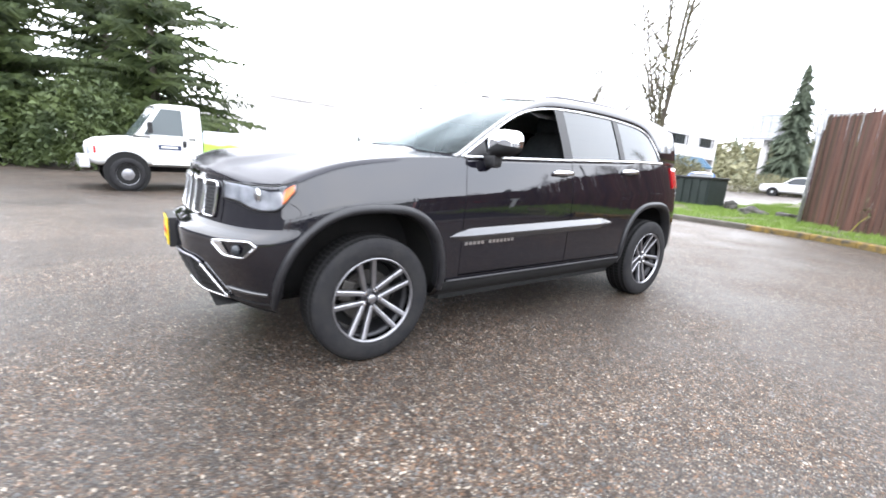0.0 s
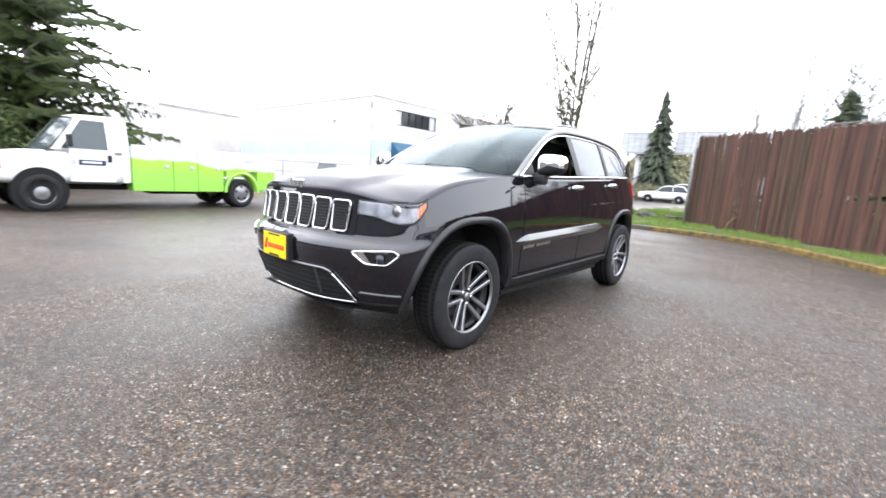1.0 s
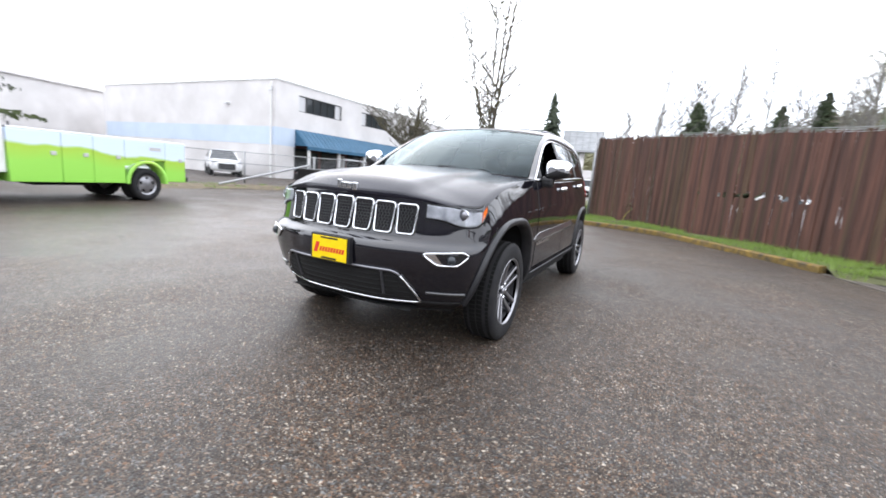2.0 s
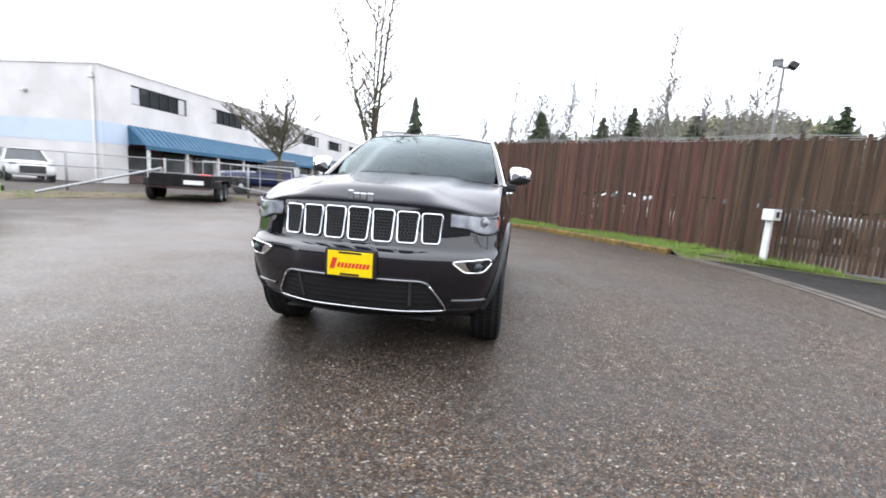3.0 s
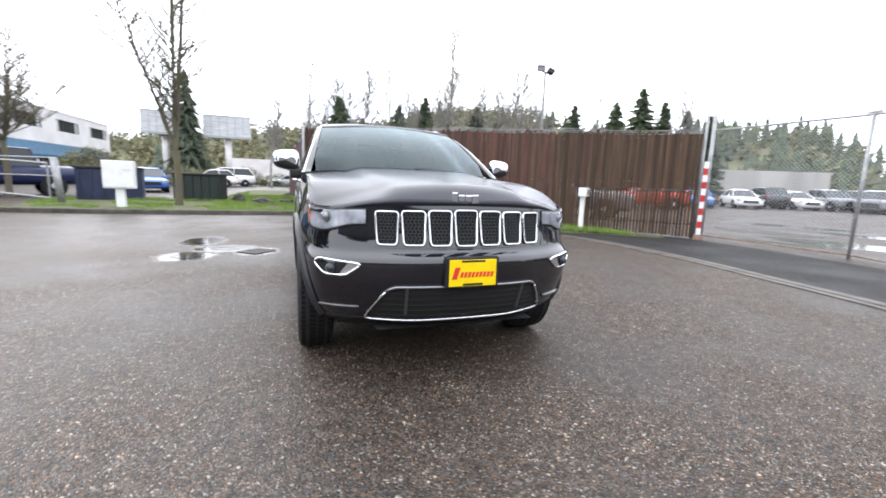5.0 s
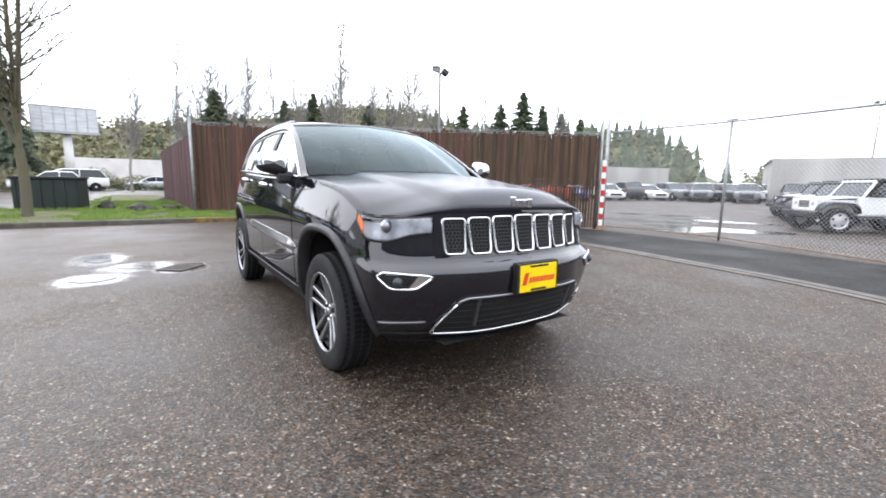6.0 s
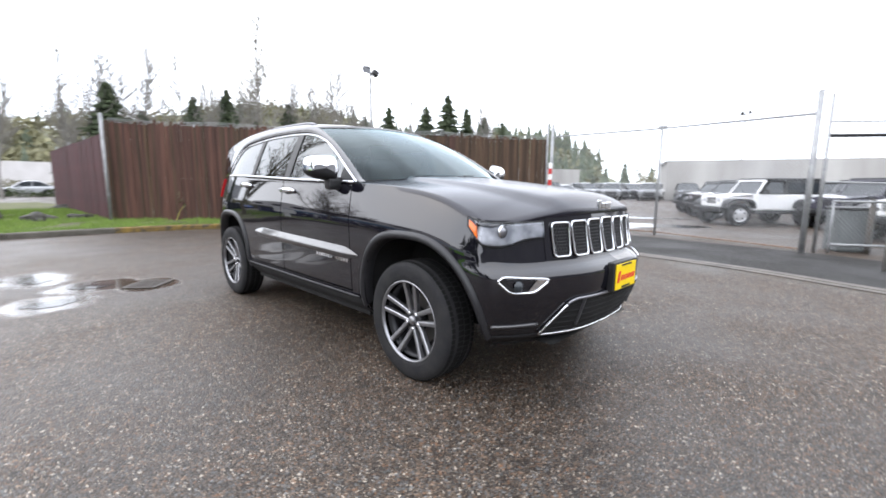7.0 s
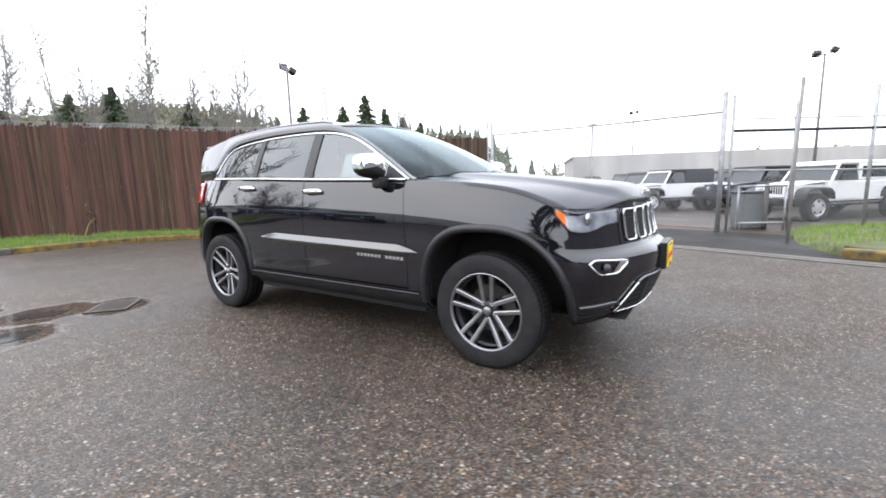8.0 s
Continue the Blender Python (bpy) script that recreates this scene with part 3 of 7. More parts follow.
def chain_link(root, a, b, z0, z1, pitch=0.075):
    """Diagonal wires between two plan points, clipped to the panel."""
    a, b = Vector(a), Vector(b)
    length, d = (b - a).length, (b - a).normalized()
    h = z1 - z0
    n = Vector((-d.y, d.x)) * 0.004
    bu = Build()
    k = -h
    r = 0.0022
    while k < length:
        s0, s1 = max(0, k), min(length, k + h)
        if s1 - s0 > 0.02:
            for flip, off in ((False, 1), (True, -1)):
                za, zb = (z0 + s0 - k, z0 + s1 - k)
                if flip:
                    za, zb = z1 - (za - z0), z1 - (zb - z0)
                p, q = a + d * s0 + n * off, a + d * s1 + n * off
                bu.tube([(p.x, p.y, za), (q.x, q.y, zb)], r, 3, cap=False)
        k += pitch
    return part("chain_link", bu, M_WIRE, root)


def gal_post(root, x, y, z1, r=0.035, lean=(0, 0), material=None, name="post", z0=0.0):
    return part(name, Build().tube([(x, y, z0), (x + lean[0], y + lean[1], z1)], r, 10), material or M_GALV, root, smooth=True)


GATE_L, GATE_M, GATE_R = (8.55, 3.2), (8.85, 0.35), (7.65, -2.62)
gate = thing("chain_link_fence", "tall galvanised chain-link fence round the car lot", "fence")
gal_post(gate, *GATE_L, 2.95, 0.045)
gal_post(gate, GATE_L[0] - 0.16, GATE_L[1] + 0.06, 2.95, 0.03)
gal_post(gate, *GATE_M, 2.66, 0.03)
part("post_cap", Build().box(-0.12, 0.12, -0.025, 0.025, 2.64, 2.68, pose(*GATE_M, 0, 0, 0, 75)), M_GALV, gate)
gal_post(gate, *GATE_R, 2.9, 0.05)
gal_post(gate, GATE_R[0] + 0.2, GATE_R[1] - 0.16, 2.85, 0.03)
part("top_rail", Build().tube([(*GATE_L, 2.6), (*GATE_M, 2.62), (*GATE_R, 2.5)], 0.022, 8), M_GALV, gate, smooth=True)
part("bottom_rail", Build().tube([(*GATE_L, 0.09), (*GATE_M, 0.07), (*GATE_R, 0.07)], 0.016, 6), M_RUST, gate)
chain_link(gate, GATE_L, GATE_M, 0.07, 2.6)
chain_link(gate, GATE_M, GATE_R, 0.07, 2.56)
G2, G3, G4 = (GATE_R[0] + 0.2, GATE_R[1] - 0.16), (9.6, -5.3), (12.0, -9.0)
for gx, gy, gz in ((8.6, -3.9, 2.7), (*G3, 3.0), (10.9, -7.4, 2.7), (*G4, 2.7)):
    gal_post(gate, gx, gy, gz)
part("top_rail", Build().tube([(*G2, 2.12), (*G3, 2.12), (*G4, 2.12)], 0.032, 8), M_BLACK, gate, smooth=True)
part("top_rail", Build().tube([(*G2, 2.36), (*G3, 2.36), (*G4, 2.36)], 0.016, 6), M_GALV, gate, smooth=True)
part("mid_rail", Build().tube([(*G2, 1.3), (*G3, 1.25), (*G4, 1.25)], 0.02, 6), M_GALV, gate, smooth=True)
chain_link(gate, G2, G3, 0.07, 1.28)
chain_link(gate, G3, G4, 0.07, 1.28)
gal_post(gate, 8.4, -3.48, 1.0, 0.045, material=M_CONC)

sgate = thing("slide_gate", "low galvanised gate end panel with a grey bin behind", "gate", pose(8.0, -2.95, 0, 0, 0, -62))
for zz in (0.16, 0.95):
    part("rail", Build().tube([(0, 0, zz), (1.0, 0, zz)], 0.022, 8), M_GALV, sgate, smooth=True)
for xx in (0.02, 0.98):
    part("upright", Build().tube([(xx, 0, 0.0), (xx, 0, 0.95)], 0.022, 8), M_GALV, sgate, smooth=True)
bin_ = thing("grey_bin", "dark grey plastic utility cabinet by the gate", "cabinet", pose(8.65, -3.2, 0, 0, 0, -60))
part("body", Build().box(-0.28, 0.28, -0.22, 0.22, 0, 0.78, bevel=0.03), shade("grey_plastic", (0.09, 0.1, 0.1), (0.13, 0.14, 0.14), 4, 0.6), bin_)
part("lid", Build().box(-0.3, 0.3, -0.24, 0.24, 0.78, 0.84, bevel=0.02), M_BLACK, bin_)

lean = thing("steel_post", "rust-streaked steel post leaning beside the gate", "post", pose(6.16, -3.66, 0.0))
part("shaft", Build().tube([(0, 0, 0), (0.01, 0.0, 1.2), (0.03, -0.02, 2.75)], 0.026, 10), shade("streaked_steel", (0.25, 0.25, 0.25), (0.14, 0.12, 0.1), 3.0, 0.6), lean, smooth=True)
redp = thing("red_post", "rust-red steel channel post on the grass", "post", pose(9.0, -5.9, 0.05))
part("shaft", Build().box(-0.06, 0.06, -0.05, 0.05, 0, 2.1, bevel=0.01), shade("red_oxide", (0.22, 0.05, 0.03), (0.16, 0.045, 0.03), 4, 0.7), redp)
part("foot", Build().box(-0.16, 0.16, -0.14, 0.14, 0, 0.08, bevel=0.01), M_RUST, redp)

pole = thing("barrier_pole", "red and white banded barrier pole by the gate", "pole", pose(8.33, 3.1, 0.0))
z = 0.12
for k in range(11):
    part("band", Build().lathe([(0.0, z), (0.052, z), (0.052, z + 0.158), (0.0, z + 0.158)], 12, "z"), M_RED if k % 2 else M_WHITE, pole, smooth=False)
    z += 0.158
part("foot", Build().lathe([(0.0, 0.12), (0.09, 0.12), (0.12, 0.0)], 12, "z"), M_RUST, pole)

keypad = thing("keypad_post", "white post with a small keypad box on top", "post", pose(6.27, 4.9, 0.0, 0, 0, 40))
part("shaft", Build().box(-0.055, 0.055, -0.055, 0.055, 0, 0.95, bevel=0.012), M_WHITE, keypad)
part("box", Build().box(-0.19, 0.19, -0.12, 0.08, 0.92, 1.15, bevel=0.015), M_WHITE, keypad)
part("panel", Build().box(-0.06, 0.07, -0.128, -0.12, 0.98, 1.1), M_BLACK, keypad, "dark keypad panel")

# ---------------------------------------------------------------- the black SUV
M_PAINT = shade("black_clearcoat", (0.0048, 0.0045, 0.0075), rough=0.6, coat=1.0, spec=0.0, coat_ior=1.7)
M_HOODWET = shade("rain_beaded_black_paint", (0.008, 0.0078, 0.014), rough=0.6, coat=0.85, spec=0.0, coat_ior=1.52, coat_rough=0.22, bump=0.14, bscale=190)
M_TRIM = shade("dark_grey_trim", (0.045, 0.045, 0.05), (0.035, 0.035, 0.038), 30, rough=0.42, spec=0.6)
M_FLARE = shade("satin_black_flare", (.014, .014, .016), (.02, .02, .022), 20, rough=.38, spec=.5)
M_MOULD = shade("glossy_moulding", (0.02, 0.02, 0.022), rough=0.3, coat=1.0, coat_ior=1.75)
M_SATIN = shade("satin_metal", (0.27, 0.27, 0.29), rough=0.35, metal=0.9)
M_GRIME = shade("wheel_liner", (0.007, 0.007, 0.008), (0.013, 0.0125, 0.012), 8, 0.9)
M_LENS = glass_material("clear_lens", (1.0, 1.0, 1.0), 0.95)
M_SILVER = shade("lamp_reflector", (0.62, 0.64, 0.69), (0.27, 0.285, 0.32), 14, 0.3, metal=0.35)
M_AMBER = shade("amber_lens", (0.75, 0.12, 0.012), (0.85, 0.19, 0.02), 25, 0.2, coat=0.8)
M_REDLENS = shade("red_lens", (0.4, 0.01, 0.012), rough=0.15, coat=0.8)
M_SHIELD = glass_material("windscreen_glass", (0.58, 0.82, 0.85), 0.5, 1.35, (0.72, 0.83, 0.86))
M_PRIVACY = glass_material("privacy_glass", (0.8, 0.85, 0.9), 0.12, 1.8)
M_PANE = glass_material("door_glass", (0.85, 0.97, 0.97), 0.75, 2.0)
M_CLOTH = shade("charcoal_upholstery", (0.02, 0.02, 0.021), (0.03, 0.03, 0.031), 30, 0.85)
M_DASH = shade("dash_vinyl", (0.09, 0.095, 0.1), rough=0.6, bump=0.1, bscale=200)
M_PLATE = shade("yellow_plate", (0.85, 0.62, 0.0), (0.8, 0.55, 0.0), 30, 0.4)
M_INK = shade("red_ink", (0.6, 0.03, 0.02), rough=0.5)
M_DISC = shade("brake_disc", (0.09, 0.085, 0.08), rough=0.5, metal=0.8)
M_POCKET = shade("graphite_rim", (0.035, 0.035, 0.038), rough=0.4, metal=0.6)

# plan outlines of one half, from the middle of the nose to the middle of the tail
LOW = [(0, -2.35), (.305, -2.325), (.525, -2.243), (.714, -2.15), (.832, -2.048), (.892, -1.90), (.922, -1.70), (.935, -1.4), (.937, -.95),
       (.937, 0), (.934, .8), (.925, 1.45), (.895, 1.8), (.83, 2.1), (.67, 2.3), (.4, 2.4), (0, 2.43)]
TOP = [(0, -2.225, 1.02), (.289, -2.205, 1.015), (.515, -2.15, 1.005), (.70, -2.06, .998), (.815, -1.955, 1.002), (.832, -1.86, 1.032), (.832, -1.62, 1.12), (.838, -1.3, 1.165), (.855, -.9, 1.188),
       (.873, 0, 1.215), (.868, .8, 1.245), (.852, 1.45, 1.262), (.80, 1.77, 1.265), (.735, 2.03, 1.26), (.6, 2.2, 1.25), (.35, 2.31, 1.25), (0, 2.33, 1.25)]
PER = 10
LOW_D = np.array(spline(LOW, PER))
TOP_D = np.array(spline(TOP, PER))
ZB = 0.30
front_mix = curve_at([0, .1, .2, .35, .5, .565, .6, .635, .66, .78, .88, 1], [1, 1, 1, 1, 1, 1, .93, .58, .36, .19, .1, 0])
side_mix = curve_at([0, .2, .45, .55, .65, .75, .85, .93, 1], [1, 1, 1, .97, .88, .71, .46, .23, 0])
side_tuck = curve_at([0, .06, .12, .2, .35, .5, .62, .72, .8, 1], [.13, .07, .04, .028, .022, .016, .009, 0, 0, 0])
low_tuck = curve_at([0, .06, .12, .2, .35, .5, .8, 1], [.2, .13, .085, .055, .02, .0, 0, 0])


def body_at(s, v):
    """The body's skin: s runs 0 to 16 round half the plan, v 0 to 1 from sill to shoulder."""
    k = min(max(s, 0), 16) * PER
    i = min(int(k), len(LOW_D) - 2)
    f = k - i
    lo, to = LOW_D[i] * (1 - f) + LOW_D[i + 1] * f, TOP_D[i] * (1 - f) + TOP_D[i + 1] * f
    fs = min(1.0, max(0.0, (s - 3.6) / 2.0))
    rs = min(1.0, max(0.0, (s - 11.8) / 1.6))
    fs = fs * fs * (3 - 2 * fs)
    g = front_mix(v) * (1 - fs) + side_mix(v) * fs
    g = g * (1 - rs) + (1 - v ** 2.2) * rs
    d = LOW_D[i + 1] - LOW_D[i]
    d = d / np.linalg.norm(d)
    tuck = low_tuck(v) * (1 - fs) + side_tuck(v) * fs
    x, y = to[0] + (lo[0] - to[0]) * g - d[1] * tuck, to[1] + (lo[1] - to[1]) * g + d[0] * tuck
    return np.array((max(0.0, x), y, ZB + (to[2] - ZB) * v))


def top_z(s):
    k = min(max(s, 0), 16) * PER
    i = min(int(k), len(TOP_D) - 2)
    return float(TOP_D[i][2] * (1 - k + i) + TOP_D[i + 1][2] * (k - i))


def skin(s, z, out=0.0):
    """The skin at a height z, moved outwards by out."""
    v = min(1.0, max(0.0, (z - ZB) / (top_z(s) - ZB)))
    p = body_at(s, v)
    if out:
        a = body_at(min(16, s + 0.05), v) - body_at(max(0, s - 0.05), v)
        b = body_at(s, min(1, v + 0.02)) - body_at(s, max(0, v - 0.02))
        n = np.cross(b, a) * -1.0
        n /= np.linalg.norm(n) + 1e-9
        p = p + n * out
    return p


def s_of_y(y):
    """Place on the outline for a distance along the flank."""
    ys = LOW_D[:, 1]
    return float(np.interp(y, ys, np.arange(len(ys)) / PER))


def s_of_x(x):
    xs = LOW_D[:6 * PER, 0]
    return float(np.interp(x, xs, np.arange(len(xs)) / PER))


def mirror(p, side):
    return (p[0] * side, p[1], p[2])


ARCHES = (-1.4575, 1.4575)


def arch_point(y0, a, scale=1.0):
    """The squarish wheel opening; a runs 0 to pi from front sill to rear sill."""
    c, s = math.cos(a), math.sin(a)
    n = 2 / 2.7
    y, z = y0 - math.copysign(abs(c) ** n, c) * 0.452 * scale, 0.37 + (abs(s) ** n) * 0.502 * scale
    return y - slant(y, z, y0), z


def slant(y, z, y0):
    """The front leg of the front opening rakes forward towards the bumper."""
    return 0.085 * max(0.0, 0.80 - z) / 0.43 if y0 < 0 and y < y0 else 0.0


def in_arch(y, z, scale=1.0):
    return any(abs((y + slant(y, z, y0) - y0) / (0.452 * scale)) ** 2.7 + abs(max(0.0, z - 0.37) / (0.502 * scale)) ** 2.7 < 1 for y0 in ARCHES)


def build_body_shell(root):
    b = Build()
    S = np.linspace(0, 16, 200)
    V = np.linspace(0, 1, 48)
    P = [[body_at(s, v) for v in V] for s in S]
    for side in (1, -1):
        vid, verts, faces = {}, [], []
        for i in range(len(S) - 1):
            for j in range(len(V) - 1):
                q = (P[i][j], P[i + 1][j], P[i + 1][j + 1], P[i][j + 1])
                c = sum(q) / 4
                if c[0] > 0.7 and in_arch(c[1], c[2], 1.0):
                    continue
                ids = []
                for key in ((i, j), (i + 1, j), (i + 1, j + 1), (i, j + 1)):
                    if key not in vid:
                        vid[key] = len(verts)
                        verts.append(mirror(P[key[0]][key[1]], side))
                    ids.append(vid[key])
                faces.append(tuple(ids))
        b.add(verts, faces)
    ob = part("body", b, M_PAINT, root, "gleaming black painted body shell", smooth=True)
    floor_rows = [[(x, y, ZB + 0.012) for x in (-0.5, 0, 0.5)] for y in (-2.2, -1, 0, 1, 2.25)]
    part("underbody", Build().grid(floor_rows).box(-0.82, 0.82, -0.95, 0.95, 0.27, 0.34).box(-0.45, 0.45, -1.9, -0.9, 0.28, 0.4)
         .tube([(-0.8, 1.4575, 0.38), (0.8, 1.4575, 0.38)], 0.05).tube([(-0.8, -1.4575, 0.36), (0.8, -1.4575, 0.36)], 0.045), M_MATT, root)
    return ob


def side_patch(s0, s1, zlo, zhi, side, out=0.004, thick=0.012, ns=24, nz=12):
    """A panel lying on the skin between two height curves of s; its edges turn in."""
    b = Build()
    rows = []
    for i in range(ns + 1):
        s = s0 + (s1 - s0) * i / ns
        a, c = zlo(s), zhi(s)
        row = [skin(s, a, out - thick)]
        row += [skin(s, a + (c - a) * j / nz, out) for j in range(nz + 1)]
        row += [skin(s, c, out - thick)]
        rows.append([mirror(p, side) for p in row])
    first = [mirror(skin(s0, zlo(s0) + (zhi(s0) - zlo(s0)) * j / nz, out - thick), side) for j in range(nz + 1)]
    last = [mirror(skin(s1, zlo(s1) + (zhi(s1) - zlo(s1)) * j / nz, out - thick), side) for j in range(nz + 1)]
    b.grid(rows)
    b.grid([first, rows[0][1:-1]])
    b.grid([rows[-1][1:-1], last])
    return b


def flat(z):
    return lambda s: z


def skin_tube(pts, r, side=1, loop=True, out=0.006, sides=6):
    """A bead that follows the skin through (s, z) points."""
    return Build().tube([mirror(skin(s, z, out), side) for s, z in pts], r, sides, loop=loop)


def rounded(pts, r=0.25, n=4):
    """Rounds the corners of a closed (s, z) outline; s and z are cut by the same share of each edge."""
    out, k = [], len(pts)
    for i in range(k):
        a, b, c = np.array(pts[i - 1], float), np.array(pts[i], float), np.array(pts[(i + 1) % k], float)
        p, q = b + (a - b) * r, b + (c - b) * r
        for j in range(n + 1):
            t = j / n
            out.append(tuple((1 - t) ** 2 * p + 2 * t * (1 - t) * b + t * t * q))
    return out


def dense(pts, step=3):
    out = []
    for i in range(len(pts)):
        a, b = np.array(pts[i]), np.array(pts[(i + 1) % len(pts)])
        out += [tuple(a + (b - a) * k / step) for k in range(step)]
    return out


# ---- hood
lip_y = curve_at([0, .294, .525, .71, .832, .87], [-2.228, -2.208, -2.153, -2.063, -1.955, -1.84])
cowl_y = curve_at([0, .4, .7, .85], [-1.07, -1.02, -.88, -.76])
hood_mid = curve_at([-2.24, -2.19, -2.1, -1.95, -1.7, -1.4, -1.05, -.7], [1.024, 1.076, 1.116, 1.136, 1.163, 1.194, 1.227, 1.25])
hood_edge = curve_at([-2.24, -2.1, -1.95, -1.86, -1.62, -1.3, -1.0, -.7], [.86, .92, .985, 1.035, 1.122, 1.168, 1.185, 1.2])


def hood_z(x, y):
    f = min(1.0, abs(x) / 0.845)
    z = hood_mid(y) + (hood_edge(y) - hood_mid(y)) * f ** 2.3
    t = min(1, max(0, (0.50 + 0.05 * (y + 1.5) - abs(x)) / 0.09))
    ramp = min(1, max(0, (y + 2.22) / 0.14))
    return z + 0.016 * (t * t * (3 - 2 * t)) * ramp - 0.008 * ramp * (1 - t)


def build_hood(root):
    rows = []
    for i in range(41):
        x = -0.84 + 1.68 * i / 40
        y0, y1 = lip_y(abs(x)), cowl_y(abs(x)) + 0.05
        row = [(x, y0 + 0.006, min(hood_z(x, y0 + 0.01) - 0.022, float(np.interp(abs(x), [q[0] for q in TOP[:5]], [q[2] for q in TOP[:5]])) + 0.001)), (x, y0 - 0.002, hood_z(x, y0 + 0.01) - 0.008)]
        row += [(x, y0 + 0.006 + (y1 - y0 - 0.006) * (j / 30), hood_z(x, y0 + 0.006 + (y1 - y0 - 0.006) * (j / 30)) + 0.003) for j in range(31)]
        rows.append(row)
    for r, dx in ((0, 0.006), (-1, -0.006)):
        edge = [(p[0] - dx, p[1], p[2] - 0.02) for p in rows[r]]
        rows = [edge] + rows if r == 0 else rows + [edge]
    part("hood", Build().grid(rows), M_HOODWET, root, "wet black hood with a raised middle", smooth=True)


# ---- glass house
belt_x = curve_at([-.95, 0, .8, 1.45, 1.8, 2.1], [.854, .873, .868, .852, .80, .72])
belt_z = curve_at([-.95, 0, .8, 1.45, 1.8, 2.1], [1.187, 1.215, 1.245, 1.262, 1.265, 1.26])
dlo_top = curve_at([-.86, -.72, -.57, -.40, -.22, 0.0, .3, .7, 1.0, 1.26, 1.41, 1.50, 1.585], [1.2, 1.285, 1.375, 1.47, 1.545, 1.592, 1.612, 1.612, 1.597, 1.57, 1.52, 1.42, 1.27])
edge_x = curve_at([-.88, -.6, -.3, 0.02, .3, .9, 1.5, 2.05], [.80, .745, .695, .655, .645, .655, .665, .655])
edge_z = curve_at([-.88, -.6, -.3, 0.02, .3, .9, 1.5, 1.85, 2.05], [1.20, 1.375, 1.54, 1.665, 1.70, 1.708, 1.675, 1.63, 1.585])


def side_glass(y, z, out=0.0):
    zb = belt_z(y)
    h = z - zb
    return np.array((belt_x(y) - 0.36 * h - 0.17 * h * h + out, y, z + out * 0.4))


def glass_patch(y0, y1, zlo, zhi, side, out, ny=24, nz=8, thick=0.005):
    rows = []
    for i in range(ny + 1):
        y = y0 + (y1 - y0) * i / ny
        a, c = zlo(y), max(zlo(y) + 0.002, zhi(y))
        rows.append([mirror(side_glass(y, a + (c - a) * j / nz, out), side) for j in range(nz + 1)])
    b = Build().grid(rows)
    back = [[(p[0] - side * thick, p[1], p[2]) for p in r] for r in rows]
    b.grid(back)
    for ra, rb in ((rows[0], back[0]), (rows[-1], back[-1]), ([r[0] for r in rows], [r[0] for r in back]), ([r[-1] for r in rows], [r[-1] for r in back])):
        b.grid([ra, rb])
    return b


def ws_point(f, t):
    """Windscreen: f -1 to 1 across, t 0 to 1 from cowl to roof."""
    a = abs(f)
    xb, xt = 0.825 * f, 0.672 * f
    yb, yt = cowl_y(0.825 * a) - 0.005, -0.07 + 0.09 * a * a
    zb, zt = hood_z(xb, yb) - 0.002, 1.70 - 0.037 * a ** 2
    bow = math.sin(math.pi * t) * (0.035 - 0.01 * a)
    x, y, z = xb + (xt - xb) * t, yb + (yt - yb) * t - bow * 0.6, zb + (zt - zb) * t + bow * 0.8
    if a < 0.4:
        return (x, y, z)
    # the outer thirds rise to meet the pillar's edge
    side = -1 if f < 0 else 1
    ye = cowl_y(0.825) - 0.005 + (0.025 - cowl_y(0.825)) * t - math.sin(math.pi * t) * 0.015
    xe = 0.825 - 0.153 * t
    ze = hood_z(0.825, cowl_y(0.825)) - 0.002 + (1.663 - hood_z(0.825, cowl_y(0.825))) * t + math.sin(math.pi * t) * 0.02
    w = ((a - 0.4) / 0.6) ** 2 * min(1.0, t / 0.12)
    return (x + side * w * (edge_x(ye) - 0.004 - xe), y, z + w * (edge_z(ye) - 0.006 - ze))


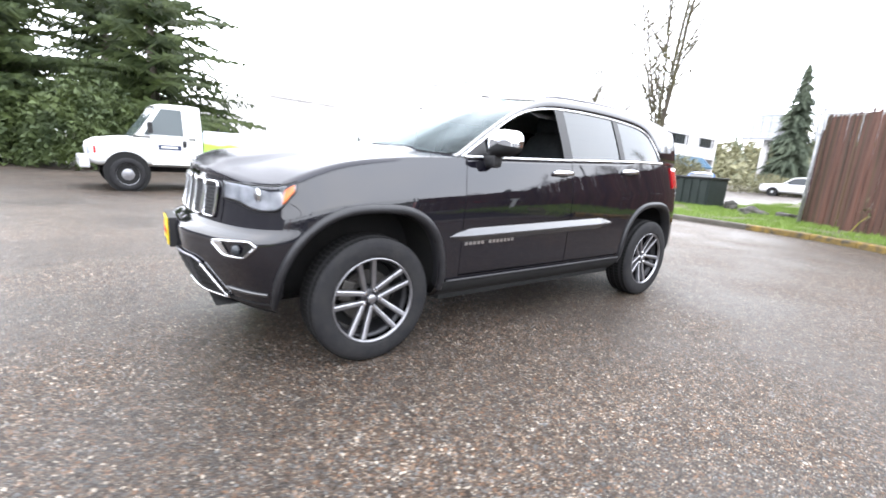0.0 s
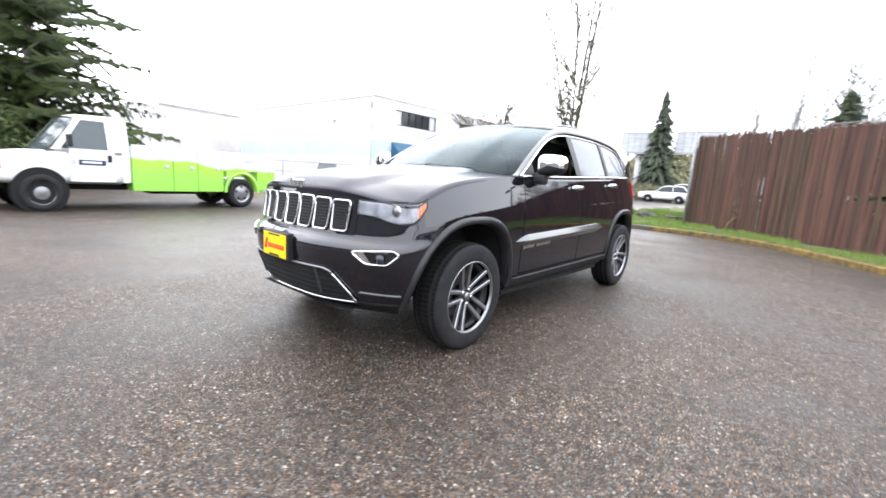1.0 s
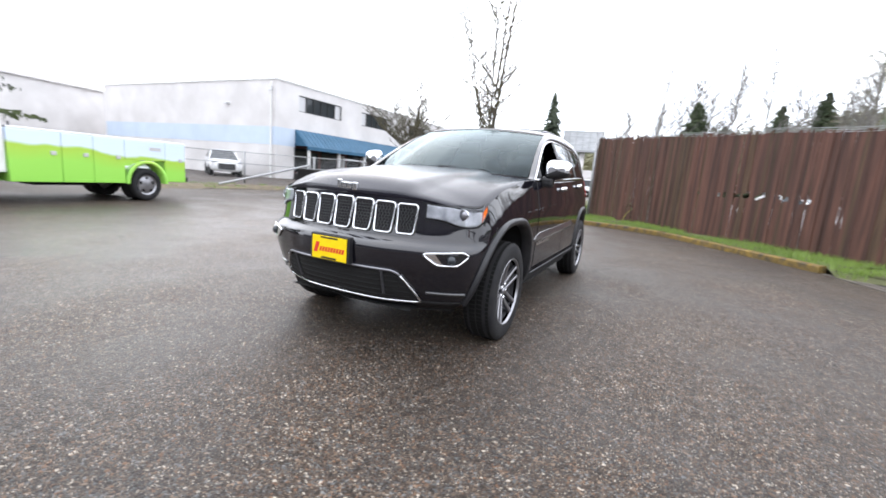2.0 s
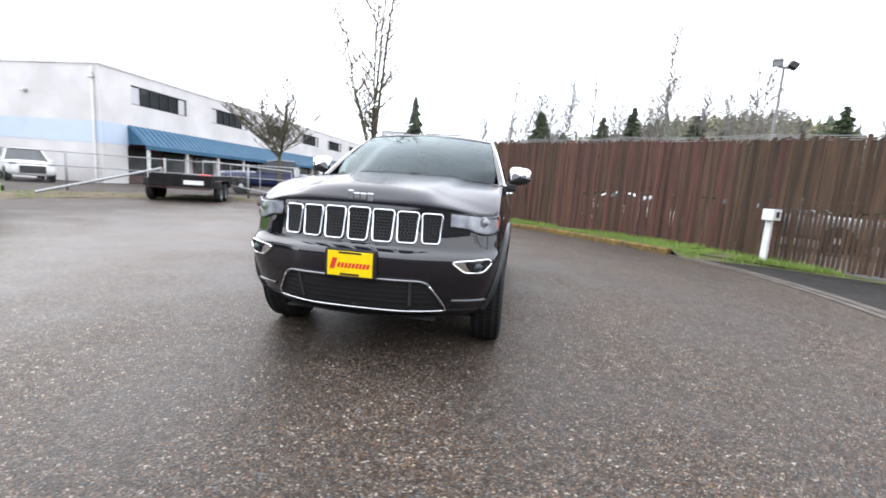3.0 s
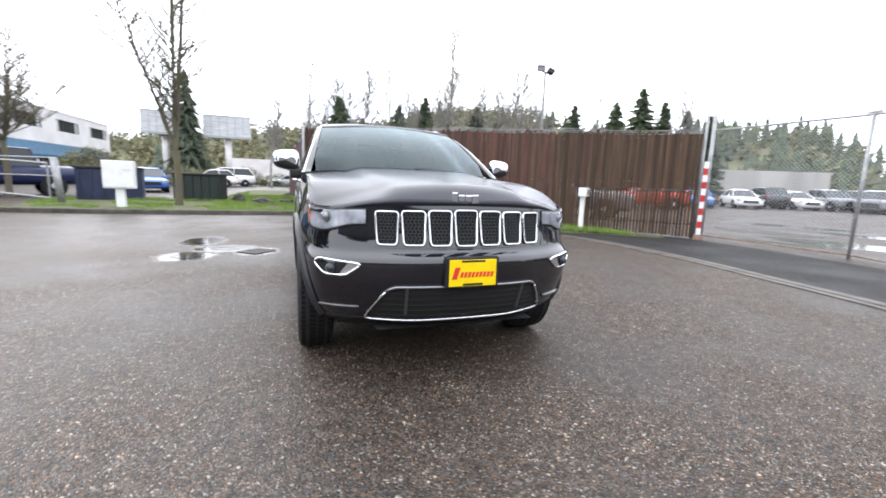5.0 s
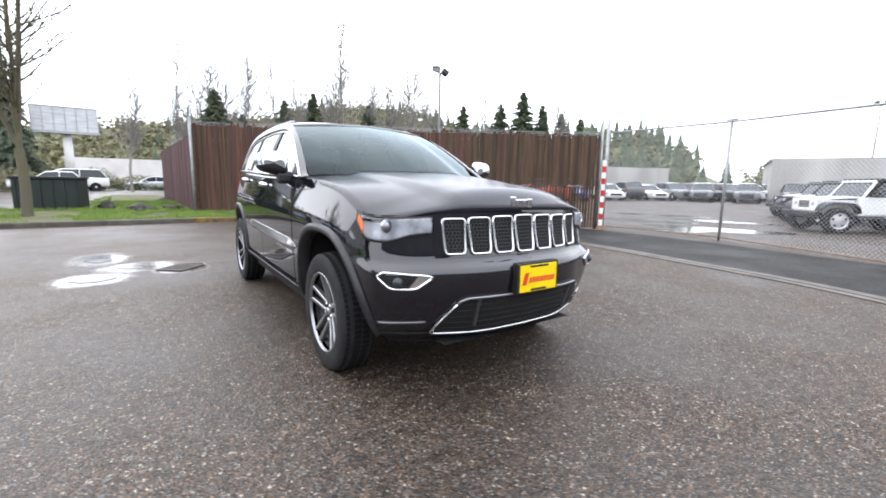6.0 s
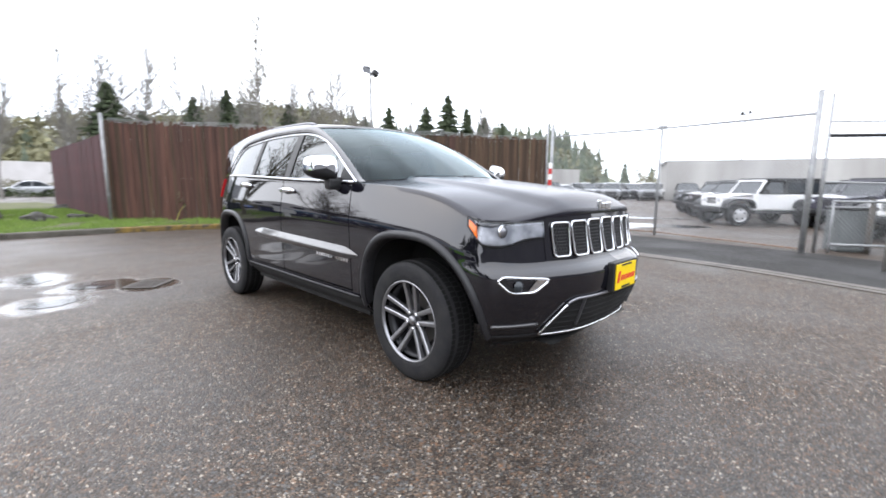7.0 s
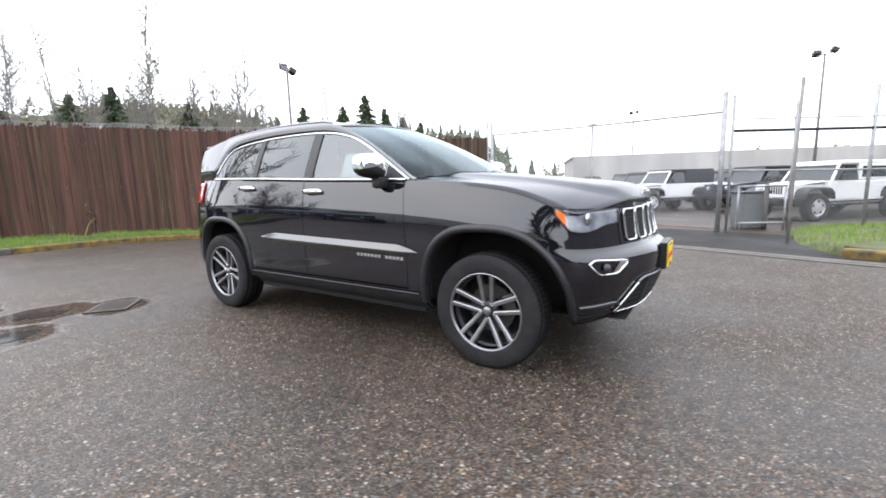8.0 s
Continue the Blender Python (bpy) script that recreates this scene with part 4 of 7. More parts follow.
def build_glasshouse(root):
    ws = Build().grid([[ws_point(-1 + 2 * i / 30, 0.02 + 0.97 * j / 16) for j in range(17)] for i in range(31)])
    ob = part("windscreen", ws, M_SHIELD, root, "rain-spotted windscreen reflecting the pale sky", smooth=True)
    ob.visible_shadow = False
    cowl = Build().grid([[(x, cowl_y(abs(x)) - 0.012, hood_z(x, cowl_y(abs(x))) - 0.006), (x, cowl_y(abs(x)) + 0.06, hood_z(x, cowl_y(abs(x))) + 0.012),
                          (x, cowl_y(abs(x)) + 0.13, hood_z(x, cowl_y(abs(x))) - 0.03)] for x in np.linspace(-.8, .8, 21)])
    part("cowl", cowl, M_BLACK, root)
    band = Build().grid([[ws_point(-1 + 2 * i / 30, t) for t in (0.93, 0.96, 0.995)] for i in range(31)])
    part("windscreen_band", Build().add([(p[0], p[1] - 0.004, p[2] + 0.003) for p in band.v], band.f), M_BLACK, root, smooth=True)
    for x0, x1, dz in ((-0.62, 0.05, 0.0), (0.02, 0.66, 0.004)):
        w = Build().tube([(x0 + (x1 - x0) * k / 6, cowl_y(abs(x0 + (x1 - x0) * k / 6)) + 0.02 + 0.05 * k / 6, hood_z(x0 + (x1 - x0) * k / 6, -1.0) + dz + 0.01 * math.sin(k / 6 * 3.14)) for k in range(7)], 0.006, 5)
        part("wiper", w, M_BLACK, root)
    # roof skin
    rows = []
    for i in range(33):
        y = -0.07 + (2.1 + 0.07) * i / 32
        row = []
        for j in range(25):
            f = -1 + 2 * j / 24
            yy = y + (0.09 * f * f if i == 0 else 0.09 * f * f * max(0, 1 - i / 10))
            ex, ez = edge_x(yy), edge_z(yy)
            row.append((ex * f, yy, ez + 0.038 * (1 - abs(f) ** 2.4)))
        rows.append(row)
    rows.append([(p[0], p[1] + 0.02, p[2] - 0.045) for p in rows[-1]])
    part("roof", Build().grid(rows), M_PAINT, root, smooth=True)
    for side in (1, -1):
        # rail and pillars above the side windows
        rows = []
        for i in range(61):
            y = -0.90 + (2.06 + 0.90) * i / 60
            lo = side_glass(y, max(belt_z(y), dlo_top(y)) if -0.86 < y < 1.585 else belt_z(y))
            ey = y
            hi = np.array((edge_x(ey), ey, max(edge_z(ey), lo[2] + 0.004)))
            mid = (lo + hi) / 2 + np.array((0.014, 0, 0.008)) * min(1.0, np.linalg.norm(hi - lo) / 0.1)
            q1, q3 = lo * 0.7 + hi * 0.3 + (mid - (lo + hi) / 2) * 0.84, lo * 0.3 + hi * 0.7 + (mid - (lo + hi) / 2) * 0.84
            rows.append([mirror(p, side) for p in (lo - np.array((0.02, 0, 0)), lo, q1, mid, q3, hi)])
        part("pillar_rail", Build().grid(rows), M_PAINT, root, smooth=True)
        # panes
        open_win = side == 1
        if not open_win:
            g = part("window", glass_patch(-.83, .11, belt_z, dlo_top, side, -0.004), M_PANE, root, "clear front door glass", smooth=True)
            g.visible_shadow = False
            sheet = [[mirror(side_glass(y, belt_z(y) + h, -0.03), side) for h in np.linspace(.035, .215, 5)] for y in np.linspace(-.46, -.18, 9)]
            part("window_sticker", Build().grid(sheet), M_WHITE, g, "white paper price sheet")
        g = part("window", glass_patch(.19, .86, belt_z, dlo_top, side, -0.004), M_PRIVACY, root, "dark tinted rear door glass", smooth=True)
        g = part("window", glass_patch(.92, 1.58, belt_z, dlo_top, side, -0.004), M_PRIVACY, root, "dark tinted quarter glass", smooth=True)
        # pillars between them
        part("door_pillar", glass_patch(.10, .20, belt_z, dlo_top, side, 0.003, 4), M_BLACK, root, smooth=True)
        part("door_pillar", glass_patch(.855, .925, belt_z, dlo_top, side, 0.002, 4), M_BLACK, root, smooth=True)
        quarter = glass_patch(-.84, -.66, belt_z, dlo_top, side, 0.003, 8)
        part("mirror_sail", quarter, M_BLACK, root, smooth=True)
        # bright surround
        low = [mirror(side_glass(y, belt_z(y) + 0.004, 0.006), side) for y in np.linspace(-.84, 1.575, 40)]
        upp = [mirror(side_glass(y, dlo_top(y) - .004, -0.001), side) for y in np.linspace(1.585, -.86, 60)]
        part("window_trim", Build().tube(low, 0.009, 6), M_CHROME, root, "polished bright window sill trim", smooth=True)
        part("window_trim", Build().tube(upp, 0.0075, 6), M_CHROME, root, "polished bright window surround", smooth=True)
        # roof rail
        pts = [mirror((edge_x(y) - 0.05, y, edge_z(y) + 0.006 + 0.012 * min(1, (y - 0.12) / 0.1, (1.72 - y) / 0.1)), side) for y in np.linspace(0.12, 1.72, 24)]
        part("roof_rail", Build().tube(pts, 0.011, 8), M_SATIN, root, smooth=True)
    # tail: window, lamps
    rows = []
    for i in range(13):
        f = -1 + i / 6
        a = abs(f)
        t, lo = (0.655 * f, 2.11 - 0.04 * a * a, 1.60 + 0.03 * (1 - a * a)), (0.715 * f, 2.32 - 0.3 * a ** 3, 1.25)
        rows.append([tuple(np.array(t) * (1 - k / 6) + np.array(lo) * (k / 6)) for k in range(7)])
    part("rear_window", Build().grid(rows[2:11]), M_PRIVACY, root, smooth=True)
    part("rear_pillar", Build().grid(rows[0:3]), M_PAINT, root, smooth=True)
    part("rear_pillar", Build().grid(rows[10:13]), M_PAINT, root, smooth=True)
    part("spoiler", Build().box(-.58, .58, 2.02, 2.17, 1.605, 1.64, bevel=.014), M_PAINT, root, smooth=True)
    for side in (1, -1):
        part("tail_lamp", side_patch(12.2, 13.8, flat(1.04), flat(1.235), side, 0.014, 0.02, 12, 6), M_REDLENS, root, "red tail lamp", smooth=True)


def build_flanks(root):
    for side in (1, -1):
        # doors, as panels that leave real gaps
        sA, sB, sC = s_of_y(-.865), s_of_y(.185), s_of_y(1.06)
        top = lambda s: top_z(s) - 0.004

        def front_low(s):
            return 0.445

        def rear_low(s):
            y = float(skin(s, 0.8)[1])
            z = 0.445
            while in_arch(y, z, 1.14) and z < 1.1:
                z += 0.01
            return z

        fd = part("door", side_patch(sA, sB - 0.007, front_low, top, side, 0.003, 0.012, 30, 30), M_PAINT, root, "black front door", smooth=True)
        rd = part("door", side_patch(sB + 0.007, sC, rear_low, top, side, 0.003, 0.012, 40, 30), M_PAINT, root, "black rear door", smooth=True)
        for parent, yh, zh in ((fd, .07, 1.125), (rd, .965, 1.165)):
            s = s_of_y(yh)
            pts = [mirror(skin(s_of_y(yh + dy), zh, o), side) for dy, o in ((-.115, .008), (-.09, .034), (0, .042), (.08, .036), (.105, .008))]
            rows = []
            for p, rz in zip(pts, (.012, .019, .02, .019, .012)):
                rows.append([(p[0] + side * dx, p[1], p[2] + dz) for dx, dz in ((0.008, -rz * .6), (0.012, 0), (0.008, rz * .6), (0, rz), (-0.01, rz * .5), (-0.01, -rz * .5), (0, -rz))])
            part("handle", Build().grid(rows, closed=True, cap=True), M_CHROME, parent, "chrome door handle", smooth=True)
            cup = [mirror(skin(s_of_y(yh + .085 * math.cos(a)), zh + .028 * math.sin(a), 0.0045), side) for a in np.linspace(0, 6.2832, 17)[:-1]]
            part("handle_cup", Build().add(cup, [tuple(range(16))]), M_MATT, parent)
        # raised moulding along the doors: an upward facet and an undercut
        rows = []
        for i in range(41):
            y = -.965 + (.775 + .965) * i / 40
            s = s_of_y(y)
            end = min(1.0, (y + .965) / 0.16, (.775 - y) / 0.2)
            end = max(0.0, end) ** 0.7
            mid_z = 0.705 + 0.022 * (y + .965)
            rows.append([mirror(skin(s, z, o), side) for z, o in ((mid_z + .047 * end, 0.002), (mid_z + .043 * end, 0.006), (mid_z + .004, 0.004 + 0.022 * end),
                                                                   (mid_z - .006 * end, 0.004 + 0.021 * end), (mid_z - .036 * end, 0.006), (mid_z - .041 * end, 0.002))])
        part("door_moulding", Build().grid(rows), M_MOULD, root, "raised body-side moulding", smooth=False)
        # illegible bright lettering as bars
        for k in range(13):
            if k == 5:
                continue
            y = (-.84 + k * .034) if side == -1 else (-.84 + k * .034)
            z = 0.645 + 0.02 * (y + .9)
            rows = [[mirror(skin(s_of_y(y + dy), z + dz, 0.006), side) for dz in (0, .022)] for dy in (0, .024)]
            part("badge_bar", Build().grid(rows), M_CHROME, root)
        # bright sill line
        pts = [mirror(skin(s_of_y(y), 0.425, 0.014), side) for y in np.linspace(-.96, .96, 24)]
        part("sill_trim", Build().tube(pts, 0.006, 6), M_TRIM, root, "dull grey sill strip", smooth=True)
        sill = Build().grid([[mirror(p, side) for p in (skin(s_of_y(y), .42, .008), skin(s_of_y(y), .40, .014), skin(s_of_y(y), .35, .006), (0.80, y, 0.285), (0.6, y, 0.28))] for y in np.linspace(-.99, .99, 12)])
        part("sill", sill, M_GRIME, root, smooth=True)
        # mudguard flares and liners
        for y0 in ARCHES:
            rows, liner = [], []
            n = 44
            for i in range(n + 1):
                a = math.pi * i / n
                row = []
                wide = 0.006 if (y0 < 0 and a < 1.2) else 0.0
                for sc, o in ((1.078, 0.0), (1.072, .008), (1.05, .017 + wide), (1.015, .02 + wide), (.985, .012), (.97, -.06)):
                    y, z = arch_point(y0, a, sc)
                    z = max(z, 0.36 if y0 > 0 else 0.33)
                    s = s_of_y(y)
                    row.append(mirror(skin(s, z, o), side))
                rows.append(row)
                y, z = arch_point(y0, a, 1.0)
                edge = float(skin(s_of_y(y), z)[0]) - .012
                liner.append([(side * x, y, z) for x in (.50, .62, .72, min(.90, edge))])
            part("wheel_arch", Build().grid(rows), M_FLARE, root, "dark glossy wheel arch flare", smooth=True)
            wall = [(side * .52, *arch_point(y0, math.pi * i / 20, 1.0)) for i in range(21)]
            part("wheel_liner", Build().grid(liner).add(wall, [tuple(range(21))]), M_GRIME, root, smooth=True)
        # door mirror
        mr = part("door_mirror", Build().box(-0.03, 0.075, -0.03, 0.04, -0.075, -0.01, bevel=0.02), M_BLACK, root, m=Matrix.Diagonal((side, 1, 1, 1)) @ pose(.885, -.70, 1.25))
        mr.matrix_basis = pose(side * .88, -.66, 1.247) @ Matrix.Diagonal((side * 1.08, 1.15, 1.42, 1))
        rows = []
        for i in range(10):
            a = math.pi * i / 18
            row = []
            for j in range(25):
                e = 2 * math.pi * j / 24
                cx, cz = math.cos(e), math.sin(e)
                qx, qz = math.copysign(abs(cx) ** .55, cx), math.copysign(abs(cz) ** .6, cz)
                r = max(0.03, math.sin(a) ** .55)
                row.append((0.098 + 0.1 * r * qx, -0.085 * math.cos(a) ** .8 + 0.045 + 0.02 * qx * r, 0.03 + (0.062 if qz > 0 else 0.055) * r * qz * (1 - 0.18 * qx) + 0.006 * qx * r))
            rows.append(row)
        cap = Build().grid([row[23:24] + row[0:14] for row in rows])
        part("mirror_cap", cap, M_CHROME, mr, "chrome mirror cap", smooth=True)
        low = Build().grid([row[13:24] for row in rows])
        part("mirror_shell", low, M_BLACK, mr, smooth=True)
        part("mirror_glass", Build().add([(q[0], q[1] - .004, q[2]) for q in rows[-1][:-1]], [tuple(range(24))]), M_CHROME, mr)


def build_face(root):
    """Grille, lamps, bumper inserts, plate and badge on the nose."""
    # grille surround and seven slots
    for x0, x1, z0, z1 in ((-.548, .548, .768, .992),):
        rows = []
        for i in range(41):
            x = x0 + (x1 - x0) * i / 40
            s = s_of_x(abs(x)) if abs(x) > 1e-6 else 0
            tp = top_of(abs(x))
            rows.append([grille_pt(x, z, 0.003) for z in np.linspace(z0 + .012, tp, 9)])
        part("grille_panel", Build().grid(rows), M_PAINT, root, "gloss black grille panel", smooth=True)
    widths = [.138, .147, .152, .154, .152, .147, .138]
    total = sum(widths)
    x = -total / 2
    for k, w in enumerate(widths):
        xa, xb = x + .008, x + w - .008
        x += w
        drop = 0.012 * abs(k - 3) / 3
        za, zb = 0.792 + drop * .5, 0.992 - drop
        shrink = 0.009
        out_pts = [(xa, zb), (xb, zb), (xb - shrink, za), (xa + shrink, za)]
        ring = rounded(out_pts, .16, 4)
        slot = part("grille_slot", Build().add([grille_pt(px, pz, 0.006) for px, pz in ring], [tuple(range(len(ring)))]), M_MATT, root)
        part("slot_frame", Build().tube([grille_pt(px, pz, 0.012) for px, pz in dense(ring, 2)], 0.0066, 8, loop=True), M_CHROME, slot, "bright chrome slot frame", smooth=True)
        mesh = Build()
        nrow, ncol = 9, 5
        for i in range(nrow):
            zc = za + .012 + (zb - za - .024) * (i + .5) / nrow
            for j in range(ncol):
                xc = xa + .012 + (xb - xa - .024) * (j + (.5 if i % 2 else 0.15)) / ncol
                if xc > xb - .012:
                    continue
                rr = .0125
                mesh.tube([grille_pt(xc + rr * math.cos(q), zc + rr * .85 * math.sin(q), 0.012) for q in np.linspace(0, 6.2832, 7)[:-1]], .0017, 3, loop=True)
        part("slot_mesh", mesh, M_TRIM, slot)
    for side in (1, -1):
        s0, s1 = s_of_x(.562), 4.95
        hi = lambda s: top_z(s) - 0.012
        lo = curve_at([s0, s0 + .5, s0 + 1.0, s0 + 1.4, 4.2, 4.6, 4.95], [.906, .897, .870, .862, .874, .912, .968])
        lamp = part("headlamp", side_patch(s0, s1, lo, hi, side, 0.003, 0.01, 30, 8), M_SILVER, root, "clear headlamp with an amber corner", smooth=True)
        amb0 = 4.42
        part("amber_corner", side_patch(amb0, s1 - .06, lambda s: lo(s) + .006, lambda s: hi(s) - .006, side, 0.008, 0.006, 10, 6), M_AMBER, lamp, "amber side marker", smooth=True)
        # projector lens with its ring, and a brow of brightwork
        for sp, zz, rr in ((s_of_x(.76), .94, .034),):
            c = Vector(mirror(skin(sp, zz, 0.004), side))
            b = Build().lathe([(rr * .0, -.014), (rr * .5, -.012), (rr * .8, -.006), (rr, 0.0)], 16, "y")
            part("projector", b, M_SATIN, lamp, "satin projector lens", smooth=True, m=Matrix.Translation(c))
            part("projector_ring", Build().lathe([(rr, 0.004), (rr * 1.02, -.004), (rr * 1.08, -.004), (rr * 1.1, 0.006)], 18, "y"), M_CHROME, lamp, smooth=True, m=Matrix.Translation(c))
        g = part("lamp_cover", side_patch(s0 + .01, amb0 + .05, lambda s: lo(s) + .003, lambda s: hi(s) - .003, side, 0.016, 0.008, 30, 8), M_LENS, lamp, "clear plastic lamp cover", smooth=True)
        g.visible_shadow = False
        bead = [(s, lo(s)) for s in np.linspace(s0, s1, 16)] + [(s, hi(s)) for s in np.linspace(s1, s0, 16)]
        part("lamp_bezel", skin_tube(bead, .0055, side, True, .006), M_BLACK, lamp, smooth=True)
        # fog lamp
        xs = [(.578, .700), (.80, .716), (.824, .694), (.775, .634), (.665, .632)]
        ring = rounded([(s_of_x(a), z) for a, z in xs], .22, 3)
        fog = part("fog_lamp", Build().add([mirror(skin(s, z, 0.004), side) for s, z in ring], [tuple(range(len(ring)))]), M_MATT, root)
        part("fog_bezel", skin_tube(dense(ring, 2), .0065, side, True, .006, 8), M_CHROME, fog, "chrome fog lamp bezel", smooth=True)
        wedge = [(.585, .698), (.655, .700), (.70, .638), (.665, .636)]
        part("fog_wedge", Build().add([mirror(skin(s_of_x(a), z, 0.008), side) for a, z in wedge], [(0, 1, 2, 3)]), M_CHROME, fog, "broad chrome end of the bezel")
        c = Vector(mirror(skin(s_of_x(.74), .668, 0.006), side))
        part("fog_lens", Build().lathe([(0, -.02), (.022, -.014), (.03, 0.0), (.03, .01)], 14, "y"), M_DARKGLASS, fog, smooth=True, m=Matrix.Translation(c))
        # ledge line on the lower bumper
        pts = [mirror(skin(s, 0.445 - .004 * (s - 2.3), 0.004), side) for s in np.linspace(2.45, 4.15, 14)]
        part("bumper_ledge", Build().tube(pts, .010, 6), M_MOULD, root, smooth=True)
        flap = [[mirror(skin(s, .37, .002), side), mirror(skin(s, .33, -.008), side), mirror(skin(s, .31, -.02) - np.array((0, -.02, .05 * min(1, (s - 3.0) / .8))), side)] for s in np.linspace(3.05, 4.12, 10)]
        part("air_flap", Build().grid(flap), M_BLACK, root, "dark air flap before the wheel", smooth=True)
        part("chin", side_patch(0.0 if side == 1 else 0.001, 4.15, flat(.302), flat(.375), side, 0.004, 0.02, 30, 4), M_BLACK, root, smooth=True)
        part("air_dam", Build().grid([[mirror(skin(s, .31, .0), side), mirror(skin(s, .31, -.03) - np.array((0, 0, .05)), side)] for s in np.linspace(0, 4.1, 20)]), M_MATT, root)
    # lower grille
    half = [(0.0, .580), (.2, .582), (.38, .580), (.425, .572), (.46, .548), (.525, .452), (.548, .405), (.53, .376), (.26, .374), (0, .376)]
    right = spline(half, 4)
    loop = [(p[0], p[1]) for p in right] + [(-p[0], p[1]) for p in right[-2:0:-1]]
    cells = Build()
    rows = []
    for i in range(37):
        x = -.552 + 1.104 * i / 36
        tp = float(np.interp(abs(x), [0, .38, .425, .46, .525, .552], [.58, .58, .572, .548, .452, .405]))
        bt = float(np.interp(abs(x), [0, .26, .53, .552], [.376, .374, .378, .40]))
        rows.append([face_pt(x, z, 0.002) for z in np.linspace(bt, tp, 6)])
    lg = part("lower_grille", Build().grid(rows), M_MATT, root, "dark lower grille in a chrome frame", smooth=True)
    upper = [(-p[0], p[1]) for p in right[16::-1]] + [(p[0], p[1]) for p in right[1:17]]
    lower = [(p[0], p[1]) for p in right[16:]] + [(-p[0], p[1]) for p in right[-2:15:-1]]
    part("frame", Build().tube([face_pt(x, z, 0.010) for x, z in upper], .0075, 8), M_SATIN, lg, "dull chrome upper frame", smooth=True)
    part("frame", Build().tube([face_pt(x, z, 0.012) for x, z in lower], .0065, 8), M_CHROME, lg, "slim chrome lower frame", smooth=True)
    for k in range(5):
        z = .40 + k * .034
        w = float(np.interp(z, [.42, .55], [.50, .45]))
        part("slat", Build().tube([face_pt(x, z, 0.003) for x in np.linspace(-w, w, 20)], .004, 4), M_MATT, lg)
    for x in (-.345, .345):
        part("duct_edge", Build().tube([face_pt(x, .415, .008), face_pt(x * 1.02, .575, .008)], .01, 5), M_TRIM, lg)
    # plate with the dealer's card; its writing is left as plain bars
    py = float(skin(0, .66)[1]) - 0.012
    plate = part("plate_holder", Build().box(-.158, .158, py - .012, py + .03, .578, .748, bevel=.006), M_BLACK, root)
    part("plate", Build().box(-.14, .14, py - .018, py - .0125, .588, .736, bevel=.002), M_PLATE, plate, "yellow card plate with red script bars")
    slope = Matrix(((1, 0, .3, -.3 * .655), (0, 1, 0, 0), (0, 0, 1, 0), (0, 0, 0, 1)))
    part("ink_bar", Build().box(-.118, -.088, py - .0195, py - .018, .628, .694, slope), M_INK, plate)
    for k in range(9):
        part("ink_bar", Build().box(-.074 + k * .0225, -.058 + k * .0225, py - .0195, py - .018, .638, .668, slope), M_INK, plate)
    part("ink_bar", Build().box(-.07, .07, py - .0195, py - .018, .722, .733), M_BLACK, plate)
    part("ink_bar", Build().box(-.06, .06, py - .0195, py - .018, .592, .604), M_BLACK, plate)
    # badge on the hood's lip: plain bright blocks
    for k, (x, w, lo, hi) in enumerate(((-.066, .016, -.004, .05), (-.026, .0185, .0, .038), (.0165, .0185, .0, .038), (.060, .019, -.012, .038))):
        yy = lip_y(abs(x))
        zc = hood_z(x, yy + .02)
        part("badge_block", Build().box(x - w, x + w, yy - .004, yy + .012, zc + lo - .02, zc + hi - .02, bevel=.005), M_CHROME, root, "plain bright badge block")


def top_of(x):
    return top_z(s_of_x(x)) - 0.008


def face_pt(x, z, out):
    s = s_of_x(abs(x)) if abs(x) > 1e-6 else 0.0
    # find the place on the outline where the skin at this height reaches x
    lo, hi = 0.0, 6.0
    for _ in range(18):
        m_ = (lo + hi) / 2
        if skin(m_, z)[0] < abs(x):
            lo = m_
        else:
            hi = m_
    p = skin(max(0.06, lo), z, out)
    p[0] = abs(x) + (p[0] - skin(max(0.06, lo), z)[0])
    return (math.copysign(p[0], x) if abs(x) > 0.004 else x, p[1], p[2])


def grille_pt(x, z, out):
    return face_pt(x, z, out)


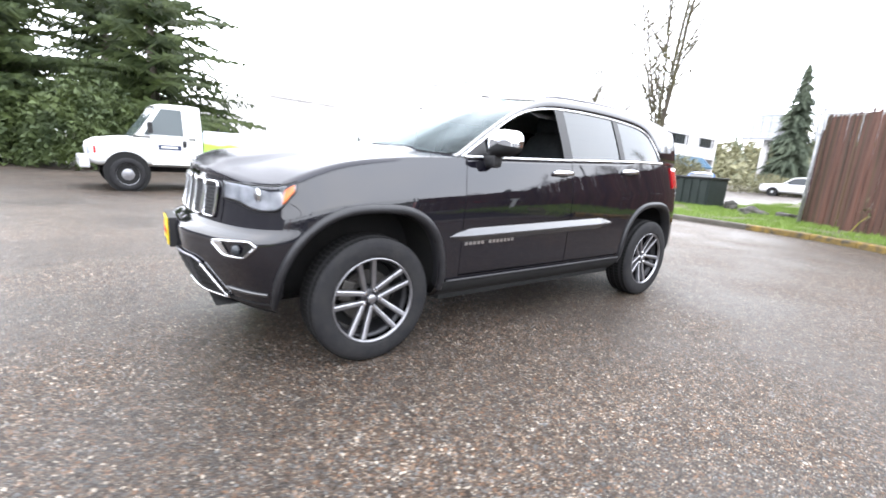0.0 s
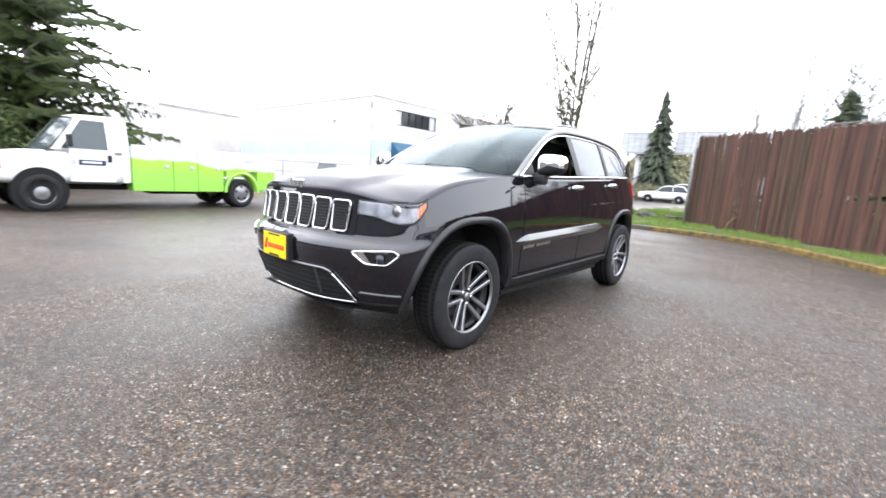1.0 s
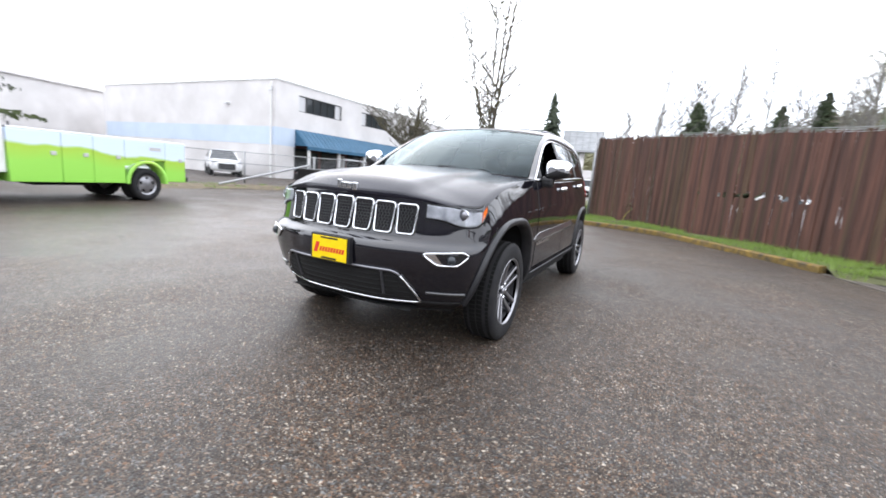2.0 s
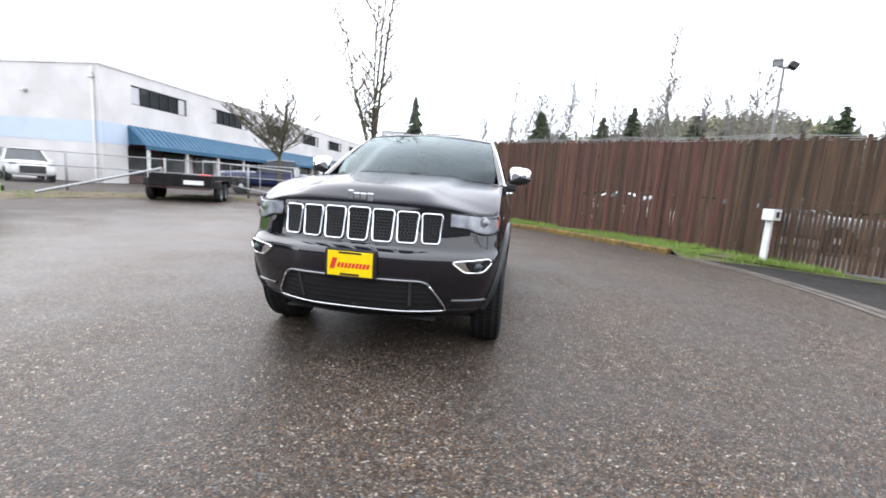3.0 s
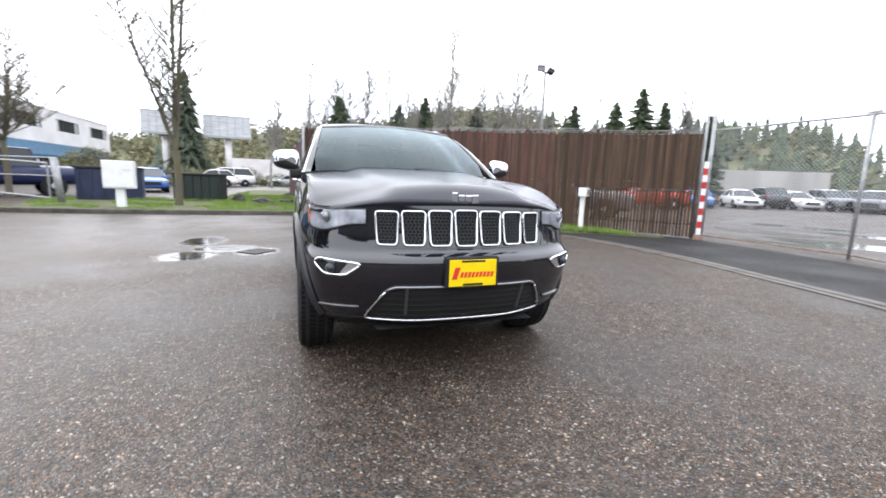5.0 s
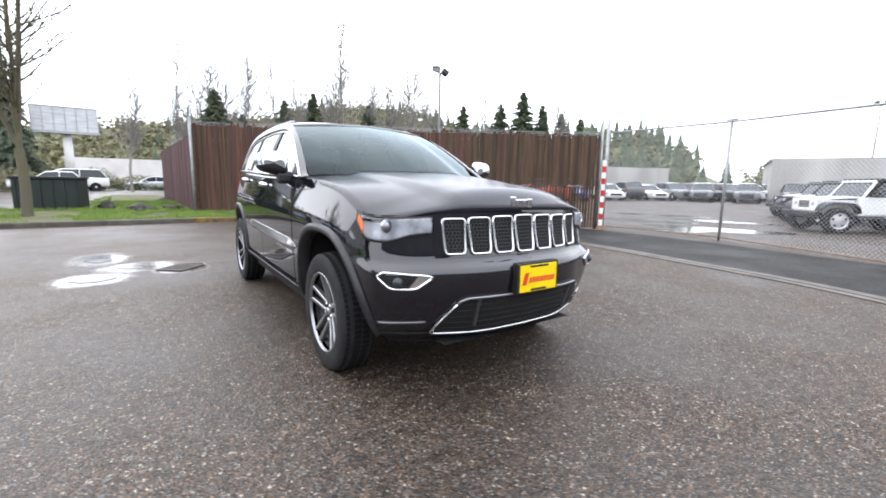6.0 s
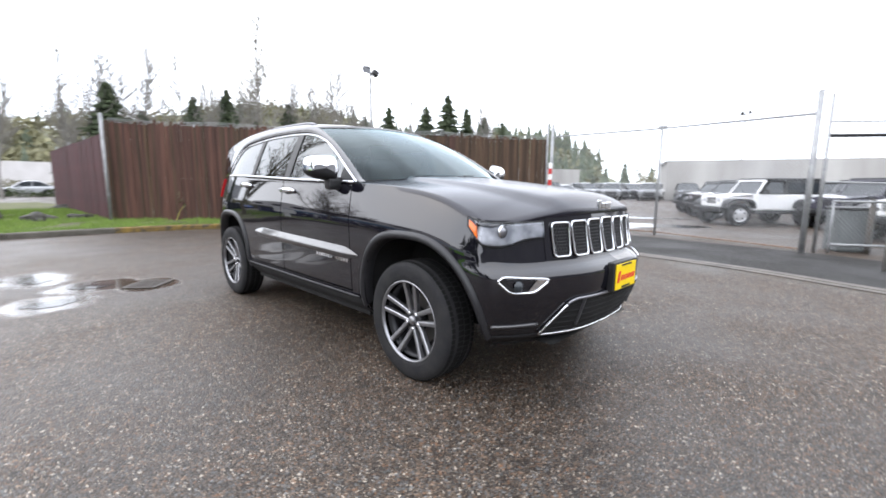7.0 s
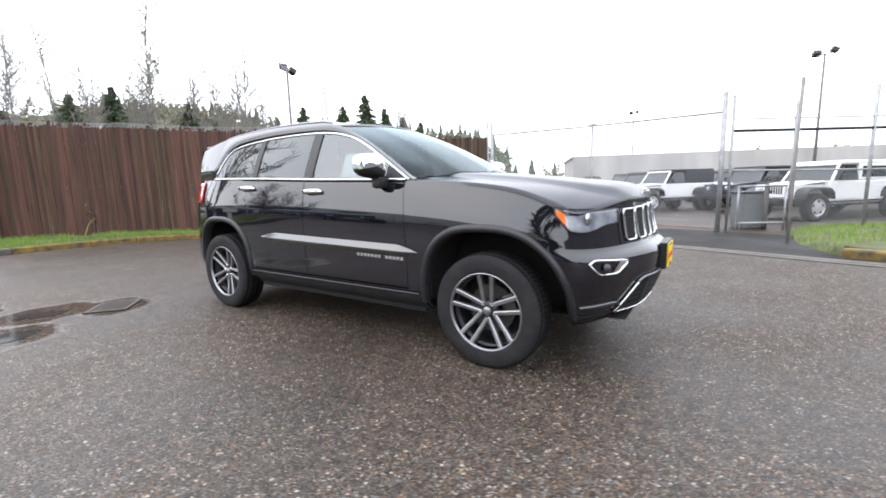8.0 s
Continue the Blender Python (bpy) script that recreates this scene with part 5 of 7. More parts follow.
def build_wheel(root, x, y, side, turn):
    R = .367
    w = part("wheel", Build().lathe([(.225, -.09), (.232, -.11), (.238, -.12), (.238, .06), (.228, .08), (.222, .02), (.215, -.06)], 40, "x"), M_POCKET, root, "grey alloy wheel with five split spokes", smooth=True,
             m=pose(side * .80, y, R - .004) @ Matrix.Diagonal((side, 1, 1, 1)) @ pose(0, 0, 0, turn, 0, 0))
    tp = [(.236, -.095), (.25, -.105), (.30, -.104), (.335, -.10), (.352, -.094), (.361, -.082), (R, -.05), (R, .06), (.362, .092), (.353, .106), (.335, .115), (.305, .119), (.27, .116), (.25, .113), (.238, .10)]
    part("tyre", Build().lathe(tp, 56, "x"), M_RUBBER, w, "black all-season tyre", smooth=True)
    tread = Build()
    for k in range(72):
        a = 2 * math.pi * k / 72
        for xc, da in ((-.062, 0), (-.02, .02), (.03, .0), (.076, .02)):
            m = Matrix.Rotation(a + da, 4, "X") @ Matrix.Translation((xc, 0, R if abs(xc) < .05 else R - .005))
            tread.box(-.02, .02, -.0125, .0125, -.004, .0025, m)
    part("tread", tread, M_SHADETREAD, w)
    # rim lip, a narrow bright ring that slopes inwards
    part("rim_lip", Build().lathe([(.236, .098), (.240, .112), (.244, .115), (.249, .114), (.251, .104), (.242, .095)], 56, "x"), M_ALLOY, w, "machined rim lip", smooth=True)
    for flip_ in (1, -1):
        spoke = Build()
        rows = []
        for t in np.linspace(0, 1, 9):
            r = .038 + (.236 - .038) * t
            c = (.026 + .019 * t) * flip_
            xo = .070 + .034 * t ** 1.3
            h = .0125 + .002 * t
            rows.append([(xo - .004, c - h, r), (xo, c - h * .55, r), (xo, c + h * .55, r), (xo - .004, c + h, r), (xo - .026, c + h * 1.2, r), (xo - .026, c - h * 1.2, r)])
        spoke.grid(rows, closed=True, cap=True)
        me = fix_normals(spoke.mesh("spoke", M_ALLOY))
        for k in range(5):
            part("spoke", me, M_ALLOY, w, m=pose(0, 0, 0, 72 * k, 0, 0))
    part("hub", Build().lathe([(0, .066), (.030, .066), (.056, .062), (.064, .052), (.066, .02)], 28, "x"), M_POCKET, w, smooth=True)
    part("hub_cap", Build().lathe([(0, .086), (.018, .085), (.026, .081), (.0285, .073), (.029, .06)], 20, "x"), M_ALLOY, w, "round centre cap", smooth=True)
    nut = Build().lathe([(0, .017), (.009, .016), (.0125, .011), (.0125, -.01)], 6, "x").mesh("lug_nut", M_CHROME)
    for k in range(5):
        a = math.radians(72 * k + 36)
        part("lug_nut", nut, M_CHROME, w, m=Matrix.Translation((.062, .052 * math.sin(a), .052 * math.cos(a))))
    part("brake_disc", Build().lathe([(.07, .0), (.155, .0), (.158, -.012), (.07, -.012)], 36, "x"), M_DISC, w)
    part("caliper", Build().box(-.03, .03, -.06, .06, .10, .18, bevel=.01, m=Matrix.Rotation(math.radians(-turn + 70), 4, "X")), M_DISC, w)
    part("backing", Build().lathe([(.0, -.05), (.21, -.05)], 24, "x"), M_MATT, w)


def build_cabin(root):
    part("cabin_floor", Build().grid([[(x, y, .62) for x in (-.8, 0, .8)] for y in (-.9, .5, 2.1)]), M_CLOTH, root)
    dash = []
    for x in np.linspace(-.74, .74, 9):
        dash.append([(x, -.92, 1.20), (x, -.62, 1.205 + .012 * math.cos(x * 5)), (x, -.50, 1.17), (x, -.47, 1.02), (x, -.52, .65)])
    part("dashboard", Build().grid(dash), M_DASH, root, smooth=True)
    wheel = [(.37 + .18 * math.cos(a), -.33 + .06 * math.sin(a) * .8, 1.04 + .17 * math.sin(a)) for a in np.linspace(0, 6.2832, 25)[:-1]]
    part("steering_wheel", Build().tube(wheel, .014, 6, loop=True).box(.30, .44, -.36, -.30, .98, 1.09, bevel=.02), M_BLACK, root, smooth=True)

    def seat(x, y, w):
        b = Build()
        b.box(x - w / 2, x + w / 2, y - .48, y, .70, .90, bevel=.06)
        rows = []
        for t, d, ww in ((0, 0, 1), (.25, .05, 1.0), (.55, .10, .95), (.8, .14, .82), (.93, .17, .62), (1, .19, .4)):
            zz, yy, hw = .82 + .64 * t, y - .06 + d * 1.1, w / 2 * ww
            rows.append([(x - hw, yy, zz), (x - hw * .9, yy - .06, zz), (x, yy - .045, zz), (x + hw * .9, yy - .06, zz), (x + hw, yy, zz), (x + hw * .9, yy + .1, zz), (x - hw * .9, yy + .1, zz)])
        b.grid(rows, closed=True, cap=True)
        s = part("seat", b, M_CLOTH, root, "charcoal seat", smooth=True)
        part("headrest", Build().box(x - .13, x + .13, y + .10, y + .20, 1.44, 1.60, bevel=.04), M_CLOTH, s, smooth=True)

    seat(.37, .34, .52)
    seat(-.37, .34, .52)
    for x in (-.45, 0, .45):
        seat(x, 1.25, .46)
    part("rear_trim", Build().grid([[(x, 2.02, z) for x in (-.7, .7)] for z in (.62, 1.25)]), M_CLOTH, root)
    part("headliner", Build().grid([[(x, y, 1.655 - .12 * (abs(x) / .62) ** 3) for x in np.linspace(-.62, .62, 7)] for y in np.linspace(.05, 1.95, 6)]), shade("headliner", (.35, .34, .32), rough=.9), root)
    m_ = part("inner_mirror", Build().box(-.12, .12, -.24, -.20, 1.55, 1.62, bevel=.02), M_BLACK, root)


suv = thing("suv", "black mid-size SUV with chrome grille, wet from rain", "car", pose(-0.02, 0, 0, 0, 0, -0.3))
build_body_shell(suv)
build_hood(suv)
build_glasshouse(suv)
build_flanks(suv)
build_face(suv)
for wx, wy, ws, wt in ((1, ARCHES[0], 1, 12), (1, ARCHES[1], 1, 40), (-1, ARCHES[0], -1, 0), (-1, ARCHES[1], -1, 25)):
    build_wheel(suv, wx, wy, ws, wt)
build_cabin(suv)

# ---------------------------------------------------------------- other vehicles
def paint(name, color, coat=0.8):
    return shade(name, color, rough=0.4, coat=coat, spec=0.4)


P_WHITE, P_SILVER, P_DARK, P_BLUE = paint("white_car_paint", (.75, .75, .75)), paint("silver_car_paint", (.42, .43, .45)), paint("dark_car_paint", (.02, .021, .024)), paint("blue_car_paint", (.04, .13, .42))
P_RED, P_NAVY, P_GREY, P_PURPLE = paint("red_car_paint", (.5, .03, .02)), paint("navy_car_paint", (.009, .016, .06), 0.4), paint("grey_car_paint", (.13, .135, .14)), paint("violet_grey_paint", (.03, .028, .045))


def plain_wheel(root, x, y, side, r=.34, w=.21, rim=None, name="wheel"):
    wh = part(name, Build().lathe([(r * .62, -w / 2), (r * .9, -w / 2), (r, -w * .35), (r, w * .35), (r * .92, w / 2), (r * .64, w / 2), (r * .62, w * .3)], 24, "x"), M_RUBBER, root, smooth=True, m=pose(x, y, r) @ Matrix.Diagonal((side, 1, 1, 1)))
    part("rim", Build().lathe([(r * .64, w * .42), (r * .58, w * .3), (r * .5, w * .34), (r * .2, w * .42), (0, w * .44)], 20, "x"), rim or M_STEELRIM, wh, smooth=True)
    for k in range(5):
        part("rim_hole", Build().box(-.002, .002, -r * .09, r * .09, r * .36, r * .5, Matrix.Translation((w * .385, 0, 0)) @ Matrix.Rotation(k * 1.2566, 4, "X")), M_MATT, wh)
    return wh


def loft_body(stations, n=20, power=4.5):
    """stations: (y, z0, z1, half width); sections are soft rectangles."""
    rows = []
    for y, z0, z1, hw in stations:
        row = []
        for k in range(n):
            a = 2 * math.pi * k / n + math.pi / n
            c, s = math.cos(a), math.sin(a)
            row.append((hw * math.copysign(abs(c) ** (2 / power), c), y, (z0 + z1) / 2 + (z1 - z0) / 2 * math.copysign(abs(s) ** (2 / power), s)))
        rows.append(row)
    return Build().grid(rows, closed=True, cap=True)


KINDS = {
    "sedan": dict(L=4.7, W=.9, body=[(-2.35, .35, .6, .7), (-2.25, .25, .72, .84), (-1.7, .22, .82, .9), (-.9, .22, .93, .91), (0, .22, .95, .91), (1.2, .22, .97, .9), (1.9, .24, .98, .88), (2.25, .3, .95, .82), (2.35, .4, .85, .7)],
                  cab=[(-.95, .93, .8), (-.25, 1.36, .62), (.3, 1.45, .6), (.95, 1.4, .6), (1.75, .98, .75)], wb=1.36, r=.32),
    "suv": dict(L=4.7, W=.93, body=[(-2.35, .4, .8, .75), (-2.25, .3, .98, .88), (-1.6, .3, 1.04, .93), (-.8, .3, 1.08, .93), (0, .3, 1.1, .93), (1.6, .3, 1.12, .93), (2.2, .32, 1.12, .9), (2.35, .4, 1.05, .8)],
                cab=[(-.85, 1.06, .84), (-.15, 1.58, .68), (.4, 1.66, .67), (1.6, 1.64, .67), (2.2, 1.1, .82)], wb=1.38, r=.36),
    "pickup": dict(L=5.6, W=.96, body=[(-2.8, .5, .95, .8), (-2.7, .4, 1.1, .92), (-1.9, .4, 1.16, .96), (-.9, .4, 1.18, .96), (.2, .4, 1.18, .96), (.9, .4, 1.18, .96), (2.7, .45, 1.18, .95), (2.8, .5, 1.1, .9)],
                   cab=[(-1.0, 1.14, .86), (-.4, 1.72, .7), (.1, 1.82, .69), (1.1, 1.8, .69), (1.35, 1.16, .84)], wb=1.75, r=.4),
    "van": dict(L=5.2, W=.97, body=[(-2.6, .4, .9, .8), (-2.5, .3, 1.1, .93), (-1.9, .3, 1.2, .97), (-1.0, .3, 1.3, .97), (1.0, .3, 1.3, .97), (2.5, .32, 1.3, .95), (2.6, .4, 1.2, .9)],
                cab=[(-1.7, 1.2, .88), (-1.0, 1.8, .78), (-.5, 1.95, .76), (2.0, 1.95, .76), (2.55, 1.3, .86)], wb=1.6, r=.36),
}


def parked_car(kind, mat, label, m, group="cars in the lot", name="parked_car"):
    K = KINDS[kind]
    root = thing(name, label, "car", m, group)
    part("body", loft_body(K["body"]), mat, root, smooth=True)
    z0 = K["cab"][0][1] - .06
    rows = []
    for y, z, hw in K["cab"]:
        zz = max(z, z0 + .02)
        rows.append([(-hw - (.1 if z > z0 + .2 else 0.02), y, z0), (-hw, y, zz - .02), (-hw * .8, y, zz), (hw * .8, y, zz), (hw, y, zz - .02), (hw + (.1 if z > z0 + .2 else 0.02), y, z0)])
    part("glasshouse", Build().grid(rows), M_DARKGLASS, root, "dark glass", smooth=False)
    mid = K["cab"][1:-1]
    part("roof", Build().grid([[(-hw - .012, y, z - .045), (-hw * .97, y, z), (-hw * .6, y, z + .03), (hw * .6, y, z + .03), (hw * .97, y, z), (hw + .012, y, z - .045)] for y, z, hw in mid]), mat, root, smooth=True)
    for side in (1, -1):
        c = K["cab"]
        for (ya, za, wa), (yb, zb, wb_) in ((c[0], c[1]), (c[-1], c[-2])):
            part("pillar", Build().tube([(side * (wa + .03), ya, z0 + .02), (side * (wb_ + .008), yb, zb - .02)], .035, 5), mat, root)
        ym = (c[1][0] + c[-2][0]) / 2
        part("pillar", Build().tube([(side * (c[1][2] + .1), ym, z0 + .02), (side * (c[2][2] + .006), ym + .05, c[2][1] - .03)], .03, 5), mat, root)
        for y in (-K["wb"], K["wb"]):
            part("wheel_opening", Build().lathe([(K["r"] * 1.14, side * (K["W"] - .25)), (K["r"] * 1.14, side * (K["W"] + .004)), (0, side * (K["W"] + .004))], 24, "x"), M_MATT, root, m=pose(0, y, K["r"]))
            plain_wheel(root, side * (K["W"] - .08), y, side, K["r"])
        zf = K["body"][2][2] - .14
        part("headlamp", Build().box(side * .72 - .14, side * .72 + .14, -K["L"] / 2 - .0, -K["L"] / 2 + .25, zf - .06, zf + .06, bevel=.02), M_SILVER, root)
        part("tail_lamp", Build().box(side * .76 - .1, side * .76 + .1, K["L"] / 2 - .16, K["L"] / 2 - .02, zf - .06, zf + .14, bevel=.02), M_REDLENS, root, "red tail lamp")
        part("door_mirror", Build().box(side * (K["W"] + .06) - .09, side * (K["W"] + .06) + .09, c[0][0] + .35, c[0][0] + .45, z0 + .02, z0 + .15, bevel=.03), mat, root)
    part("grille", Build().box(-.5, .5, -K["L"] / 2 - .01, -K["L"] / 2 + .15, .42, .42 + (K["body"][2][2] - .5) * .7, bevel=.02), M_BLACK, root)
    return root


def heading(x, y, fx, fy):
    """Pose of a vehicle modelled nose to -y, standing at x, y and facing along (fx, fy)."""
    return pose(x, y, 0, 0, 0, math.degrees(math.atan2(fy, fx)) + 90)


def build_offroader(mat, label, m, top_mat=None, doors=2):
    """A boxy open-fendered off-roader with a separate top and a spare wheel."""
    root = thing("off_roader", label, "car", m, "off-roaders in the lot")
    long = .0 if doors == 2 else .52
    wf, wr = -1.2 - long / 2, 1.2 + long / 2
    part("tub", Build().box(-.74, .74, wf + .55, wr + .62, .55, 1.13, bevel=.04), mat, root, smooth=False)
    part("hood", Build().grid([[(-x1, y, z - .02), (-x1 * .92, y, z), (0, y, z + .03), (x1 * .92, y, z), (x1, y, z - .02)] for y, x1, z in ((wf - .42, .56, 1.04), (wf, .60, 1.10), (wf + .62, .66, 1.14))]).box(-.58, .58, wf - .4, wf + .6, .65, 1.04), mat, root)
    part("front_panel", Build().box(-.58, .58, wf - .46, wf - .4, .68, 1.06, bevel=.02), mat, root)
    for k in range(7):
        part("grille_slot", Build().box(-.21 + k * .07 - .02, -.21 + k * .07 + .02, wf - .468, wf - .455, .78, 1.0), M_MATT, root)
    for side in (1, -1):
        part("headlamp", Build().lathe([(0, -.03), (.06, -.02), (.085, 0), (.085, .03)], 16, "y"), M_SILVER, root, smooth=True, m=pose(side * .40, wf - .45, .92))
        for y0, yl in ((wf, .52), (wr, .48)):
            rows = []
            for i in range(11):
                a = math.pi * (.06 + .88 * i / 10)
                yy, zz = y0 - yl * math.copysign(abs(math.cos(a)) ** .6, math.cos(a)), .48 + .50 * abs(math.sin(a)) ** .5
                rows.append([(side * .60, yy, zz), (side * .92, yy, zz - .01), (side * .93, yy, zz - .06), (side * .90, yy, zz - .07), (side * .60, yy, zz - .05)])
            part("fender", Build().grid(rows), M_BLACK, root, "black plastic fender flare", smooth=False)
            plain_wheel(root, side * .78, y0, side, .40, .26)
        part("door", Build().box(side * .745 - .012, side * .745 + .012, wf + .75, wf + 1.6, .60, 1.12, bevel=.01), mat, root)
        part("side_window", Build().add([(side * .73, wf + .82, 1.15), (side * .73, wf + 1.58, 1.15), (side * .66, wf + 1.55, 1.56), (side * .66, wf + 1.12, 1.56)], [(0, 1, 2, 3)]), M_DARKGLASS, root)
        part("door_mirror", Build().box(side * .86 - .08, side * .86 + .08, wf + .85, wf + .92, 1.15, 1.32, bevel=.02), M_BLACK, root)
        part("screen_post", Build().tube([(side * .68, wf + .66, 1.13), (side * .62, wf + .98, 1.62)], .035, 5), mat, root)
        part("step", Build().tube([(side * .76, wf + .55, .48), (side * .76, wr - .5, .48)], .045, 6), M_BLACK, root)
    part("windscreen", Build().add([(-.66, wf + .68, 1.15), (.66, wf + .68, 1.15), (.61, wf + .97, 1.58), (-.61, wf + .97, 1.58)], [(0, 1, 2, 3)]), M_DARKGLASS, root)
    part("screen_frame", Build().tube([(-.66, wf + .97, 1.62), (.66, wf + .97, 1.62)], .04, 6), mat, root)
    tm = top_mat or M_BLACK
    part("top", Build().box(-.68, .68, wf + .95, wr + .58, 1.60, 1.72, bevel=.05).box(-.69, .69, wf + 1.62, wr + .60, 1.14, 1.62, bevel=.04), tm, root)
    for side in (1, -1):
        part("rear_side_window", Build().box(side * .693 - .004, side * .693 + .004, wf + 1.75, wr + .4, 1.22, 1.54), M_DARKGLASS, root)
        part("tail_lamp", Build().box(side * .66 - .06, side * .66 + .06, wr + .6, wr + .66, .85, 1.05), M_REDLENS, root)
    part("front_bumper", Build().box(-.78, .78, wf - .66, wf - .48, .50, .66, bevel=.03), M_BLACK, root)
    part("rear_bumper", Build().box(-.75, .75, wr + .62, wr + .76, .48, .62, bevel=.03), M_BLACK, root)
    sp = plain_wheel(root, .05, wr + .76, 1, .38, .24, name="spare_wheel")
    sp.matrix_basis = pose(.05, wr + .76, .95, 0, 0, 90)
    part("underbody", Build().box(-.55, .55, wf - .4, wr + .6, .42, .58), M_MATT, root)
    return root


F = (-.72, .69)
jx = Vector((F[0], F[1], 0))
jl = Vector((-F[1], F[0], 0))  # to its left


def offroader_at(fwx, fwy, mat, label, top_mat=None, doors=2):
    """Placed by the ground point under its front left wheel."""
    half = 1.2 + (0 if doors == 2 else .26)
    c = Vector((fwx, fwy, 0)) - jl * .78 - jx * half
    return build_offroader(mat, label, heading(c.x, c.y, *F) @ Matrix.Diagonal((0.92, 0.92, 0.88, 1)), top_mat, doors)


offroader_at(13.5, -.55, P_WHITE, "white two-door off-roader with a black soft top")
offroader_at(16.7, .7, P_DARK, "black off-roader parked beside a white one")
offroader_at(19.8, 1.95, P_DARK, "black four-door off-roader at the row's end", doors=4)
offroader_at(10.7, -4.6, P_WHITE, "white off-roader with a hard white top", P_WHITE, 4)
offroader_at(13.9, -3.3, P_PURPLE, "dark violet-grey off-roader parked in the lot", None, 4)
offroader_at(17.3, -3.0, P_GREY, "grey off-roader with a black top")
offroader_at(20.6, -2.4, P_DARK, "black off-roader behind the others", None, 4)
offroader_at(14.6, -6.9, P_SILVER, "silver off-roader parked behind the gate", None, 4)
offroader_at(18.4, -6.6, P_WHITE, "white off-roader in the back row")
offroader_at(23.5, -1.2, P_SILVER, "silver off-roader farther back in the lot")

LOT = (("suv", P_GREY, "grey"), ("sedan", P_BLUE, "bright blue"), ("sedan", P_WHITE, "white"), ("suv", P_DARK, "black"), ("sedan", P_SILVER, "silver"), ("suv", P_GREY, "grey"), ("suv", P_WHITE, "white"), ("sedan", P_SILVER, "silver"))
parked_car("suv", P_RED, "red SUV parked behind the slat fence", heading(19.68, 16.33, -.9, .43))
parked_car("sedan", P_BLUE, "bright blue sedan parked nose-in in the lot", heading(27.3, 19.0, -.7, -.7))
parked_car("sedan", P_WHITE, "white sedan parked in the lot", heading(32.5, 19.5, -.6, -.8))
parked_car("suv", P_DARK, "black SUV parked in the lot", heading(35.5, 19.8, .5, .86))
parked_car("sedan", P_WHITE, "white sedan parked close behind the slat fence", heading(6.2, 14.0, .69, -.72))
parked_car("suv", P_GREY, "dark grey SUV parked close behind the slat fence", heading(10.0, 10.4, .69, -.72))
rr = random.Random(11)
for k in range(11):
    kd, pm, nm = LOT[(k * 3 + 2) % len(LOT)]
    parked_car(kd, pm, f"{nm} {'SUV' if kd == 'suv' else 'sedan'} in the lot's far row", heading(37.5 + k * 2.2, 18.6 - k * 1.35, -.5 + rr.uniform(-.05, .05), -.86))
for k in range(12):
    kd, pm, nm = LOT[(k * 5 + 1) % len(LOT)]
    parked_car(kd, pm, f"{nm} {'SUV' if kd == 'suv' else 'sedan'} before the white building", heading(44 + k * .95, 24 - k * 3.0, -.93, -.35 + rr.uniform(-.05, .05)))
for k in range(9):
    kd, pm, nm = LOT[(k * 3 + 5) % len(LOT)]
    parked_car(kd, pm, f"{nm} {'SUV' if kd == 'suv' else 'sedan'} in the middle of the lot", heading(39.5 + k * 1.0, 14.5 - k * 3.1, -.93, -.35))

# across the yard
parked_car("pickup", P_NAVY, "dark blue pickup parked before the building", heading(-12.7, 18.7, -.86, -.5) @ Matrix.Diagonal((1.05, .98, 1.1, 1)), "cars by the building", "pickup")
parked_car("suv", P_WHITE, "white van with a dark grille by the building", heading(-24.6, 14.6, .86, -.5), "cars by the building", "van")
parked_car("sedan", P_BLUE, "blue sedan behind the white cabinet", heading(-9.4, 27.0, .3, -.95), "cars by the building")
parked_car("suv", P_WHITE, "white SUV parked on the far street", heading(-8.5, 43.0, -1, -.1), "cars by the building")
parked_car("van", P_WHITE, "white van parked on the far street", heading(-7.5, 47.0, -1, -.2), "cars by the building")
parked_car("sedan", P_SILVER, "silver sedan on the far street", heading(-1.5, 52.0, -1, -.1), "cars by the building")


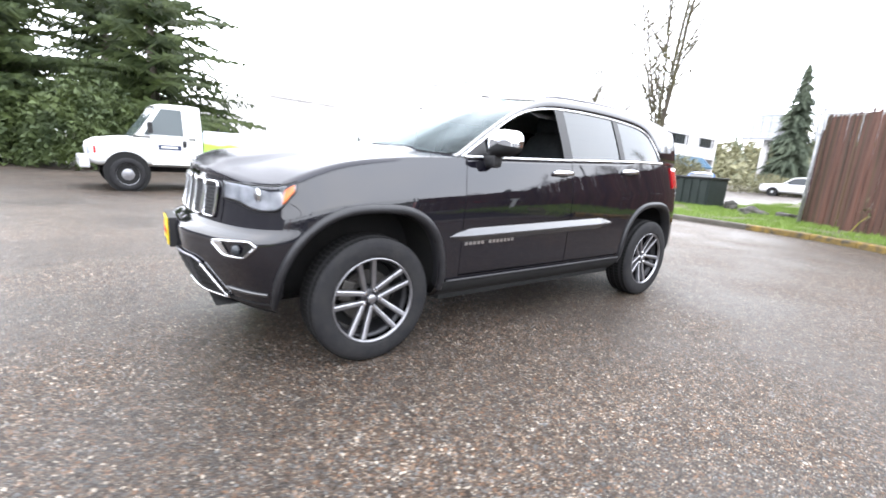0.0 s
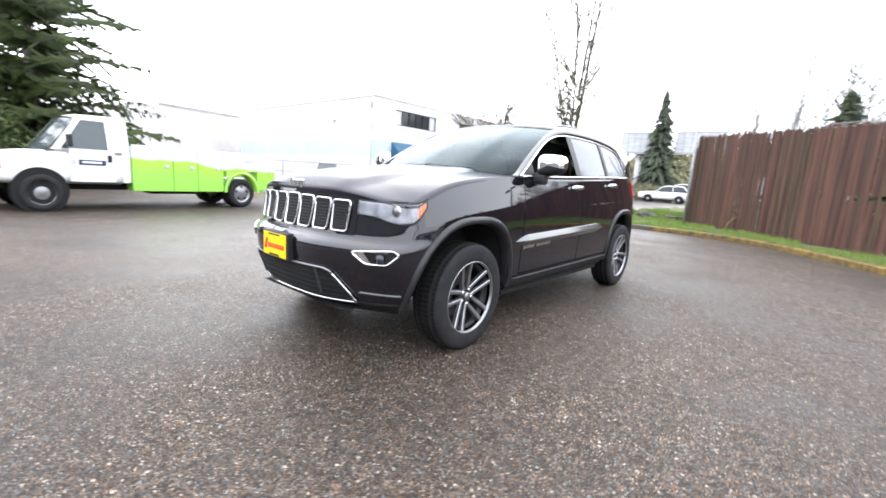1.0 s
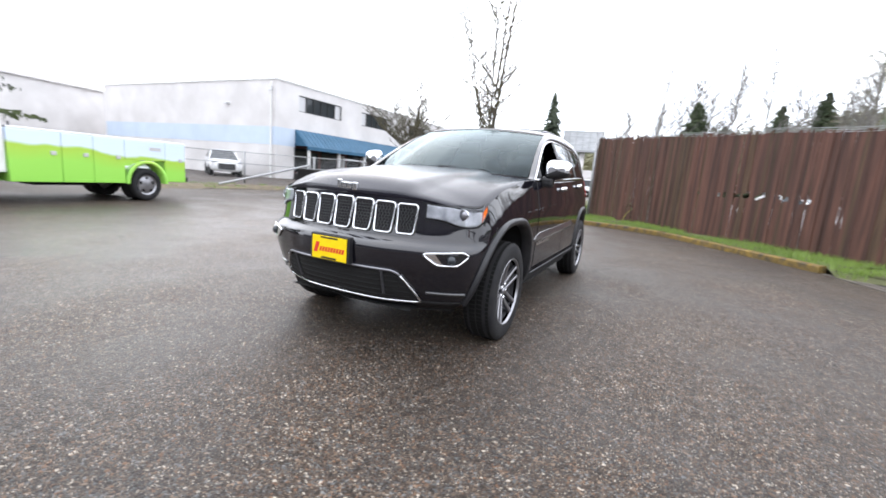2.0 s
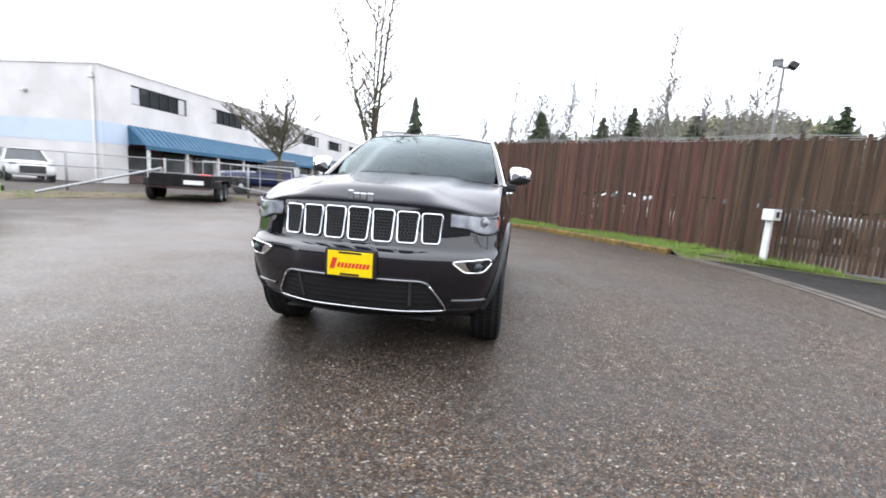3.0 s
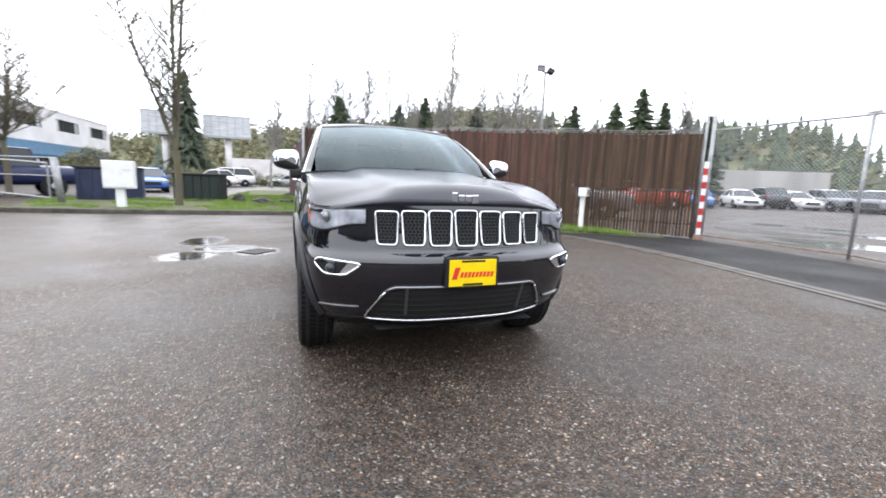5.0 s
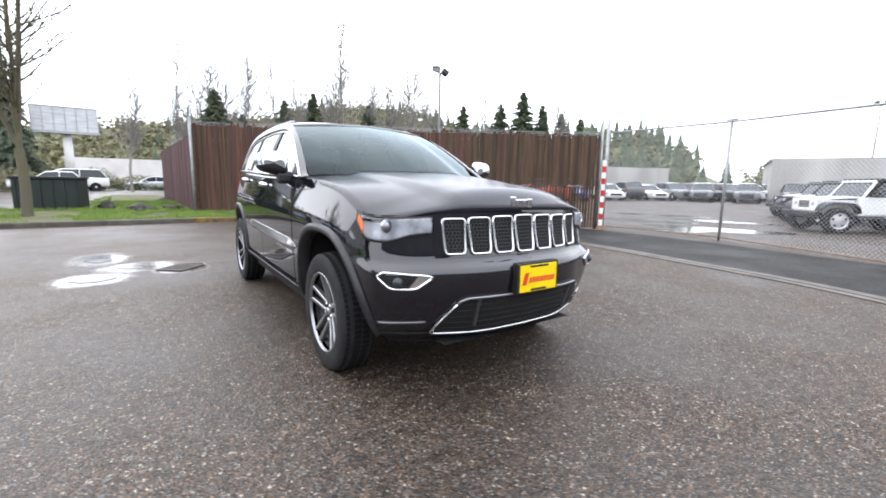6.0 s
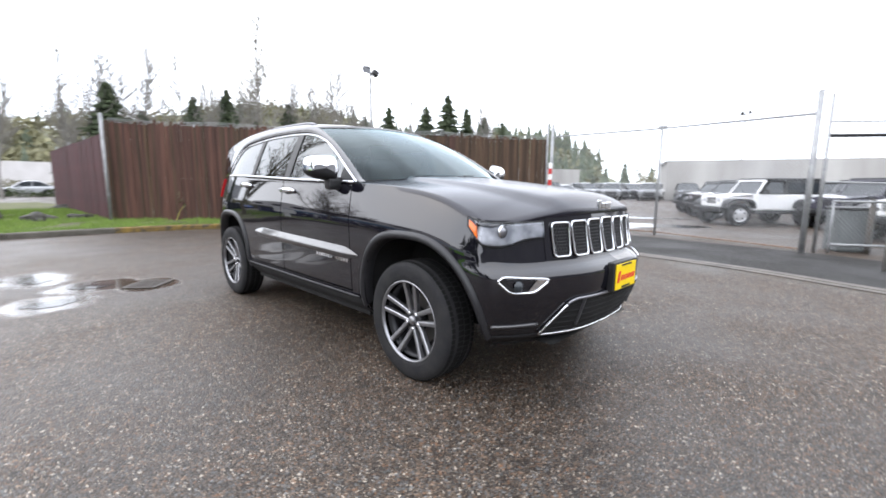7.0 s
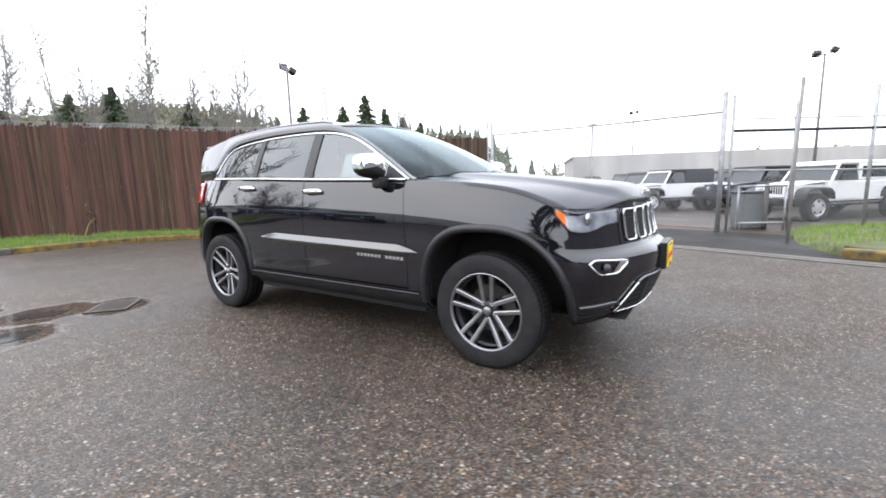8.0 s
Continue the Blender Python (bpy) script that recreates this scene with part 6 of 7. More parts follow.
def build_service_truck():
    """White cab-over-hood truck with a low utility body wrapped in a green hill print."""
    green = bpy.data.materials.new("green_hill_wrap")
    green.use_nodes = True
    nt = green.node_tree
    N, L = nt.nodes.new, nt.links.new
    p = nt.nodes["Principled BSDF"]
    p.inputs["Roughness"].default_value = .35
    co, sp = N("ShaderNodeTexCoord"), N("ShaderNodeSeparateXYZ")
    L(co.outputs["Object"], sp.inputs[0])
    nz = N("ShaderNodeTexNoise")
    nz.inputs["Scale"].default_value, nz.inputs["Detail"].default_value = .9, 3
    L(co.outputs["Object"], nz.inputs["Vector"])
    # the print's skyline falls towards the tail
    fall = N("ShaderNodeMath")
    fall.operation, fall.inputs[1].default_value = "MULTIPLY", .05
    L(sp.outputs["Y"], fall.inputs[0])
    add = N("ShaderNodeMath")
    L(sp.outputs["Z"], add.inputs[0])
    L(fall.outputs[0], add.inputs[1])
    wav = N("ShaderNodeMath")
    wav.operation, wav.inputs[1].default_value = "MULTIPLY_ADD", .35
    L(nz.outputs["Fac"], wav.inputs[0])
    L(add.outputs[0], wav.inputs[2])
    rp = N("ShaderNodeValToRGB")
    e = rp.color_ramp.elements
    e[0].position, e[0].color = 0.0, (.22, .55, .07, 1)
    e[1].position, e[1].color = 1.0, (.55, .68, .85, 1)
    for ps, c in ((.48, (.29, .62, .09, 1)), (.615, (.36, .54, .06, 1)), (.645, (.62, .72, .84, 1))):
        q = e.new(ps)
        q.color = c
    sc = N("ShaderNodeMath")
    sc.operation, sc.inputs[1].default_value = "DIVIDE", 2.15
    L(wav.outputs[0], sc.inputs[0])
    L(sc.outputs[0], rp.inputs[0])
    L(rp.outputs[0], p.inputs["Base Color"])
    root = thing("service_truck", "white service truck with a green landscape-wrapped utility body", "truck", heading(-9.97, -.60, .09, -.996) @ Matrix.Diagonal((1, .9, .97, 1)))
    wf, wr = -2.24, 2.24
    cab = [(wf + 1.5, .55, 1.28, 1.0), (wf + .5, .55, 1.26, .98), (wf - .1, .52, 1.22, .95), (wf - .55, .55, 1.15, .9), (wf - .72, .6, 1.05, .84)]
    part("cab_body", loft_body(cab[::-1], 24, 6), M_WHITE, root, "white painted cab and hood", smooth=True)
    rows = [[(-.86, wf + .16, 1.24), (0, wf + .1, 1.25), (.86, wf + .16, 1.24)], [(-.78, wf + .7, 1.93), (0, wf + .64, 1.95), (.78, wf + .7, 1.93)]]
    part("windscreen", Build().grid(rows), M_TRUCKGLASS, root, "dark raked windscreen")
    part("cab_roof", Build().grid([[(-.80, y, z - .06), (-.74, y, z), (0, y, z + .04), (.74, y, z), (.80, y, z - .06)] for y, z in ((wf + .68, 1.96), (wf + .9, 2.02), (wf + 1.42, 2.04), (wf + 1.66, 2.02))]), M_WHITE, root, smooth=True)
    part("cab_back", Build().box(-.96, .96, wf + 1.5, wf + 1.68, .6, 1.3, bevel=.03).box(-.82, .82, wf + 1.52, wf + 1.66, 1.25, 2.0, bevel=.03), M_WHITE, root)
    for side in (1, -1):
        d = part("cab_door", Build().box(side * 1.0 - .012, side * 1.0 + .012, wf + .5, wf + 1.34, .62, 1.3, bevel=.008), M_WHITE, root, "white cab door")
        part("handle", Build().box(side * 1.022 - .012, side * 1.022 + .012, wf + 1.2, wf + 1.28, 1.05, 1.2, bevel=.005), M_BLACK, d)
        part("sign_bar", Build().box(side * 1.016 - .002, side * 1.016 + .002, wf + .66, wf + 1.16, .97, 1.08), M_NAVYBAR, d, "dark blue sign bar")
        part("sign_bar", Build().box(side * 1.019 - .002, side * 1.019 + .002, wf + .72, wf + 1.08, 1.01, 1.05), M_WHITE, d)
        part("sign_mark", Build().lathe([(0, .004), (.06, .004), (.06, 0)], 14, "x"), M_STEELRIM, d, m=pose(side * 1.014, wf + .57, 1.03) @ Matrix.Diagonal((side, 1, 1, 1)))
        part("sign_bar", Build().box(side * 1.016 - .002, side * 1.016 + .002, wf + .56, wf + 1.05, .88, .90), M_STEELRIM, d)
        part("window_frame", Build().add([(side * .985, wf + .2, 1.26), (side * .99, wf + 1.32, 1.28), (side * .82, wf + 1.34, 1.98), (side * .80, wf + .72, 1.96)], [(0, 1, 2, 3)]), M_WHITE, root)
        part("side_window", Build().add([(side * .992, wf + .37, 1.29), (side * .992, wf + 1.23, 1.30), (side * .842, wf + 1.23, 1.91), (side * .835, wf + .79, 1.91)], [(0, 1, 2, 3)]), M_TRUCKGLASS, root, "grey-green side window")
        part("rear_pillar", Build().add([(side * .99, wf + 1.3, 1.26), (side * .97, wf + 1.66, 1.28), (side * .82, wf + 1.66, 2.0), (side * .82, wf + 1.32, 1.99)], [(0, 1, 2, 3)]), M_WHITE, root)
        mr = part("door_mirror", Build().box(side * 1.13 - .07, side * 1.13 + .07, wf + .44, wf + .54, 1.33, 1.58, bevel=.03), M_BLACK, root)
        part("mirror_arm", Build().tube([(side * .98, wf + .5, 1.36), (side * 1.1, wf + .49, 1.42)], .02, 5), M_BLACK, mr)
        part("headlamp", Build().box(side * .72 - .14, side * .72 + .14, wf - .74, wf - .62, .78, .98, bevel=.03), M_SILVER, root)
        part("turn_lamp", Build().box(side * .87 - .02, side * .87 + .02, wf - .62, wf - .48, .82, .98, bevel=.01), M_REDLENS, root)
        part("wheel_opening", Build().lathe([(.47, side * .6), (.47, side * .985), (0, side * .99)], 28, "x"), M_MATT, root, m=pose(0, wf, .42))
        plain_wheel(root, side * .905, wf, side, .375, .22, M_ALLOY)
        plain_wheel(root, side * .88, wr, side, .39, .24, M_ALLOY)
        plain_wheel(root, side * .62, wr, side, .39, .22, M_STEELRIM)
        # utility body in three lockers
        for y0, y1 in ((-.55, .36), (.37, .98), (.99, 1.68), (2.72, 3.3)):
            lk = part("locker", Build().box(side * .62, side * 1.02, y0, y1, .43 if y1 < 2 else .47, 1.44, bevel=.012) if side > 0 else Build().box(-1.02, -.62, y0, y1, .43 if y1 < 2 else .47, 1.44, bevel=.012), green, root, "green printed locker")
            part("latch", Build().box(side * 1.024 - .012, side * 1.024 + .012, y1 - .2, y1 - .1, .98, 1.06, bevel=.006), M_STEELRIM, lk)
        top = part("locker", Build().box(*sorted((side * .62, side * 1.02)), 1.69, 2.71, .98, 1.44, bevel=.012), green, root, "green printed locker over the wheel")
        part("vent", Build().box(side * 1.022 - .004, side * 1.022 + .004, 2.3, 2.6, 1.22, 1.3), M_STEELRIM, top)
        rows = []
        for i in range(13):
            a = math.pi * i / 12
            rows.append([(side * .99, wr - .54 * math.cos(a), .42 + .56 * math.sin(a)), (side * 1.035, wr - .54 * math.cos(a), .42 + .56 * math.sin(a)), (side * 1.035, wr - .46 * math.cos(a), .42 + .48 * math.sin(a)), (side * .7, wr - .46 * math.cos(a), .42 + .48 * math.sin(a))])
        part("mudguard", Build().grid(rows), green, root, smooth=True)
        part("tail_lamp", Build().box(side * .9 - .08, side * .9 + .08, 3.3, 3.33, .9, 1.1), M_REDLENS, root)
    part("bed", Build().box(-.62, .62, -.52, 3.28, .7, .78).box(-.62, .62, 3.24, 3.3, .7, 1.4), M_STEELRIM, root)
    for sx_ in (-.98, .98):
        part("top_edge", Build().tube([(sx_, -.54, 1.46), (sx_, 3.28, 1.46)], .02, 5), M_STEELRIM, root)
    part("ladder_rack", Build().tube([(-.7, .2, 1.5), (-.7, 2.6, 1.5)], .025, 5).tube([(-.7, .3, 1.45), (-.7, .3, 1.62)], .02, 5), M_BLACK, root)
    part("front_bumper", Build().box(-.95, .95, wf - .9, wf - .7, .5, .74, bevel=.03), M_STEELRIM, root)
    part("rear_bumper", Build().box(-.95, .95, 3.3, 3.45, .48, .6, bevel=.02), M_BLACK, root)
    part("chassis", Build().box(-.45, .45, wf - .5, 3.25, .42, .62), M_MATT, root)
    part("fuel_tank", Build().box(.3, .8, -.1, 1.2, .35, .55, bevel=.05), M_MATT, root)


M_NAVYBAR = shade("navy_sign", (.02, .03, .07), rough=.5)
M_TRUCKGLASS = shade("grey_green_glass", (.06, .075, .08), rough=.08)
build_service_truck()


M_GREYM = shade("grey_machine", (.08, .08, .085), (.14, .13, .12), 6, .6)


def build_trailer():
    # nose away from the yard
    root = thing("utility_trailer", "black flatbed utility trailer with red trim and tandem wheels", "trailer", heading(-11.55, 11.0, -.42, .91) @ Matrix.Diagonal((.98, 1, .93, 1)))
    steel = shade("black_trailer_steel", (.008, .008, .0085), (.017, .015, .014), 5, .75, spec=.2)
    L2 = 2.4
    part("deck", Build().box(-.95, .95, -L2, L2, .62, .70), steel, root)
    for side in (1, -1):
        part("side_board", Build().box(side * .97 - .03, side * .97 + .03, -L2, L2, .55, 1.02, bevel=.008), steel, root)
        part("red_rail", Build().box(side * 1.005 - .006, side * 1.005 + .006, -L2, L2, .50, .545), M_RUST, root)
        for y in (.9, 1.75):
            plain_wheel(root, side * 1.1, y, side, .37, .22, M_ALLOY)
        part("fender", Build().grid([[(side * .98, y, z), (side * 1.24, y, z)] for y, z in ((.4, .55), (.55, .8), (.9, .84), (1.75, .84), (2.1, .8), (2.25, .55))]), steel, root)
    part("tail_board", Build().box(-.97, .97, L2 - .03, L2 + .03, .55, 1.02, bevel=.008), steel, root)
    part("tail_bar", Build().box(-1.0, 1.0, L2 + .03, L2 + .06, .49, .54), M_REDBOARD, root, "red reflector bar")
    part("plate", Build().box(-.75, -.1, L2 + .031, L2 + .04, .66, .82), M_WHITE, root, "white blank plate")
    part("hitch", Build().tube([(-.7, -L2, .58), (0, -L2 - 1.3, .58), (.7, -L2, .58)], .05, 6), steel, root)
    part("jack", Build().tube([(0, -L2 - 1.1, .0), (0, -L2 - 1.1, .9)], .04, 6), steel, root)
    for x, y, c in ((-.3, .4, M_RED), (.35, -.2, M_BLACK), (.0, 1.0, M_GREYM)):
        part("load", Build().box(x - .25, x + .25, y - .3, y + .3, .70, 1.06, bevel=.08), c, root, "piece of machinery lying on the deck")


build_trailer()

# ---------------------------------------------------------------- buildings
def build_warehouse():
    root = thing("warehouse", "white two-storey warehouse with a blue metal awning", "building")
    X0, Y0, H, Y1, X1 = -22.9, 17.5, 6.8, 62.0, -45.0
    # upper wall with window openings, built in strips
    zs = (4.95, 6.1)
    wins = [(19.6 + k * 7.4, 24.3 + k * 7.4) for k in range(6)]
    wall = Build().box(X0 - .25, X0, Y0, Y1, 3.5, zs[0]).box(X0 - .25, X0, Y0, Y1, zs[1], H)
    y = Y0
    for a, b in wins:
        wall.box(X0 - .25, X0, y, a, zs[0], zs[1])
        y = b
    wall.box(X0 - .25, X0, y, Y1, zs[0], zs[1])
    part("front_wall", wall, M_WALL, root, "white stucco upper wall")
    part("parapet", Build().box(X0 - .35, X0 + .06, Y0 - .06, Y1, 6.78, 6.92).box(X1, X0 - .35, Y0 - .06, Y0 + .3, 6.78, 6.92), M_WHITE, root)
    part("side_wall", Build().box(X1, X0 - .26, Y0, Y0 + .25, 0, H), M_WALL, root, "white stucco side wall")
    part("blue_band", Build().box(X1, X0 + .01, Y0 - .012, Y0 - .003, 2.35, 3.6).box(X0 + .003, X0 + .012, Y0, 19.3, 2.35, 3.6), M_BLUEBAND, root, "pale blue painted band")
    part("corner_pier", Build().box(X0 - .26, X0, Y0 + .0, 19.2, 0, 3.5), M_WALL, root)
    part("roof", Build().box(X1, X0 - .2, Y0 + .2, Y1, 6.6, 6.7), M_CONC, root)
    part("rear_wall", Build().box(X1 - .25, X1, Y0, Y1, 0, H).box(X1, X0, Y1, Y1 + .25, 0, H), M_WALL, root)
    for a, b in wins:
        w = part("window", Build().box(X0 - .16, X0 - .12, a, b, *zs), M_DARKGLASS, root, "band of dark window panes")
        fr = Build()
        for k in range(7):
            yy = a + (b - a) * k / 6
            fr.box(X0 - .12, X0 - .05, yy - .03, yy + .03, *zs)
        fr.box(X0 - .12, X0 - .05, a, b, zs[0], zs[0] + .05).box(X0 - .12, X0 - .05, a, b, zs[1] - .05, zs[1])
        part("window_frame", fr, M_BLACK, w)
        for k in (0, 5):
            part("blind", Build().box(X0 - .119, X0 - .112, a + (b - a) * k / 6 + .04, a + (b - a) * (k + 1) / 6 - .04, zs[0] + .06, zs[1] - .06), M_STEELRIM, w, "pale lowered blind")
    # awning: standing-seam panels on a slope
    aw = Build()
    aw.add([(X0, 19.25, 3.62), (X0, 59, 3.62), (X0 + 1.25, 59, 2.45), (X0 + 1.25, 19.25, 2.45)], [(0, 1, 2, 3)])
    aw.add([(X0, 19.25, 3.62), (X0 + 1.25, 19.25, 2.45), (X0, 19.25, 2.45)], [(0, 1, 2)])
    aw.add([(X0 + 1.25, 19.25, 2.45), (X0 + 1.25, 59, 2.45), (X0 + 1.25, 59, 2.2), (X0 + 1.25, 19.25, 2.2)], [(0, 1, 2, 3)])
    awn = part("awning", aw, M_AWNING, root, "blue standing-seam metal awning")
    seam = Build().tube([(0, 0, .03), (1.25, 0, -1.14)], .022, 4).mesh("seam", M_AWNING)
    for k in range(88):
        part("seam", seam, M_AWNING, awn, m=pose(X0, 19.4 + k * .45, 3.62))
    # recessed shop fronts under it
    part("shop_front", Build().box(X0 - 1.2, X0 - 1.1, 19.2, Y1, 0, 3.5), shade("dark_red_boarding", (.09, .035, .035), (.13, .06, .055), 1, .7), root)
    for k in range(12):
        y = 19.6 + k * 3.3
        part("shop_window", Build().box(X0 - 1.1, X0 - 1.04, y + .3, y + 2.2, .5, 2.3), M_DARKGLASS, root)
        part("shop_door", Build().box(X0 - 1.1, X0 - 1.05, y + 2.35, y + 3.2, 0, 2.1), M_WHITE if k % 3 else M_DARKGLASS, root)
        part("column", Build().box(X0 + .95, X0 + 1.1, y, y + .15, 0, 2.4), M_WHITE, root)
    for yy in (Y0 - .1,):
        part("floodlight", Build().box(X0 - 5.2, X0 - 4.9, yy - .15, yy + .08, 5.1, 5.25, bevel=.03), M_STEELRIM, root)
        part("drain_pipe", Build().tube([(X0 - .4, yy, 0), (X0 - .4, yy, 6.6)], .06, 8), M_WHITE, root)
        part("scupper", Build().box(X0 - .6, X0 - .3, yy - .1, yy + .1, 6.0, 6.3, bevel=.02), M_STEELRIM, root)


build_warehouse()


def build_long_hall(name, label, a, b, depth, h, wins, wall_mat):
    """A low hall: front wall from a to b, windows of given shares along it."""
    a, b = Vector(a), Vector(b)
    d = (b - a)
    L = d.length
    root = thing(name, label, "building", pose(a.x, a.y, 0, 0, 0, math.degrees(math.atan2(d.y, d.x))))
    part("wall", Build().box(0, L, 0, .3, 0, h), wall_mat, root)
    part("end_wall", Build().box(0, .3, .31, depth, 0, h).box(L - .3, L, .31, depth, 0, h).box(.31, L - .31, depth - .3, depth, 0, h), wall_mat, root)
    part("roof", Build().box(-.2, L + .2, -.25, depth, h, h + .18), wall_mat, root)
    for f, w, z0, z1 in wins:
        wn_ = part("window", Build().box(f * L - w / 2, f * L + w / 2, -.03, -.004, z0, z1), M_DARKGLASS, root)
        part("sill", Build().box(f * L - w / 2 - .1, f * L + w / 2 + .1, -.1, -.004, z0 - .12, z0), M_CONC, wn_)
    for k in range(int(L / 6)):
        part("pilaster", Build().box(k * 6, k * 6 + .25, -.06, -.002, 0, h - .02), wall_mat, root)
    return root


M_HALL = shade("streaked_white_wall", (.42, .41, .39), (.27, .26, .245), .35, .85, stretch=(1, 1, .25), space="World", detail=8)
build_long_hall("long_hall", "long low streaked white hall beyond the car lot", (77, -36, 0), (57, 16, 0), 14, 3.7,
                [(.92, 1.6, 1.3, 2.9), (.72, 1.4, 2.0, 3.1), (.62, .8, 1.0, 2.8), (.5, 1.4, 2.0, 3.1), (.38, 1.0, 1.3, 2.9), (.2, 1.4, 2.0, 3.1)], M_HALL)
build_long_hall("low_shed", "low pale shed far beyond the lot", (60, 34, 0), (47, 40, 0), 8, 3.6, [(.3, 2, 1, 2.4), (.7, 2, 1, 2.4)], M_HALL)
build_long_hall("far_hall", "white low hall far up the street", (14, 84, 0), (-10, 86, 0), 12, 3.8, [(.2, 3, 1, 2.6), (.5, 3, 1, 2.6), (.8, 3, 1, 2.6)], M_WALL)
build_long_hall("far_hall", "pale low hall beyond the warehouse", (-52, 30, 0), (-95, 20, 0), 20, 6.6, [(.3, 4, 3, 4.5), (.7, 4, 3, 4.5)], M_WALL)


def build_billboard(x, y, yaw, w, label):
    root = thing("billboard", label, "billboard", pose(x, y, 0, 0, 0, yaw))
    part("panel", Build().box(-w / 2, w / 2, -.12, .12, 5.9, 8.3, bevel=.03), shade("weathered_grey_panel", (.52, .53, .54), (.38, .39, .4), .8, .7, stretch=(1, 1, 6)), root)
    part("frame", Build().box(-w / 2 - .1, w / 2 + .1, -.2, .2, 5.7, 5.9), M_GALV, root)
    part("frame", Build().box(-w / 2 - .1, w / 2 + .1, -.16, .16, 8.3, 8.4), M_GALV, root)
    part("catwalk", Build().box(-w / 2, w / 2, -.9, -.2, 5.62, 5.7), M_GALV, root)
    for k in range(7):
        xx = -w / 2 + w * k / 6
        part("batten", Build().box(xx - .03, xx + .03, -.17, -.12, 5.9, 8.3), M_GALV, root)
    part("post", Build().tube([(0, .1, 0), (0, .1, 5.7)], .38, 14), M_WALL, root, smooth=True)


build_billboard(-8.4, 55.5, 0, 5.3, "grey weathered billboard on a thick post")
build_billboard(-15.0, 55.0, 12, 4.6, "second grey billboard beside the first")


# ---------------------------------------------------------------- yard furniture
cab = thing("meter_cabinet", "white utility cabinet on a short post", "cabinet", pose(-5.72, 10.5, .1, 0, 0, 4))
part("box", Build().box(-.38, .38, -.16, .16, .56, 1.36, bevel=.02), M_WHITE, cab)
part("door", Build().box(-.35, .35, -.18, -.162, .60, 1.32, bevel=.01), M_WHITE, cab)
part("latch", Build().box(.12, .3, -.195, -.18, 1.08, 1.11), M_STEELRIM, cab)
part("post", Build().box(-.11, .11, -.09, .09, -.1, .56, bevel=.01), M_WHITE, cab)

def build_dumpster(label, m, steel, w=.8):
    root = thing("dumpster", label, "dumpster", m, "dumpsters by the grass")
    part("bin", Build().box(-w, w, -.6, .6, .08, 1.02, bevel=.02), steel, root)
    for k in range(6):
        x = -w * .9 + k * w * .36
        part("rib", Build().box(x - .025, x + .025, -.64, -.6, .1, 1.0), steel, root)
    part("lid", Build().box(-w - .04, w + .04, -.66, .64, 1.02, 1.1, bevel=.02), M_BLACK, root)
    for sx_ in (-w + .1, w - .1):
        for sy_ in (-.5, .5):
            part("caster", Build().lathe([(0, -.03), (.06, -.03), (.06, .03), (0, .03)], 10, "x"), M_RUBBER, root, m=pose(sx_, sy_, .06))


build_dumpster("dark green steel dumpster with a sloped black lid", pose(-4.35, 14.6, .09, 0, 0, -6), shade("dark_green_steel", (.012, .02, .018), (.02, .028, .026), 3, .55))
build_dumpster("dark blue steel dumpster behind the white cabinet", pose(-7.2, 14.4, .05, 0, 0, 12) @ Matrix.Diagonal((1, 1, 1.15, 1)), shade("dark_blue_steel", (.012, .018, .05), (.02, .03, .07), 3, .55), .95)


def build_heap(x, y, s, seed, label):
    bm = bmesh.new()
    bmesh.ops.create_icosphere(bm, subdivisions=3, radius=1)
    for v in bm.verts:
        n = noise.noise(Vector(v.co) * 1.6 + Vector((seed, 0, 0))) * .45 + noise.noise(Vector(v.co) * 4 + Vector((seed, 3, 0))) * .15
        v.co = Vector((v.co.x * s[0], v.co.y * s[1], max(-.05, v.co.z) * s[2])) * (1 + n)
    me = bpy.data.meshes.new("stone")
    bm.to_mesh(me)
    bm.free()
    me.materials.append(M_ROCK)
    ob = new("stone", me)
    ob.location = (x, y, .12)
    tagged(ob, label, "stone", "stones on the grass")


build_heap(-2.05, 13.4, (.42, .3, .22), 1.0, "dark mossy stone lying on the grass")
build_heap(-1.15, 13.5, (.38, .26, .18), 2.0, "dark flat stone beside another")
build_heap(-3.0, 14.3, (.26, .2, .3), 3.0, "small dark stone by the dumpster")
build_heap(-1.0, 20.0, (.6, .3, .2), 4.0, "low dark stone farther up the grass")


M_POLE = shade("weathered_pole_steel", (.1, .1, .1), (.16, .155, .15), 3.0, .6)


def build_lamp_post(x, y, h, yaw, label):
    root = thing("light_pole", label, "light pole", pose(x, y, 0, 0, 0, yaw), "light poles")
    part("pole", Build().tube([(0, 0, 0), (0, 0, h - .2)], [.11, .065], 10), M_POLE, root, smooth=True)
    part("arm", Build().tube([(-.5, 0, h - .25), (.5, 0, h - .25)], .035, 6), M_POLE, root)
    for s in (-1, 1):
        hd = part("floodlight", Build().box(-.22, .22, -.28, .12, -.16, .14, bevel=.04), M_BLACK, root, m=pose(s * .45, 0, h - .05, 28, 0, s * 50))
        part("lens", Build().box(-.18, .18, -.29, -.282, -.12, .1), M_SILVER, hd)


build_lamp_post(13.4, 18.6, 8.1, 25, "tall steel pole with two floodlights behind the fence")
build_lamp_post(36.9, -8.1, 9.6, 60, "tall lot light with two floodlights")
build_lamp_post(62, 8, 10.5, 60, "distant lot light with two heads")

